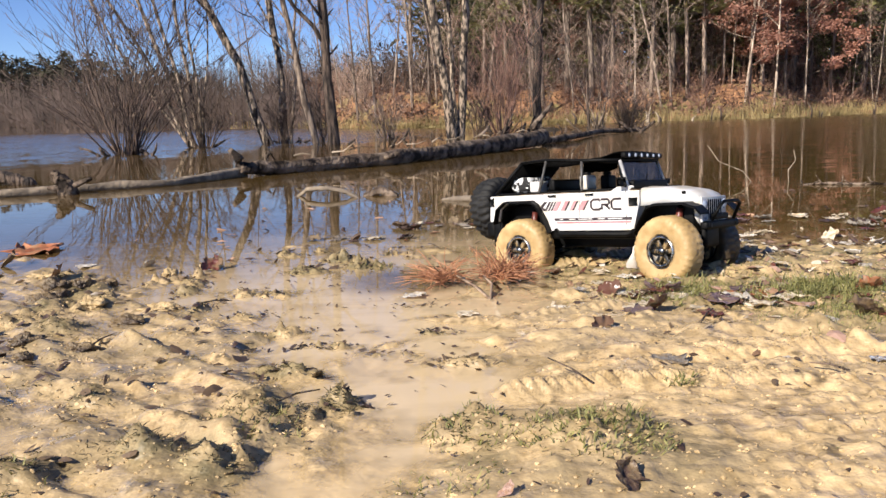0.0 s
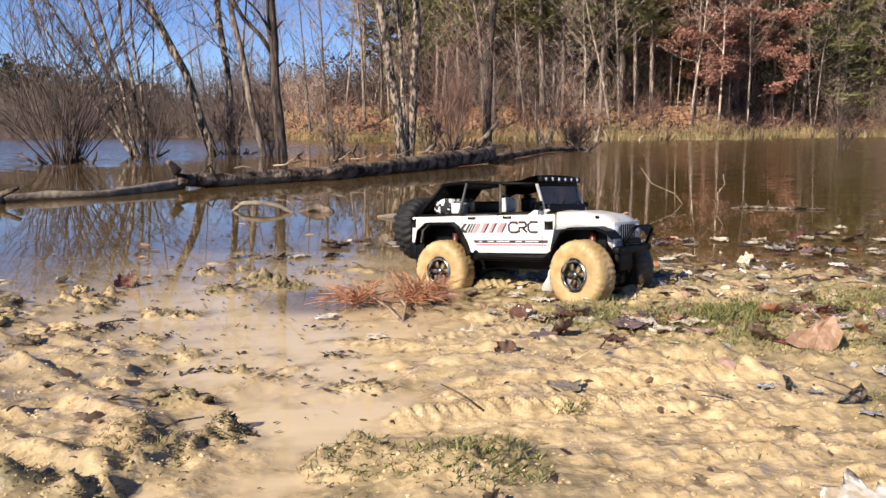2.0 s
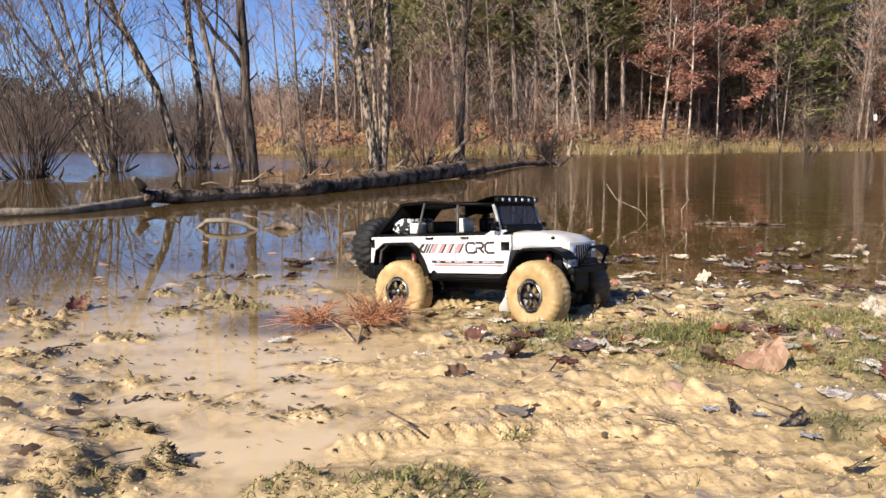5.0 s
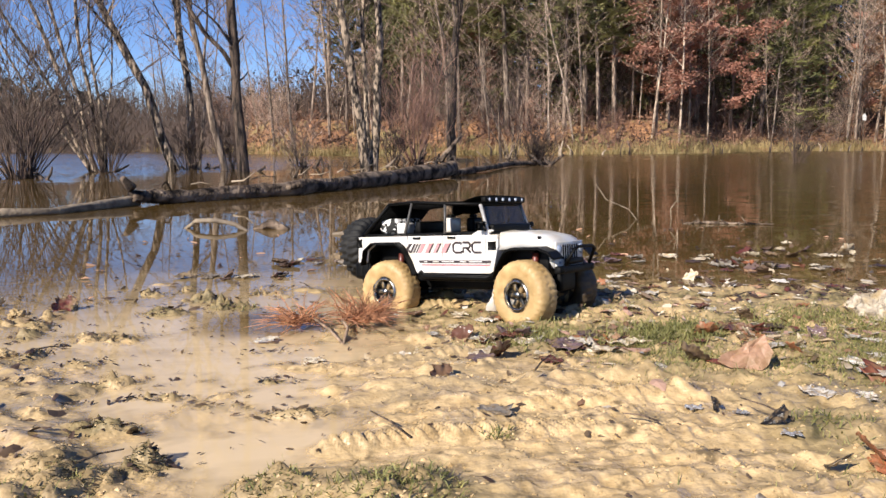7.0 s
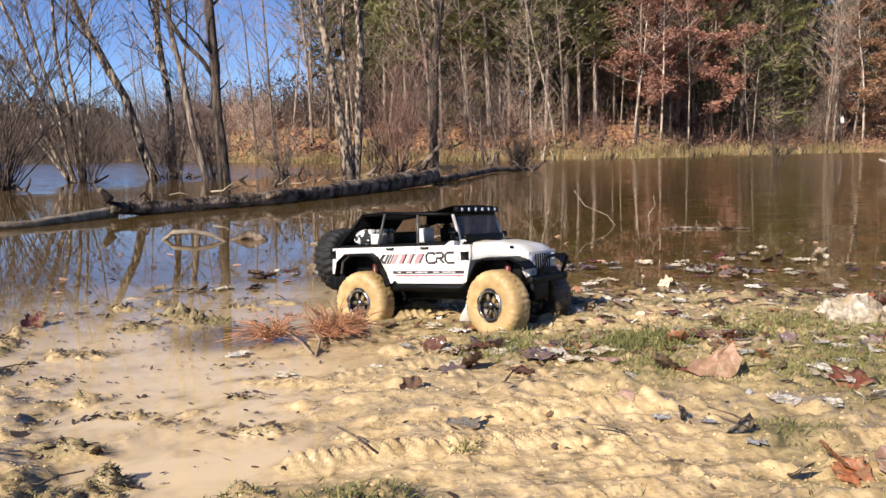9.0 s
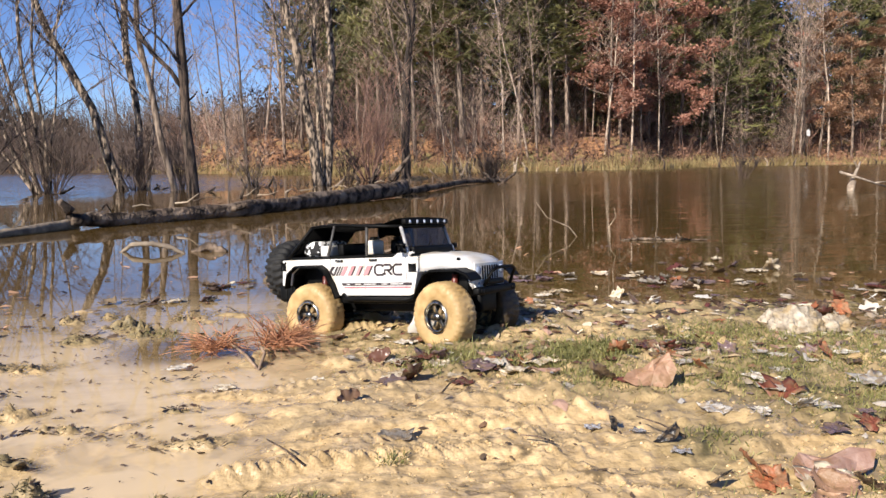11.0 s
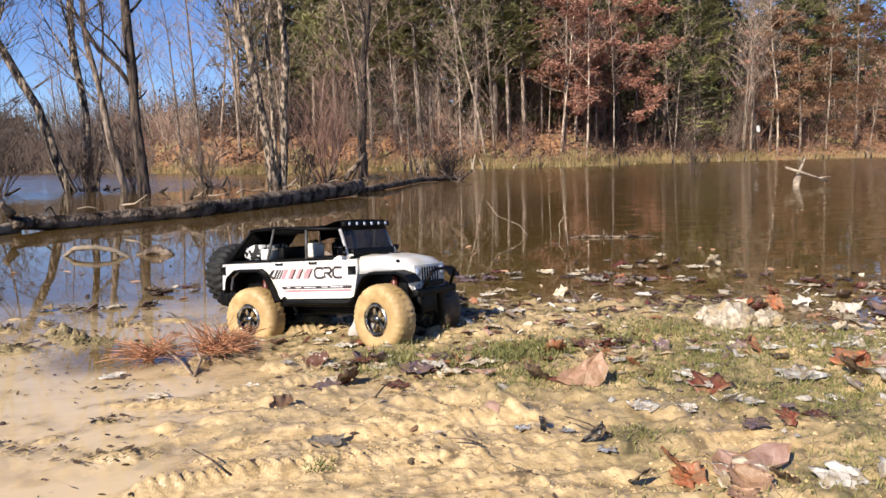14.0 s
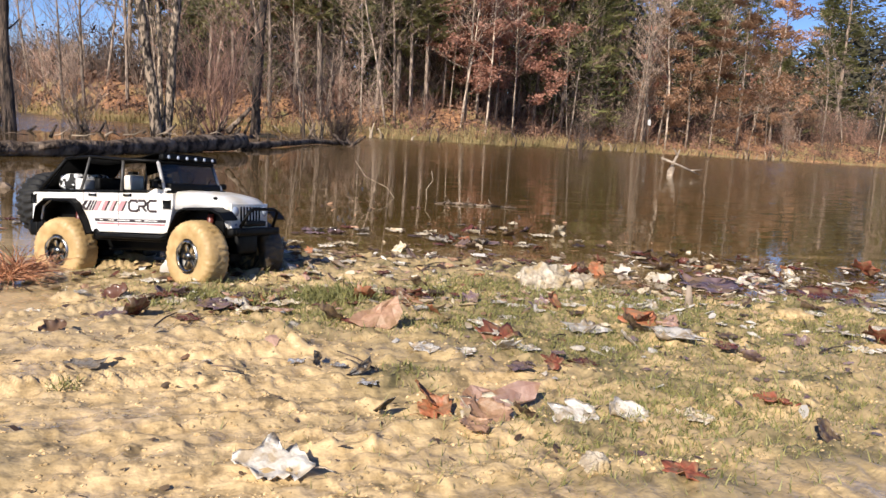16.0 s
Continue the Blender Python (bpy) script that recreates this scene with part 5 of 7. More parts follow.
# ---- grass ----
def tuft(x, y, r, count, h, seed, label="small tuft of short green grass in the mud"):
    rng = random.Random(seed)
    s = Shape()
    for _ in range(count):
        a, d = rng.uniform(0, 2 * math.pi), r * rng.random() ** 0.6
        px, py = math.cos(a) * d, math.sin(a) * d * 0.8
        z = ground_z(x + px, y + py)
        p = Vector((px, py, z - 0.003))
        w, b = rng.uniform(0.0006, 0.0013), rng.uniform(0, math.pi)
        e = Vector((math.cos(b) * w, math.sin(b) * w, 0))
        ln = h * 0.8 * rng.uniform(0.25, 1.25)
        bow = Vector((rng.gauss(0, 0.75), rng.gauss(0, 0.75), 0.9)).normalized()
        m = p + bow * ln * 0.6
        t = m + (bow + Vector((rng.gauss(0, 0.6), rng.gauss(0, 0.6), -0.3))).normalized() * ln * 0.45
        s.face(p - e, p + e, m + e * 0.8, m - e * 0.8)
        s.face(m - e * 0.8, m + e * 0.8, t)
    ob = new("grass_tuft", s.mesh("grass_tuft", GRASS, False))
    ob.matrix_basis = pose(x, y, 0)
    tagged(ob, label, "grass", kind="stuff")


TUFTS = [(0.647, 1.27, 0.085, 1000, 0.044), (0.262, 0.828, 0.018, 60, 0.022), (0.653, 0.816, 0.05, 160, 0.022), (-0.197, 0.743, 0.05, 120, 0.018),
         (0.138, 0.69, 0.075, 620, 0.022), (0.016, 0.722, 0.05, 240, 0.018), (-0.011, 0.615, 0.06, 180, 0.016), (0.412, 1.3, 0.06, 420, 0.034),
         (0.358, 1.224, 0.06, 300, 0.028), (0.6, 1.227, 0.1, 650, 0.032), (0.939, 1.33, 0.13, 1100, 0.034), (1.157, 1.22, 0.14, 900, 0.026)]
TUFTS += [(0.978, 0.916, 0.09, 420, 0.02), (0.848, 0.6, 0.13, 700, 0.018), (1.63, 1.095, 0.16, 700, 0.022), (1.3, 0.9, 0.2, 700, 0.018),
          (-0.3, 1.47, 0.05, 110, 0.02), (-0.42, 1.6, 0.05, 120, 0.022), (-0.12, 1.62, 0.06, 140, 0.022), (0.02, 1.6, 0.05, 90, 0.02),
          (-0.4, 0.62, 0.05, 90, 0.018), (1.1, 1.05, 0.16, 420, 0.018), (1.9, 1.2, 0.15, 400, 0.02), (1.22, 1.13, 0.14, 700, 0.024), (0.60, 1.11, 0.08, 300, 0.020), (0.80, 1.07, 0.10, 420, 0.020), (0.94, 1.15, 0.10, 450, 0.022), (0.53, 1.235, 0.06, 380, 0.030), (1.0, 0.67, 0.12, 600, 0.018), (1.45, 1.02, 0.15, 700, 0.022), (1.5, 1.24, 0.16, 700, 0.024), (-0.33, 2.0, 0.03, 50, 0.03)]
for k, (x, y, r, c, h) in enumerate(TUFTS):
    tuft(x, y, r, c, h, 200 + k)


def short_grass(count, seed):
    """Thin short grass over the muddy flat, thickest round the tufts."""
    rng = random.Random(seed)
    s = Shape()
    for _ in range(count):
        a, b, r = rng.choice(GRASSY[:8] + GRASSY[3:8] + GRASSY[12:])
        x, y = a + rng.gauss(0, r * 0.75), b + rng.gauss(0, r * 0.42)
        z = ground_z(x, y)
        if z < -0.006 or y > 1.75:
            continue
        p = Vector((x, y, z - 0.002))
        w, g = rng.uniform(0.0005, 0.0011), rng.uniform(0, math.pi)
        e = Vector((math.cos(g) * w, math.sin(g) * w, 0))
        t = p + Vector((rng.gauss(0, 0.7), rng.gauss(0, 0.7), rng.uniform(0.4, 1.2))).normalized() * rng.uniform(0.006, 0.020)
        s.face(p - e, p + e, t)
    tagged(new("short_grass", s.mesh("short_grass", GRASS, False)), "sparse short grass on the muddy flat", "grass", kind="stuff")


short_grass(33000, 300)


STUBBLE = mat("dark_stubble", (0.05, 0.042, 0.02), (0.17, 0.14, 0.06), 60, 0.6, bump=0)


def stubble(x, y, rx, ry, count, seed):
    """Short dark stalks and bits of root that stick out of a mud islet."""
    rng = random.Random(seed)
    s = Shape()
    for _ in range(count):
        px, py = rng.gauss(0, rx * 0.5), rng.gauss(0, ry * 0.5)
        z = ground_z(x + px, y + py)
        if z < -0.004:
            continue
        p = Vector((px, py, z - 0.003))
        d = Vector((rng.gauss(0, 0.8), rng.gauss(0, 0.8), rng.uniform(0.25, 1.0))).normalized() * rng.uniform(0.003, 0.010)
        w = rng.uniform(0.0003, 0.0009)
        s.tube([p, p + d * 0.6, p + d + Vector((rng.gauss(0, 0.003), rng.gauss(0, 0.003), -0.001))], [w, w * 0.8, w * 0.4], 3, False)
    ob = new("mud_stubble", s.mesh("mud_stubble", STUBBLE))
    ob.matrix_basis = pose(x, y, 0)
    tagged(ob, "dark dead grass stubble on a low mud islet", "stubble", kind="stuff")


for k, (x, y, rx, ry, top) in enumerate(ISLETS):
    stubble(x, y, 1.3 * rx, 1.3 * ry, 300 if k in (4, 5, 6, 7, 8, 9, 10, 16) else 130, 500 + k)
for k, (x, y, rx, ry, c) in enumerate(((-0.185, 0.775, 0.04, 0.03, 240), (-0.27, 0.80, 0.06, 0.03, 90), (-0.36, 0.98, 0.06, 0.04, 90), (-0.55, 1.15, 0.1, 0.05, 200), (-0.75, 1.35, 0.12, 0.06, 200), (-0.5, 0.9, 0.1, 0.05, 160), (-0.33, 0.70, 0.06, 0.03, 160), (-0.6, 1.5, 0.1, 0.06, 160))):
    stubble(x, y, rx, ry, c, 540 + k)

for k, (x, y, r, top) in enumerate(CLUMPS):
    stubble(x, y, 1.5 * r, 1.3 * r, int(9500 * r), 580 + k)

# ---- the model truck ----
PAINT = mat("white_paint", (0.60, 0.59, 0.57), (0.66, 0.65, 0.63), 6, 0.28, bump=0, c3=(0.60, 0.55, 0.46), scale3=26)
BLACK = mat("black_plastic", (0.0015, 0.0015, 0.0015), (0.0055, 0.0055, 0.0055), 60, 0.5, bump=0.2, bump_dist=0.0005, spec=0.12)
FABRIC = mat("black_mesh_fabric", (0.0015, 0.0015, 0.0015), (0.006, 0.006, 0.006), 400, 0.85, bump=0.3, bump_dist=0.0004, spec=0.03)
RUBBER = mat("black_rubber", (0.002, 0.002, 0.002), (0.008, 0.0077, 0.0073), 40, 0.75, bump=0.4, bump_dist=0.0006)
MUD_TYRE = mat("mud_coated_rubber", (0.36, 0.235, 0.095), (0.55, 0.385, 0.185), 38, 0.38, rough2=0.7, bump=0.7, bump_dist=0.0025, c3=(0.36, 0.24, 0.10), scale3=18)
# mud of the far-side tyres darkened to stand in for the truck's own shadow
SHADED_TYRE = mat("shaded_muddy_rubber", (0.016, 0.012, 0.008), (0.085, 0.058, 0.030), 38, 0.4, rough2=0.7, bump=0.7, bump_dist=0.0025)
CHROME = mat("bright_metal", (0.10, 0.085, 0.06), (0.62, 0.60, 0.56), 70, 0.25, bump=0, metal=1.0)
RED = mat("red_spring", (0.07, 0.014, 0.010), (0.16, 0.035, 0.025), 30, 0.4, bump=0)
PINK = mat("faded_red_stripe", (0.40, 0.175, 0.185), (0.53, 0.26, 0.27), 30, 0.4, bump=0)
DARK_DECAL = mat("dark_decal", (0.03, 0.022, 0.024), (0.06, 0.045, 0.046), 40, 0.4, bump=0)
RED_DECAL = mat("red_decal", (0.44, 0.15, 0.165), (0.54, 0.22, 0.235), 40, 0.4, bump=0)
LAMP = mat("clear_lamp", (0.22, 0.26, 0.34), (0.50, 0.56, 0.66), 20, 0.12, bump=0, spec=0.9)
PATTERN = mat("black_and_white_cloth", (0.010, 0.010, 0.010), (0.72, 0.72, 0.72), 110, 0.8, bump=0.1, ramp_at=(0.515, 0.540), detail=1)


def glass_material():
    m = bpy.data.materials.new("tinted_glass")
    m.use_nodes = True
    n, l = m.node_tree.nodes, m.node_tree.links
    b = n["Principled BSDF"]
    b.inputs["Base Color"].default_value, b.inputs["Roughness"].default_value = (0.03, 0.035, 0.04, 1), 0.05
    t = n.new("ShaderNodeBsdfTransparent")
    t.inputs[0].default_value = (0.75, 0.78, 0.8, 1)
    x = n.new("ShaderNodeMixShader")
    x.inputs[0].default_value = 0.45
    l.new(t.outputs[0], x.inputs[1])
    l.new(b.outputs[0], x.inputs[2])
    l.new(x.outputs[0], n["Material Output"].inputs[0])
    return m


RIM = mat("muddy_black_rim", (0.003, 0.003, 0.003), (0.010, 0.0095, 0.009), 60, 0.45, bump=0.3, bump_dist=0.0006, c3=(0.30, 0.205, 0.095), scale3=85)
GLASS = glass_material()
# sunlight on the black cage posts is painted in as this grey
SUNLIT_TUBE = mat("sunlit_grey_tube", (0.03, 0.029, 0.027), (0.10, 0.095, 0.09), 60, 0.5, bump=0)

PILLAR = mat("grey_silver_tube", (0.16, 0.155, 0.15), (0.48, 0.47, 0.46), 45, 0.4, bump=0)


def rounded(bm, w, segs=2):
    bmesh.ops.bevel(bm, geom=[e for e in bm.edges if e.calc_face_angle(0) > 0.3], offset=w, segments=segs, profile=0.6, affect="EDGES", clamp_overlap=True)
    bmesh.ops.recalc_face_normals(bm, faces=bm.faces)
    return bm


def block(x0, x1, y0, y1, z0, z1, w=0.002, segs=2):
    bm = bmesh.new()
    bmesh.ops.create_cube(bm, size=1.0)
    for v in bm.verts:
        v.co = Vector(((x0 + x1) / 2 + v.co.x * (x1 - x0), (y0 + y1) / 2 + v.co.y * (y1 - y0), (z0 + z1) / 2 + v.co.z * (z1 - z0)))
    return rounded(bm, w, segs) if w else bm


def prism(profile, y0, y1, w=0.0015):
    """A profile in x and z, drawn out along y."""
    bm = bmesh.new()
    a = [bm.verts.new((x, y0, z)) for x, z in profile]
    f = bm.faces.new(a)
    r = bmesh.ops.extrude_face_region(bm, geom=[f])
    for g in r["geom"]:
        if isinstance(g, bmesh.types.BMVert):
            g.co.y = y1
    bmesh.ops.recalc_face_normals(bm, faces=bm.faces)
    if w:
        rounded(bm, w)
    return bm


def pipe(pts, r, sides=8):
    s = Shape()
    s.tube([Vector(p) for p in pts], [r] * len(pts), sides)
    return s


def lathe(profile, segs=48, wobble=None):
    """A profile of (y, radius) turned about the y axis; wobble(y, angle) adds to the radius."""
    s = Shape()
    for i in range(segs):
        a = 2 * math.pi * i / segs
        for k, (y, r) in enumerate(profile):
            q = r + (wobble(k, i) if wobble else 0)
            s.v.append(Vector((math.cos(a) * q, y, math.sin(a) * q)))
    n = len(profile)
    for i in range(segs):
        j = (i + 1) % segs
        for k in range(n - 1):
            s.f.append((i * n + k, i * n + k + 1, j * n + k + 1, j * n + k))
    return s


def wheel(truck, at, side, tyre_mat, name="wheel", turn=None, bright=False, label="", lug=0.0006, size=1.035, broad=1.0):
    """side: -1 where the face looks to -y, 1 to +y. The rim carries its tyre, ring, spokes and hub cap."""
    m = Matrix.Translation(at) @ (turn or Matrix.Identity(4)) @ (Matrix.Identity(4) if side < 0 else Matrix.Rotation(math.pi, 4, "Z")) @ Matrix.Diagonal((size, size * broad, size, 1))
    rim = part(name, lathe([(-0.006, 0.006), (-0.008, 0.012), (-0.006, 0.024), (-0.020, 0.0275), (-0.0215, 0.031), (-0.018, 0.032), (0.018, 0.032), (0.021, 0.030), (0.010, 0.012), (0.010, 0.004)], 36), RUBBER if tyre_mat is RUBBER else RIM, truck, label)
    rim.matrix_basis = m
    prof = [(-0.0185, 0.0265), (-0.0225, 0.032), (-0.0235, 0.043), (-0.0235, 0.050), (-0.021, 0.0565), (-0.015, 0.0595), (-0.008, 0.0608), (-0.001, 0.0604), (0.001, 0.0604), (0.008, 0.0608), (0.015, 0.0595), (0.021, 0.0565), (0.0235, 0.050), (0.0235, 0.043), (0.0215, 0.036), (0.017, 0.031)]
    heights = {3: 0.4, 4: 0.9, 5: 1.0, 6: 1.0, 7: 0.8, 8: 0.8, 9: 1.0, 10: 1.0, 11: 0.9, 12: 0.4}

    def lugs(k, i):
        ph = (i + (2 if k > 7 else 0) + (1 if k in (6, 9) else 0)) % 4
        return heights.get(k, 0) * (lug if ph < 2 else -lug) * (1 if lug > 0.002 else 0.2 + 1.7 * ((i // 4 * 37 + (k > 7) * 11) % 17) / 17) + (0.0006 * math.sin(i * 1.7 + k) if lug < 0.002 and 2 < k < 13 else 0)
    part("tyre", lathe(prof, 132 if lug < 0.002 else 104, lugs), tyre_mat, rim, "tyre caked in tan mud" if tyre_mat is MUD_TYRE else "muddy tyre darkened as if in the truck's shadow" if tyre_mat is SHADED_TYRE else "black knobbly tyre")
    part("ring", lathe([(-0.0195, 0.0225), (-0.0225, 0.0235), (-0.0230, 0.0262), (-0.019, 0.028)], 40), CHROME if bright else BLACK, rim)
    for k in range(6):
        a = 2 * math.pi * k / 6
        sp = block(0.006, 0.0255, -0.0165, -0.007, -0.0042, 0.0042, 0.0012, 1)
        bmesh.ops.transform(sp, matrix=Matrix.Rotation(a, 4, "Y"), verts=sp.verts)
        part("spoke", sp, RIM, rim)
    part("hub_cap", lathe([(-0.022, 0.0005), (-0.022, 0.0045), (-0.020, 0.0065), (-0.010, 0.0075)], 16), CHROME if bright else BLACK, rim)
    return rim


def model_truck(m):
    t = thing("model_truck", "white radio-controlled off-road model truck standing axle-deep in muddy shallows", "model truck", m)
    # lower body with the rear wheel arches cut out
    tub = [(-0.083, 0.076), (-0.080, 0.129), (0.248, 0.129), (0.248, 0.108), (0.236, 0.056), (0.062, 0.056), (0.053, 0.078), (0.036, 0.107), (0.024, 0.115), (-0.036, 0.115), (-0.054, 0.102), (-0.060, 0.076)]
    body = part("body", prism(tub, -0.086, 0.086, 0.002), PAINT, t, "glossy white body shell", False)
    # hood and engine bay, narrowing to the grille
    bm = bmesh.new()
    rings = []
    for x, wt, wb, top, low in ((0.246, 0.077, 0.080, 0.1335, 0.100), (0.285, 0.069, 0.070, 0.1315, 0.104), (0.325, 0.060, 0.060, 0.124, 0.102), (0.338, 0.056, 0.057, 0.1175, 0.072), (0.344, 0.054, 0.055, 0.110, 0.062)):
        rings.append([bm.verts.new((x, sy * w, z)) for sy, w, z in ((-1, wb, low), (-1, wt + 0.002, top - 0.008), (-1, wt - 0.006, top - 0.001), (-1, wt * 0.45, top + 0.002), (1, wt * 0.45, top + 0.002), (1, wt - 0.006, top - 0.001), (1, wt + 0.002, top - 0.008), (1, wb, low))])
    for a, b in zip(rings, rings[1:]):
        for i in range(8):
            bm.faces.new((a[i], a[(i + 1) % 8], b[(i + 1) % 8], b[i]))
    bm.faces.new(rings[0][::-1])
    bm.faces.new(rings[-1])
    bmesh.ops.recalc_face_normals(bm, faces=bm.faces)
    hood = part("hood", bm, PAINT, t, "white hood", True)
    for y in (-0.022, 0.022):
        part("hood_vent", block(0.258, 0.272, y - 0.010, y + 0.010, 0.1330, 0.1362, 0.001), BLACK, hood)
    part("hood_latch", block(0.316, 0.322, -0.064, -0.060, 0.1190, 0.1240, 0.0008, 1), BLACK, hood)
    part("grille", block(0.3435, 0.3480, -0.055, 0.055, 0.066, 0.113, 0.003), PAINT, t)
    grille = bpy.context.scene.objects[t.children[-1].name]
    for k in range(7):
        y = (k - 3) * 0.0092
        part("grille_slot", block(0.3465, 0.3488, y - 0.0027, y + 0.0027, 0.080, 0.107, 0.0008, 1), BLACK, grille)
    for y in (-0.044, 0.044):
        hl = lathe([(-0.0035, 0.0), (-0.003, 0.006), (0.0, 0.0092), (0.003, 0.0096)], 24)
        for i, v in enumerate(hl.v):
            hl.v[i] = Vector((0.3485 - v.y, y + v.x, 0.098 + v.z))
        part("headlight", hl, LAMP, grille, "round clear headlight")
        part("turn_signal", block(0.3475, 0.350, y - 0.003, y + 0.003, 0.072, 0.077, 0.0008, 1), LAMP, grille)
    # inside: dark tub, seats, patterned cargo
    part("interior", block(-0.068, 0.232, -0.078, 0.078, 0.1315, 0.1345, 0.001), BLACK, t)
    for u in (0.124,):
        for y in (-0.040, 0.040):
            seat = part("seat", block(u - 0.012, u + 0.006, y - 0.018, y + 0.018, 0.134, 0.163, 0.005), PAINT if y < 0 else BLACK, t, "moulded seat back")
            part("headrest", block(u - 0.011, u + 0.001, y - 0.008, y + 0.008, 0.1625, 0.170, 0.003), BLACK, seat)
    part("seat", block(0.044, 0.058, -0.060, 0.060, 0.134, 0.158, 0.004), BLACK, t, "black rear bench")
    bag = block(-0.046, 0.000, -0.062, 0.030, 0.134, 0.166, 0.012, 4)
    part("cargo", bag, PATTERN, t, "black-and-white patterned bundle in the cargo space", True)
    part("cargo", block(0.004, 0.026, -0.066, -0.036, 0.134, 0.156, 0.003), PAINT, t, "small white box")
    part("dashboard", block(0.196, 0.232, -0.070, 0.070, 0.133, 0.148, 0.004), BLACK, t)
    whl = lathe([(-0.0012, 0.011), (0, 0.0125), (0.0012, 0.011), (0, 0.0095), (-0.0012, 0.011)], 20)
    sw = part("steering_wheel", whl, BLACK, t)
    sw.matrix_basis = pose(0.192, 0.036, 0.160, 0, 0, 90)
    # cage, windscreen and top
    for s in (-1, 1):
        for pts, r in (([(0.226, s * 0.079, 0.129), (0.207, s * 0.075, 0.186)], 0.0032), ([(0.132, s * 0.083, 0.133), (0.128, s * 0.074, 0.189)], 0.0028),
                       ([(0.037, s * 0.083, 0.133), (0.050, s * 0.074, 0.195)], 0.0028), ([(-0.070, s * 0.078, 0.133), (-0.008, s * 0.072, 0.194)], 0.0036),
                       ([(-0.008, s * 0.072, 0.194), (0.050, s * 0.074, 0.197), (0.128, s * 0.074, 0.191), (0.207, s * 0.075, 0.187)], 0.0032)):
            part("cage_tube", pipe(pts, r), PILLAR if pts[0][0] > 0.22 else SUNLIT_TUBE if 0.03 < pts[0][0] < 0.14 and len(pts) == 2 else BLACK, t)
    part("cage_tube", pipe([(-0.069, -0.078, 0.135), (-0.069, 0.078, 0.135)], 0.003), BLACK, t)
    part("cage_tube", pipe([(-0.008, -0.072, 0.194), (-0.008, 0.072, 0.194)], 0.003), BLACK, t)
    part("cage_tube", pipe([(0.128, -0.074, 0.189), (0.128, 0.074, 0.189)], 0.003), BLACK, t)
    roof = bmesh.new()
    rings = []
    for x, z in ((-0.012, 0.1955), (0.015, 0.1985), (0.06, 0.1975), (0.12, 0.1935), (0.17, 0.1955), (0.192, 0.2015), (0.206, 0.2035), (0.212, 0.2005)):
        rings.append([roof.verts.new((x, y, z + dz)) for y, dz in ((-0.076, -0.0025), (-0.075, -0.001), (-0.03, 0.0005), (0.03, 0.0005), (0.075, -0.001), (0.076, -0.0025), (0.03, -0.0025), (-0.03, -0.0025))])
    for a, b in zip(rings, rings[1:]):
        for i in range(8):
            roof.faces.new((a[i], a[(i + 1) % 8], b[(i + 1) % 8], b[i]))
    roof.faces.new(rings[0][::-1])
    roof.faces.new(rings[-1])
    bmesh.ops.recalc_face_normals(roof, faces=roof.faces)
    part("roof", roof, FABRIC, t, "black mesh soft top", True)
    for s in (-1, 1):
        fl = prism([(0.046, 0.194), (0.126, 0.190), (0.122, 0.183), (0.086, 0.180), (0.050, 0.184)], s * 0.0735, s * 0.072, 0)
        part("side_flap", fl, FABRIC, t, "black mesh flap under the roof edge")
    part("side_screen", prism([(0.046, 0.196), (0.126, 0.192), (0.124, 0.176), (0.100, 0.170), (0.072, 0.172), (0.050, 0.166)], 0.0735, 0.0745, 0), FABRIC, t, "torn black mesh screen behind the far window")
    part("rear_screen", prism([(-0.067, 0.134), (-0.065, 0.134), (-0.004, 0.193), (-0.008, 0.193)], -0.070, 0.070, 0), FABRIC, t, "black mesh rear window")
    ws = Shape()
    q = [Vector((0.226, -0.078, 0.131)), Vector((0.226, 0.078, 0.131)), Vector((0.208, 0.075, 0.185)), Vector((0.208, -0.075, 0.185))]
    ws.face(*q)
    ws.face(*[p + Vector((-0.0012, 0, 0)) for p in q][::-1])
    part("windscreen", ws, GLASS, t, "dark tinted windscreen", False)
    part("windscreen_frame", pipe([(0.227, -0.080, 0.135), (0.227, 0.080, 0.135)], 0.0035), PAINT, t)
    part("windscreen_frame", pipe([(0.208, -0.076, 0.187), (0.208, 0.076, 0.187)], 0.0032), BLACK, t)
    for y in (-0.025, 0.025):
        part("wiper", pipe([(0.2295, y, 0.137), (0.222, y + 0.028, 0.158)], 0.0009, 5), BLACK, t)
    bar = part("light_bar", block(0.2085, 0.219, -0.076, 0.076, 0.190, 0.2005, 0.003), BLACK, t, "black roof light bar with six clear lamps")
    for k in range(6):
        lm = lathe([(-0.0016, 0.0), (-0.0012, 0.0024), (0, 0.0036), (0.001, 0.0036)], 16)
        for i, v in enumerate(lm.v):
            lm.v[i] = Vector((0.2195 - v.y, (k - 2.5) * 0.0245 + v.x, 0.1952 + v.z))
        part("lamp", lm, LAMP, bar, "clear round lamp")
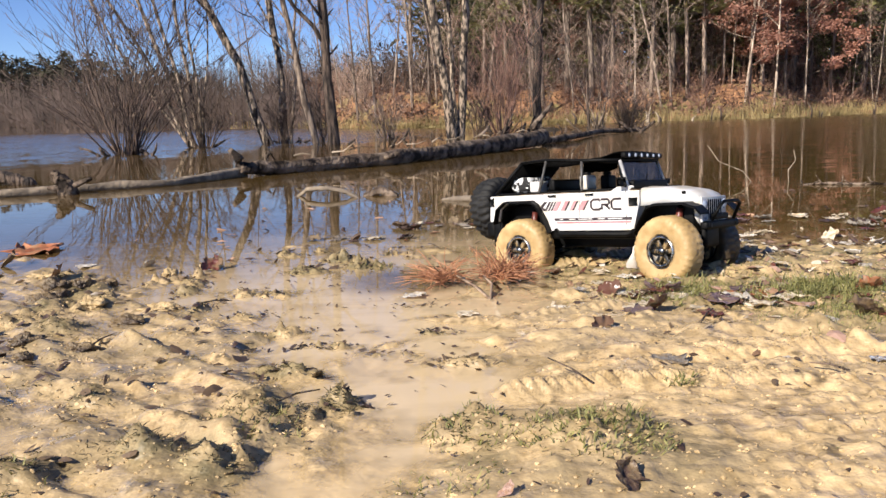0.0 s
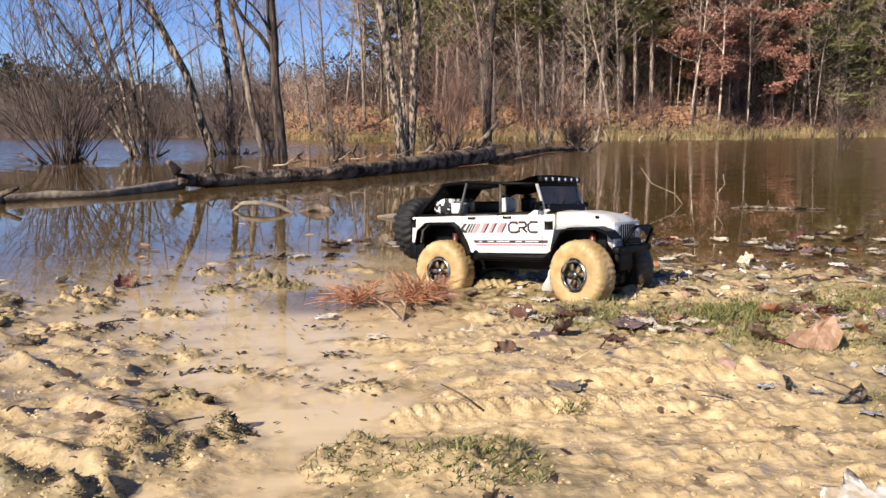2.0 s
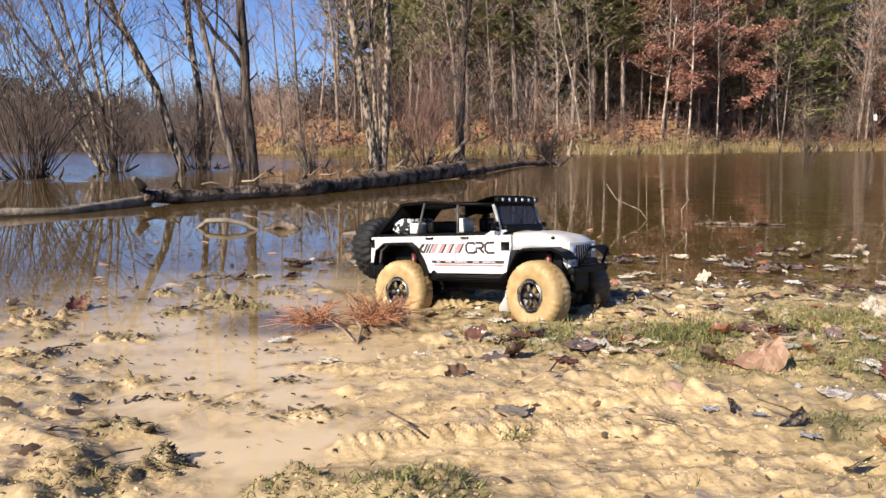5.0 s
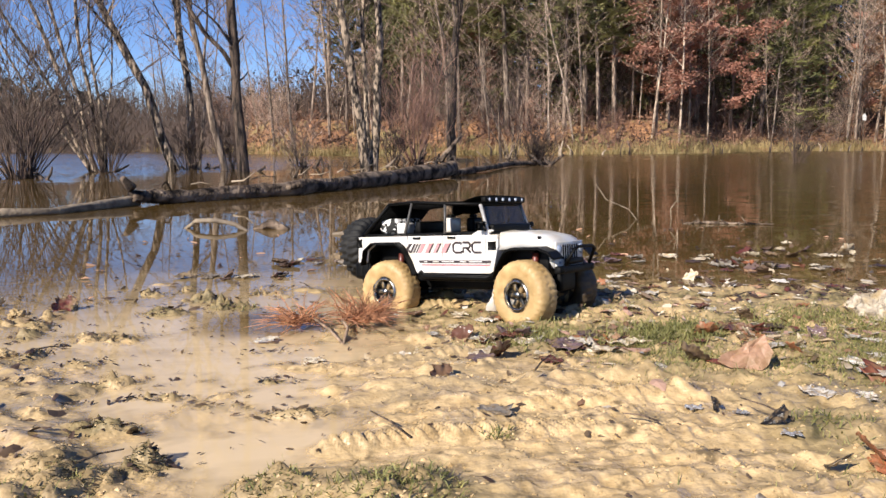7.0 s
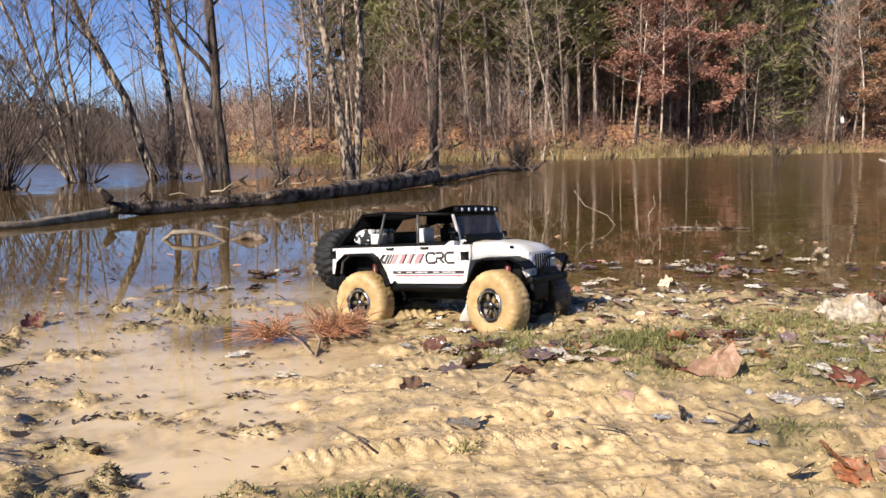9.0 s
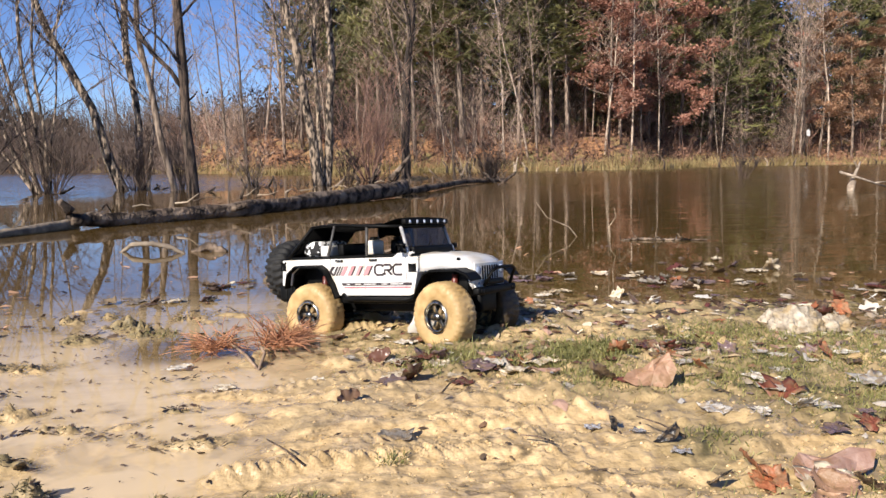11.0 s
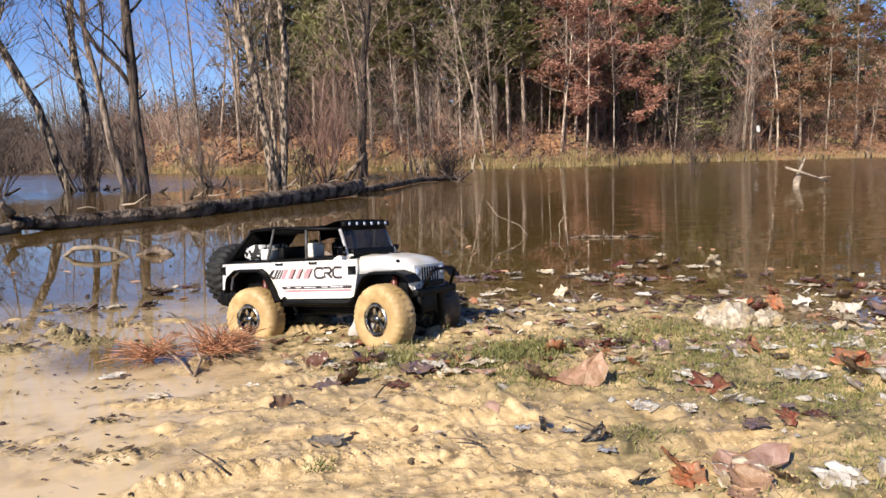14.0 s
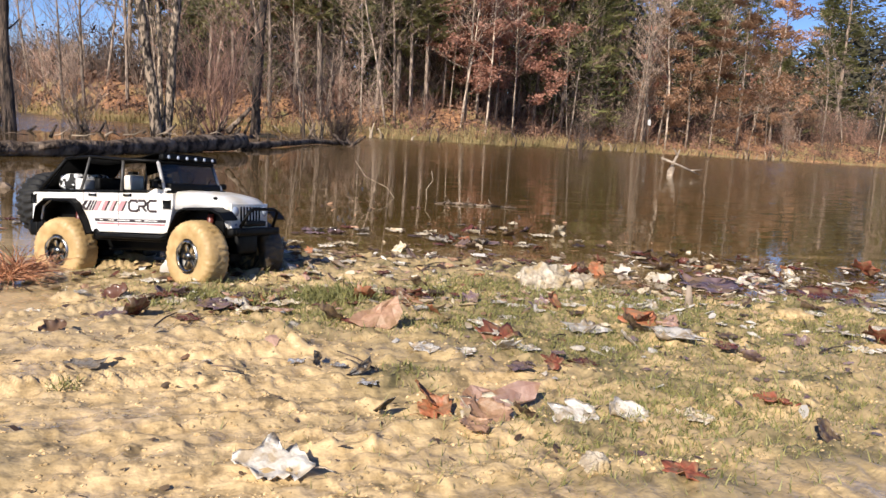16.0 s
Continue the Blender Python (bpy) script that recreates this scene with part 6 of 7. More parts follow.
    # flares, sills, vents, handles, mirrors, tail lamps
    for s in (-1, 1):
        for line in ([(0.066, 0.054), (0.056, 0.079), (0.038, 0.1095), (0.025, 0.1180), (-0.037, 0.1180), (-0.056, 0.1045), (-0.0630, 0.074)], [(0.238, 0.052), (0.247, 0.072), (0.262, 0.0985), (0.276, 0.1050), (0.330, 0.1055), (0.350, 0.098), (0.361, 0.086)]):
            f = Shape()
            front = line[0][0] > 0.2
            wide = 0.095 if front else 0.103
            for x, z in line:
                for y, dz in ((0.056 if front else 0.084, 0.0), (wide - 0.0025, -0.001), (wide, -0.003), (wide, -0.005), (wide - 0.0025, -0.0035), (0.056 if front else 0.084, -0.003)):
                    f.v.append(Vector((x, s * y, z + dz)))
            for i in range(len(line) - 1):
                for k in range(6):
                    f.f.append((i * 6 + k, i * 6 + (k + 1) % 6, (i + 1) * 6 + (k + 1) % 6, (i + 1) * 6 + k))
            f.f.append(tuple(range(6)))
            f.f.append(tuple(range((len(line) - 1) * 6, len(line) * 6)))
            part("fender_flare", f, BLACK, t, "matt black fender flare", False)
        part("sill_bar", pipe([(0.076, s * 0.088, 0.058), (0.088, s * 0.094, 0.050), (0.226, s * 0.094, 0.049), (0.240, s * 0.088, 0.056)], 0.0045), BLACK, t)
        part("side_vent", block(0.2285, 0.2445, s * 0.0855, s * 0.0878, 0.101, 0.116, 0.0008, 1), BLACK, t)
        part("tail_lamp", block(-0.0815, -0.071, s * 0.0800, s * 0.0875, 0.108, 0.124, 0.0015, 1), BLACK, t)
        for u in (0.061, 0.142):
            part("door_handle", block(u, u + 0.015, s * 0.086, s * 0.0895, 0.1235, 0.1265, 0.0008, 1), BLACK, t)
        for u in (0.045, 0.127, 0.222):
            part("door_gap", block(u, u + 0.0008, s * 0.0858, s * 0.0863, 0.066 if u > 0.06 else 0.112, 0.131, 0, 1), DARK_DECAL, t)
        part("door_corner", prism([(0.190, 0.1285), (0.229, 0.1285), (0.223, 0.147)], s * 0.078, s * 0.083, 0), PAINT, t, smooth=False)
        mi = part("mirror", block(0.215, 0.223, s * 0.088, s * 0.102, 0.140, 0.151, 0.003), BLACK, t)
        part("mirror_arm", pipe([(0.222, s * 0.080, 0.136), (0.219, s * 0.094, 0.143)], 0.0022), BLACK, mi)
        # stripes and bars printed on the door
        y0, y1 = s * 0.0862, s * 0.0868
        for u, w, ink in ((0.040, 0.0075, DARK_DECAL), (0.050, 0.0050, DARK_DECAL), (0.0575, 0.0038, DARK_DECAL), (0.0640, 0.0032, DARK_DECAL), (0.0690, 0.0090, PINK), (0.0865, 0.0075, PINK), (0.0945, 0.0034, DARK_DECAL),
                          (0.1050, 0.0065, PINK), (0.1120, 0.0032, DARK_DECAL), (0.1230, 0.0110, PINK), (0.1345, 0.0030, DARK_DECAL)):
            st = prism([(u + 0.009, 0.0955), (u + w + 0.009, 0.0955), (u + w, 0.1030), (u + w + 0.010, 0.1140), (u + 0.010, 0.1140), (u, 0.1030)] if ink is DARK_DECAL and u < 0.05 else [(u, 0.0955), (u + w, 0.0955), (u + w + 0.011, 0.1140), (u + 0.011, 0.1140)], y0, y1, 0)
            part("stripe", st, ink, t, smooth=False)
        for u, loop in ((0.152, [(0.017, 0.0135), (0.016, 0.017), (0.004, 0.017), (0.0, 0.013), (0.0, 0.004), (0.004, 0.0), (0.017, 0.0), (0.018, 0.003)]),
                        (0.1745, [(0.0, 0.0), (0.0, 0.008), (0.011, 0.008), (0.0135, 0.0105), (0.0135, 0.0145), (0.011, 0.017), (-0.001, 0.017)]),
                        (0.1745, [(0.006, 0.008), (0.015, 0.0)]),
                        (0.194, [(0.018, 0.017), (0.004, 0.017), (0.0, 0.013), (0.0, 0.004), (0.004, 0.0), (0.018, 0.0)])):
            part("emblem_stroke", pipe([(u + 1.08 * a, (y0 + y1) / 2, 0.0960 + 1.12 * b) for a, b in loop], 0.0022, 6), DARK_DECAL, t, smooth=False)
        part("stripe", prism([(0.074, 0.0755), (0.071, 0.081), (0.234, 0.081), (0.233, 0.0755)], y0, y1, 0), DARK_DECAL, t, smooth=False)
        for k in range(7):
            u = 0.084 + k * 0.0205
            part("sponsor_bar", block(u, u + 0.008 + 0.006 * (k % 3), s * 0.0869, s * 0.0874, 0.0772, 0.0793, 0), PAINT, t)
        part("stripe", prism([(0.078, 0.0705), (0.077, 0.0735), (0.232, 0.0735), (0.231, 0.0705)], y0, y1, 0), RED_DECAL, t, smooth=False)
    # bumpers
    fb = part("front_bumper", block(0.350, 0.364, -0.072, 0.072, 0.055, 0.069, 0.004), BLACK, t, "black steel front bumper with a hoop")
    part("hoop", pipe([(0.362, -0.050, 0.070), (0.376, -0.044, 0.098), (0.377, -0.030, 0.103), (0.377, 0.030, 0.103), (0.376, 0.044, 0.098), (0.362, 0.050, 0.070)], 0.0032), BLACK, fb)
    part("winch", block(0.350, 0.362, -0.030, 0.030, 0.071, 0.082, 0.004), BLACK, fb)
    for y in (-0.060, 0.060):
        part("fog_lamp", block(0.363, 0.366, y - 0.005, y + 0.005, 0.058, 0.066, 0.002), BLACK, fb)
    part("rear_bumper", block(-0.095, -0.075, -0.082, 0.082, 0.044, 0.074, 0.004), BLACK, t)
    part("mud_skirt", block(-0.080, -0.056, -0.080, 0.080, 0.016, 0.078, 0.005), BLACK, t)
    part("side_skirt", block(0.060, 0.238, -0.080, 0.080, 0.040, 0.058, 0.004), BLACK, t)
    # chassis, axles, shocks, links
    part("chassis", block(-0.080, 0.345, -0.030, 0.030, 0.020, 0.060, 0.006), BLACK, t)
    part("inner_arch", block(-0.052, 0.050, -0.055, 0.055, 0.056, 0.110, 0.004), BLACK, t)
    part("inner_arch", block(0.244, 0.336, -0.060, 0.060, 0.050, 0.106, 0.004), BLACK, t)
    for line in ([(0.060, 0.058), (0.0505, 0.0775), (0.0340, 0.1050), (0.0225, 0.1130), (-0.0345, 0.1130), (-0.0520, 0.1005), (-0.0580, 0.0770)], [(0.240, 0.060), (0.249, 0.075), (0.263, 0.0965), (0.277, 0.1030), (0.330, 0.1035), (0.344, 0.097)]):
        part("arch_liner", prism(line + [(x * 0.97 + 0.03 * line[len(line) // 2][0], z - 0.003) for x, z in line[::-1]], -0.0845, 0.0845, 0), BLACK, t, smooth=False)
    for u, z in ((0.0, HUB_REAR), (0.311, HUB_FRONT)):
        part("axle", pipe([(u, -0.082, z), (u, 0.082, z)], 0.007, 10), BLACK, t)
        part("differential", block(u - 0.017, u + 0.017, -0.012, 0.020, z - 0.017, z + 0.017, 0.006, 3), BLACK, t)
        for s in (-1, 1):
            sh = part("shock", pipe([(u + 0.004, s * 0.062, z + 0.012), (u + 0.016, s * 0.066, 0.100)], 0.0035), BLACK, t)
            part("spring", pipe([(u + 0.009, s * 0.0635, z + 0.036), (u + 0.015, s * 0.0655, 0.094)], 0.0062, 10), RED, sh, "red coil spring")
            part("link", pipe([(u, s * 0.040, z - 0.004), (0.155 + (u - 0.155) * 0.25, s * 0.026, 0.026)], 0.003), BLACK, t)
    part("drive_shaft", pipe([(0.02, 0, HUB_REAR), (0.15, 0, 0.030), (0.30, 0, HUB_FRONT)], 0.004), BLACK, t)
    # the shell stands a little longer and taller on its chassis
    shell = Matrix.Diagonal((1.04, 1.0, 1.0, 1))
    for ob in t.children_recursive:
        if ob.name.split(".")[0] not in ("axle", "differential", "shock", "spring", "link", "drive_shaft", "steering_wheel"):
            ob.data.transform(shell)
    # wheels
    wheel(t, (0, -0.085, HUB_REAR), -1, MUD_TYRE, bright=True, label="muddy wheel with a black rim")
    wheel(t, (0.311, -0.085, HUB_FRONT), -1, MUD_TYRE, bright=True, turn=Matrix.Rotation(radians(-13), 4, "Z"), label="muddy wheel with a bright rim edge")
    wheel(t, (0, 0.085, HUB_REAR), 1, SHADED_TYRE)
    wheel(t, (0.311, 0.085, HUB_FRONT), 1, SHADED_TYRE, turn=Matrix.Rotation(radians(-13), 4, "Z"))
    wheel(t, (-0.130, 0.0, 0.102), -1, RUBBER, "spare_wheel", Matrix.Rotation(radians(-6), 4, "Y") @ Matrix.Rotation(radians(-96), 4, "Z"), label="clean black spare wheel on the tailgate", lug=0.0030, size=1.09, broad=1.12)
    part("spare_mount", block(-0.112, -0.077, -0.014, 0.022, 0.092, 0.124, 0.003), BLACK, t)
    return t


model_truck(Matrix.Translation(TRUCK_AT) @ TRUCK_TURN @ Matrix.Scale(TRUCK_SIZE, 4))


# ---- stones and clods ----
def lump(name, label, x, y, z, size, material, seed, category="stone", fineness=5, rugged=1.0):
    """A rough stone: an icosphere pushed in and out by noise."""
    bm = bmesh.new()
    bmesh.ops.create_icosphere(bm, subdivisions=fineness, radius=1.0)
    for v in bm.verts:
        p = v.co * 1.4 + Vector((seed * 3.1, seed * 1.7, 0))
        c = noise.voronoi(p * 1.3)[0]
        k = 0.92 + rugged * (0.14 * (c[1] - c[0]) + 0.32 * noise.noise(p) + 0.18 * noise.noise(p * 2.7) + 0.08 * noise.noise(p * 7))
        v.co = Vector((v.co.x * size[0], v.co.y * size[1], v.co.z * size[2])) * k
    ob = new(name, to_mesh(name, bm, material, True))
    ob.matrix_basis = pose(x, y, z)
    return tagged(ob, label, category)


lump("stone", "pale rough stone beside the truck's wheel", 1.116, 1.366, 0.006, (0.058, 0.042, 0.046), STONE, 2, "stone", 5, 1.0)
lump("stone", "small pale stone by a larger one", 1.192, 1.362, 0.006, (0.046, 0.030, 0.026), STONE, 3, "stone", 5, 1.2)
lump("stone", "pale stone behind a wheel", 1.115, 1.43, 0.010, (0.040, 0.030, 0.030), STONE, 4)


# ---- fallen leaves ----
def leaf_mat(name, c1, c2, c3, rough=0.5):
    c3 = tuple(0.55 * a + 0.45 * b for a, b in zip(c3, (0.36, 0.25, 0.13)))
    return mat(name, c1, c2, 7, rough, bump=0.35, bump_dist=0.006, bump_scale=10, c3=c3, scale3=4.0, vary=0.2, translucent=0.12)


RED = leaf_mat("leaf_red", (0.21, 0.06, 0.035), (0.35, 0.11, 0.06), (0.16, 0.05, 0.03), 0.6)
MAROON = leaf_mat("leaf_maroon", (0.09, 0.03, 0.025), (0.18, 0.06, 0.045), (0.05, 0.025, 0.025), 0.25)
ORANGE = leaf_mat("leaf_orange", (0.28, 0.095, 0.042), (0.46, 0.175, 0.080), (0.20, 0.06, 0.03))
TAN = leaf_mat("leaf_tan", (0.36, 0.205, 0.125), (0.48, 0.295, 0.19), (0.28, 0.14, 0.08))
PINK = leaf_mat("leaf_pink", (0.34, 0.20, 0.15), (0.50, 0.345, 0.28), (0.30, 0.13, 0.08))
CREAM = leaf_mat("leaf_cream", (0.56, 0.47, 0.33), (0.74, 0.66, 0.52), (0.44, 0.34, 0.22))
WHITE = leaf_mat("leaf_bleached", (0.60, 0.545, 0.46), (0.80, 0.755, 0.67), (0.52, 0.44, 0.33))
GREY = leaf_mat("leaf_grey", (0.46, 0.425, 0.375), (0.68, 0.64, 0.575), (0.34, 0.29, 0.23))
SLATE = leaf_mat("leaf_slate", (0.24, 0.21, 0.17), (0.36, 0.32, 0.27), (0.18, 0.15, 0.11), 0.15)
BLUE = leaf_mat("leaf_wet_grey", (0.30, 0.31, 0.33), (0.48, 0.49, 0.52), (0.16, 0.15, 0.15), 0.15)
PURPLE = leaf_mat("leaf_purple", (0.13, 0.085, 0.095), (0.24, 0.17, 0.18), (0.08, 0.05, 0.06), 0.2)
DARK = leaf_mat("leaf_dark", (0.045, 0.028, 0.02), (0.11, 0.07, 0.05), (0.03, 0.02, 0.018), 0.4)
BLACK_LEAF = leaf_mat("leaf_black", (0.010, 0.009, 0.009), (0.03, 0.026, 0.024), (0.015, 0.012, 0.011), 0.35)


def leaf_shape(seed, lobes, curl, fold):
    """A lobed blade one unit long with a stalk, bowed and folded, with its own thickness."""
    rng = random.Random(seed)
    rows, half = 14, 5
    s = Shape()
    top = {}
    wide = rng.uniform(0.32, 0.48)
    ph = rng.uniform(0, 6)
    for i in range(rows + 1):
        t = i / rows
        w = wide * math.sin(math.pi * min(1, t * 0.96 + 0.03)) ** 0.7 * (1 + lobes * math.sin(t * 15 + ph)) + 0.012
        for j in range(-half, half + 1):
            q = j / half
            ww = w * (1 + 0.26 * rng.uniform(-1, 1) * (abs(q) > 0.9))
            x, y = t - 0.5 + 0.05 * abs(q) * lobes * math.sin(t * 15 + ph + 1), q * ww
            z = curl * (x * x * 1.6) + fold * abs(q) ** 1.5 * (0.5 + 0.5 * math.sin(t * 3 + ph)) + 0.09 * noise.noise(Vector((x * 4, y * 5, seed))) + 0.045 * noise.noise(Vector((x * 11, y * 12, seed + 3)))
            top[i, j] = len(s.v)
            s.v.append(Vector((x, y, z)))
    n = len(s.v)
    s.v.extend([v - Vector((0, 0, 0.006)) for v in s.v[:n]])
    for i in range(rows):
        for j in range(-half, half):
            a, b, c, d = top[i, j], top[i + 1, j], top[i + 1, j + 1], top[i, j + 1]
            s.f.append((a, b, c, d))
            s.f.append((d + n, c + n, b + n, a + n))
    rim = [top[i, -half] for i in range(rows + 1)] + [top[rows, j] for j in range(-half + 1, half + 1)] + [top[i, half] for i in range(rows - 1, -1, -1)] + [top[0, j] for j in range(half - 1, -half, -1)]
    for a, b in zip(rim, rim[1:] + rim[:1]):
        s.f.append((b, a, a + n, b + n))
    s.tube([Vector((-0.48, 0, -0.004)), Vector((-0.62, 0.03, 0.02)), Vector((-0.72, 0.07, 0.0))], [0.014, 0.011, 0.009], 5)
    return s


LEAF_SHAPES = [leaf_shape(k, (0.30, 0.24, 0.10, 0.32, 0.22, 0.28, 0.20, 0.30, 0.05)[k], (0.10, 0.05, 0.24, -0.06, 0.18, 0.03, 0.28, 0.15, 0.22)[k], (0.08, 0.07, 0.18, 0.08, 0.22, 0.06, 0.14, 0.18, 0.20)[k]) for k in range(9)]


def torn_leaf(seed):
    """A flat-topped wedge of dry leaf, stiff and creased, one unit long."""
    rng = random.Random(seed)
    rim = [(-0.52, -0.22), (-0.44, -0.08), (-0.30, 0.03), (-0.12, 0.10), (0.04, 0.26), (0.20, 0.34), (0.33, 0.44), (0.37, 0.28), (0.46, 0.10), (0.38, -0.14), (0.26, -0.27), (0.0, -0.24), (-0.28, -0.29)]
    s = Shape()
    for dz in (0.0, -0.02):
        b = len(s.v)
        for ring, k in ((1.0, 0), (0.6, 1)):
            for i, (x, y) in enumerate(rim):
                s.v.append(Vector((x * ring + 0.05 * (1 - ring), y * ring, (0.10 * abs(x) if ring == 1 else 0.0) + 0.12 * noise.noise(Vector((x * 5, y * 5, seed + ring))) + dz)))
        s.v.append(Vector((0.05, 0.02, 0.035 + dz)))
        n = len(rim)
        for i in range(n):
            j = (i + 1) % n
            f = [(b + i, b + j, b + n + j, b + n + i), (b + n + i, b + n + j, b + 2 * n)]
            s.f.extend(f if dz < 0 else [g[::-1] for g in f])
    m = 2 * len(rim) + 1
    for i in range(len(rim)):
        j = (i + 1) % len(rim)
        s.f.append((i, j, j + m, i + m))
    return s




def palmate_leaf(seed):
    """A five-pointed leaf with a stalk, one unit across, its points curling up."""
    s = Shape()
    half = [(-90, 0.05), (-52, 0.17), (-28, 0.27), (-15, 0.42), (-2, 0.36), (10, 0.30), (26, 0.40), (40, 0.52), (52, 0.43), (64, 0.34), (77, 0.42)]
    rim = half + [(90, 0.58)] + [(180 - a, r) for a, r in half[:0:-1]]
    n = len(rim)
    for dz in (0.0, -0.012):
        b = len(s.v)
        for ring in (1.0, 0.6, 0.3):
            for a, r in rim:
                q = r * ring
                x, y = math.cos(radians(a)) * q, math.sin(radians(a)) * q
                s.v.append(Vector((x, y, 0.22 * q * q + 0.22 * noise.noise(Vector((x * 5, y * 5, seed))) + dz)))
        s.v.append(Vector((0, 0, dz)))
        for i in range(n):
            j = (i + 1) % n
            f = [(b + i, b + j, b + n + j, b + n + i), (b + n + i, b + n + j, b + 2 * n + j, b + 2 * n + i), (b + 2 * n + i, b + 2 * n + j, b + 3 * n)]
            s.f.extend(f if dz == 0 else [g[::-1] for g in f])
    m = 3 * n + 1
    for i in range(n):
        j = (i + 1) % n
        s.f.append((j, i, i + m, j + m))
    s.tube([Vector((0, -0.04, 0.0)), Vector((0.02, -0.26, 0.03)), Vector((0.06, -0.42, 0.01))], [0.013, 0.010, 0.008], 5)
    return s


LEAF_SHAPES[8] = torn_leaf(3)
LEAF_SHAPES.append(torn_leaf(8))
LEAF_SHAPES.append(palmate_leaf(5))
leaf_meshes = {}
leaf_count = [0]


drift = {}


def drift_leaf(x, y, size, material, turn, lift):
    """A leaf too far down the heap to be told apart: its shape joins the others of its colour."""
    if material.name not in drift:
        drift[material.name] = (Shape(), material)
    s = drift[material.name][0]
    src = LEAF_SHAPES[(len(s.f) * 7 + turn) % 8]
    m = pose(x, y, max(ground_z(x, y), 0) + 0.003, *((30, -20) if lift else (0, 0)), turn) @ Matrix.Scale(size, 4)
    b = len(s.v)
    s.v.extend(m @ v for v in src.v)
    s.f.extend(tuple(i + b for i in f) for f in src.f)


def leaf(x, y, size, material, turn, lift, label):
    leaf_count[0] += 1
    k = (leaf_count[0] * 5) % 8
    if lift == "":
        k = (1, 3, 5, 0)[leaf_count[0] % 4]
    if lift == "big":
        k = 8
    if material is BLACK_LEAF or material is PINK:
        k = 9
    if material is RED:
        k = 10
    key = (k, material.name)
    if key not in leaf_meshes:
        leaf_meshes[key] = LEAF_SHAPES[k].mesh("fallen_leaf", material, k not in (8, 9))
    ob = new("fallen_leaf", leaf_meshes[key])
    z = max(ground_z(x, y), 0.0)
    tx = ty = 0
    up = 0.004
    if lift == "up":
        tx, ty, up = 38, -24, size * 0.22
    elif lift == "big":
        turn, tx, ty, up = -14, 52, 6, size * 0.22
    elif lift == "tall":
        turn, tx, ty, up = 20, 25, -78, size * 0.45
    if lift == "flop":
        ob.matrix_basis = pose(x, y, z + size * 0.07, 14, 0, 0) @ pose(0, 0, 0, 0, 0, turn) @ Matrix.Scale(size, 4)
    else:
        ob.matrix_basis = pose(x, y, z + up, tx, ty, turn) @ Matrix.Scale(size, 4)
    return tagged(ob, label, "leaf", "fallen leaves by the water")


leaf(0.845, 0.975, 0.088, RED, 20, "flop", "red-brown wet leaf lying flat on the mud")
leaf(0.846, 1.049, 0.057, WHITE, 155, "", "bleached pale leaf on the mud")
leaf(0.993, 0.990, 0.067, GREY, 52, "", "pale grey leaf on short grass")
leaf(0.934, 1.199, 0.037, GREY, 202, "", "grey flat leaf in short grass")
leaf(0.960, 1.175, 0.043, GREY, 245, "", "bleached pale leaf in short grass")
leaf(1.011, 1.133, 0.041, ORANGE, 79, "up", "small orange leaf standing on edge")
leaf(0.854, 0.814, 0.046, RED, 46, "flop", "small red leaf on wet mud")
leaf(0.796, 0.810, 0.039, PURPLE, 34, "", "wet purplish leaf pressed in mud")
leaf(1.130, 1.035, 0.085, ORANGE, 100, "flop", "large orange-brown crumpled leaf")
leaf(1.175, 1.015, 0.070, PINK, 200, "", "pinkish crumpled leaf beside an orange one")
leaf(1.122, 0.934, 0.085, GREY, 205, "", "dark-edged grey leaf under a pink one")
leaf(1.287, 1.261, 0.034, CREAM, 281, "up", "cream curled leaf by the water")
leaf(1.312, 1.250, 0.031, CREAM, 148, "up", "cream curled leaf by the water")
leaf(1.331, 1.533, 0.044, ORANGE, 30, "up", "orange curled leaf at the water's edge")
leaf(1.080, 0.660, 0.064, RED, 113, "", "slender red leaf on tan mud")
leaf(0.812, 0.669, 0.040, GREY, 266, "", "pale wet leaf on the mud")
leaf(0.788, 0.648, 0.062, WHITE, 204, "flop", "bleached white leaf on the mud")
leaf(0.850, 0.640, 0.048, WHITE, 184, "flop", "bleached white leaf on the mud")
leaf(0.932, 0.628, 0.043, CREAM, 141, "", "cream leaf on tan mud")
leaf(0.829, 0.492, 0.063, RED, 88, "", "dark red-brown leaf in short grass")
leaf(1.039, 0.546, 0.042, DARK, 54, "up", "dark curled leaf standing in mud")
leaf(1.478, 0.867, 0.065, RED, 134, "up", "dark red curled leaf by a puddle")
leaf(1.536, 1.370, 0.151, PURPLE, 109, "", "wet purplish leaf in shallow water")
leaf(1.736, 1.256, 0.141, MAROON, 13, "", "dark red leaf in a shallow pool")
leaf(1.750, 1.177, 0.111, PURPLE, 328, "", "dark wet leaf in a shallow pool")
leaf(2.124, 1.487, 0.087, RED, 133, "up", "red-brown leaf sticking out of the water")
leaf(1.834, 1.435, 0.037, WHITE, 139, "up", "small white leaf standing in water")
leaf(1.827, 1.493, 0.038, WHITE, 99, "up", "small white leaf standing in water")
leaf(0.666, 1.047, 0.082, TAN, 84, "big", "large pinkish-tan leaf propped on the mud")
leaf(0.601, 1.073, 0.049, DARK, 158, "up", "dark brown leaf beside a large tan one")
leaf(0.539, 1.065, 0.028, DARK, 148, "", "small shiny dark leaf on mud")
leaf(0.588, 0.824, 0.036, BLACK_LEAF, 321, "up", "black curled rotten leaf standing on edge")
leaf(0.591, 0.794, 0.027, BLUE, 190, "", "pale wet leaf under a black one")
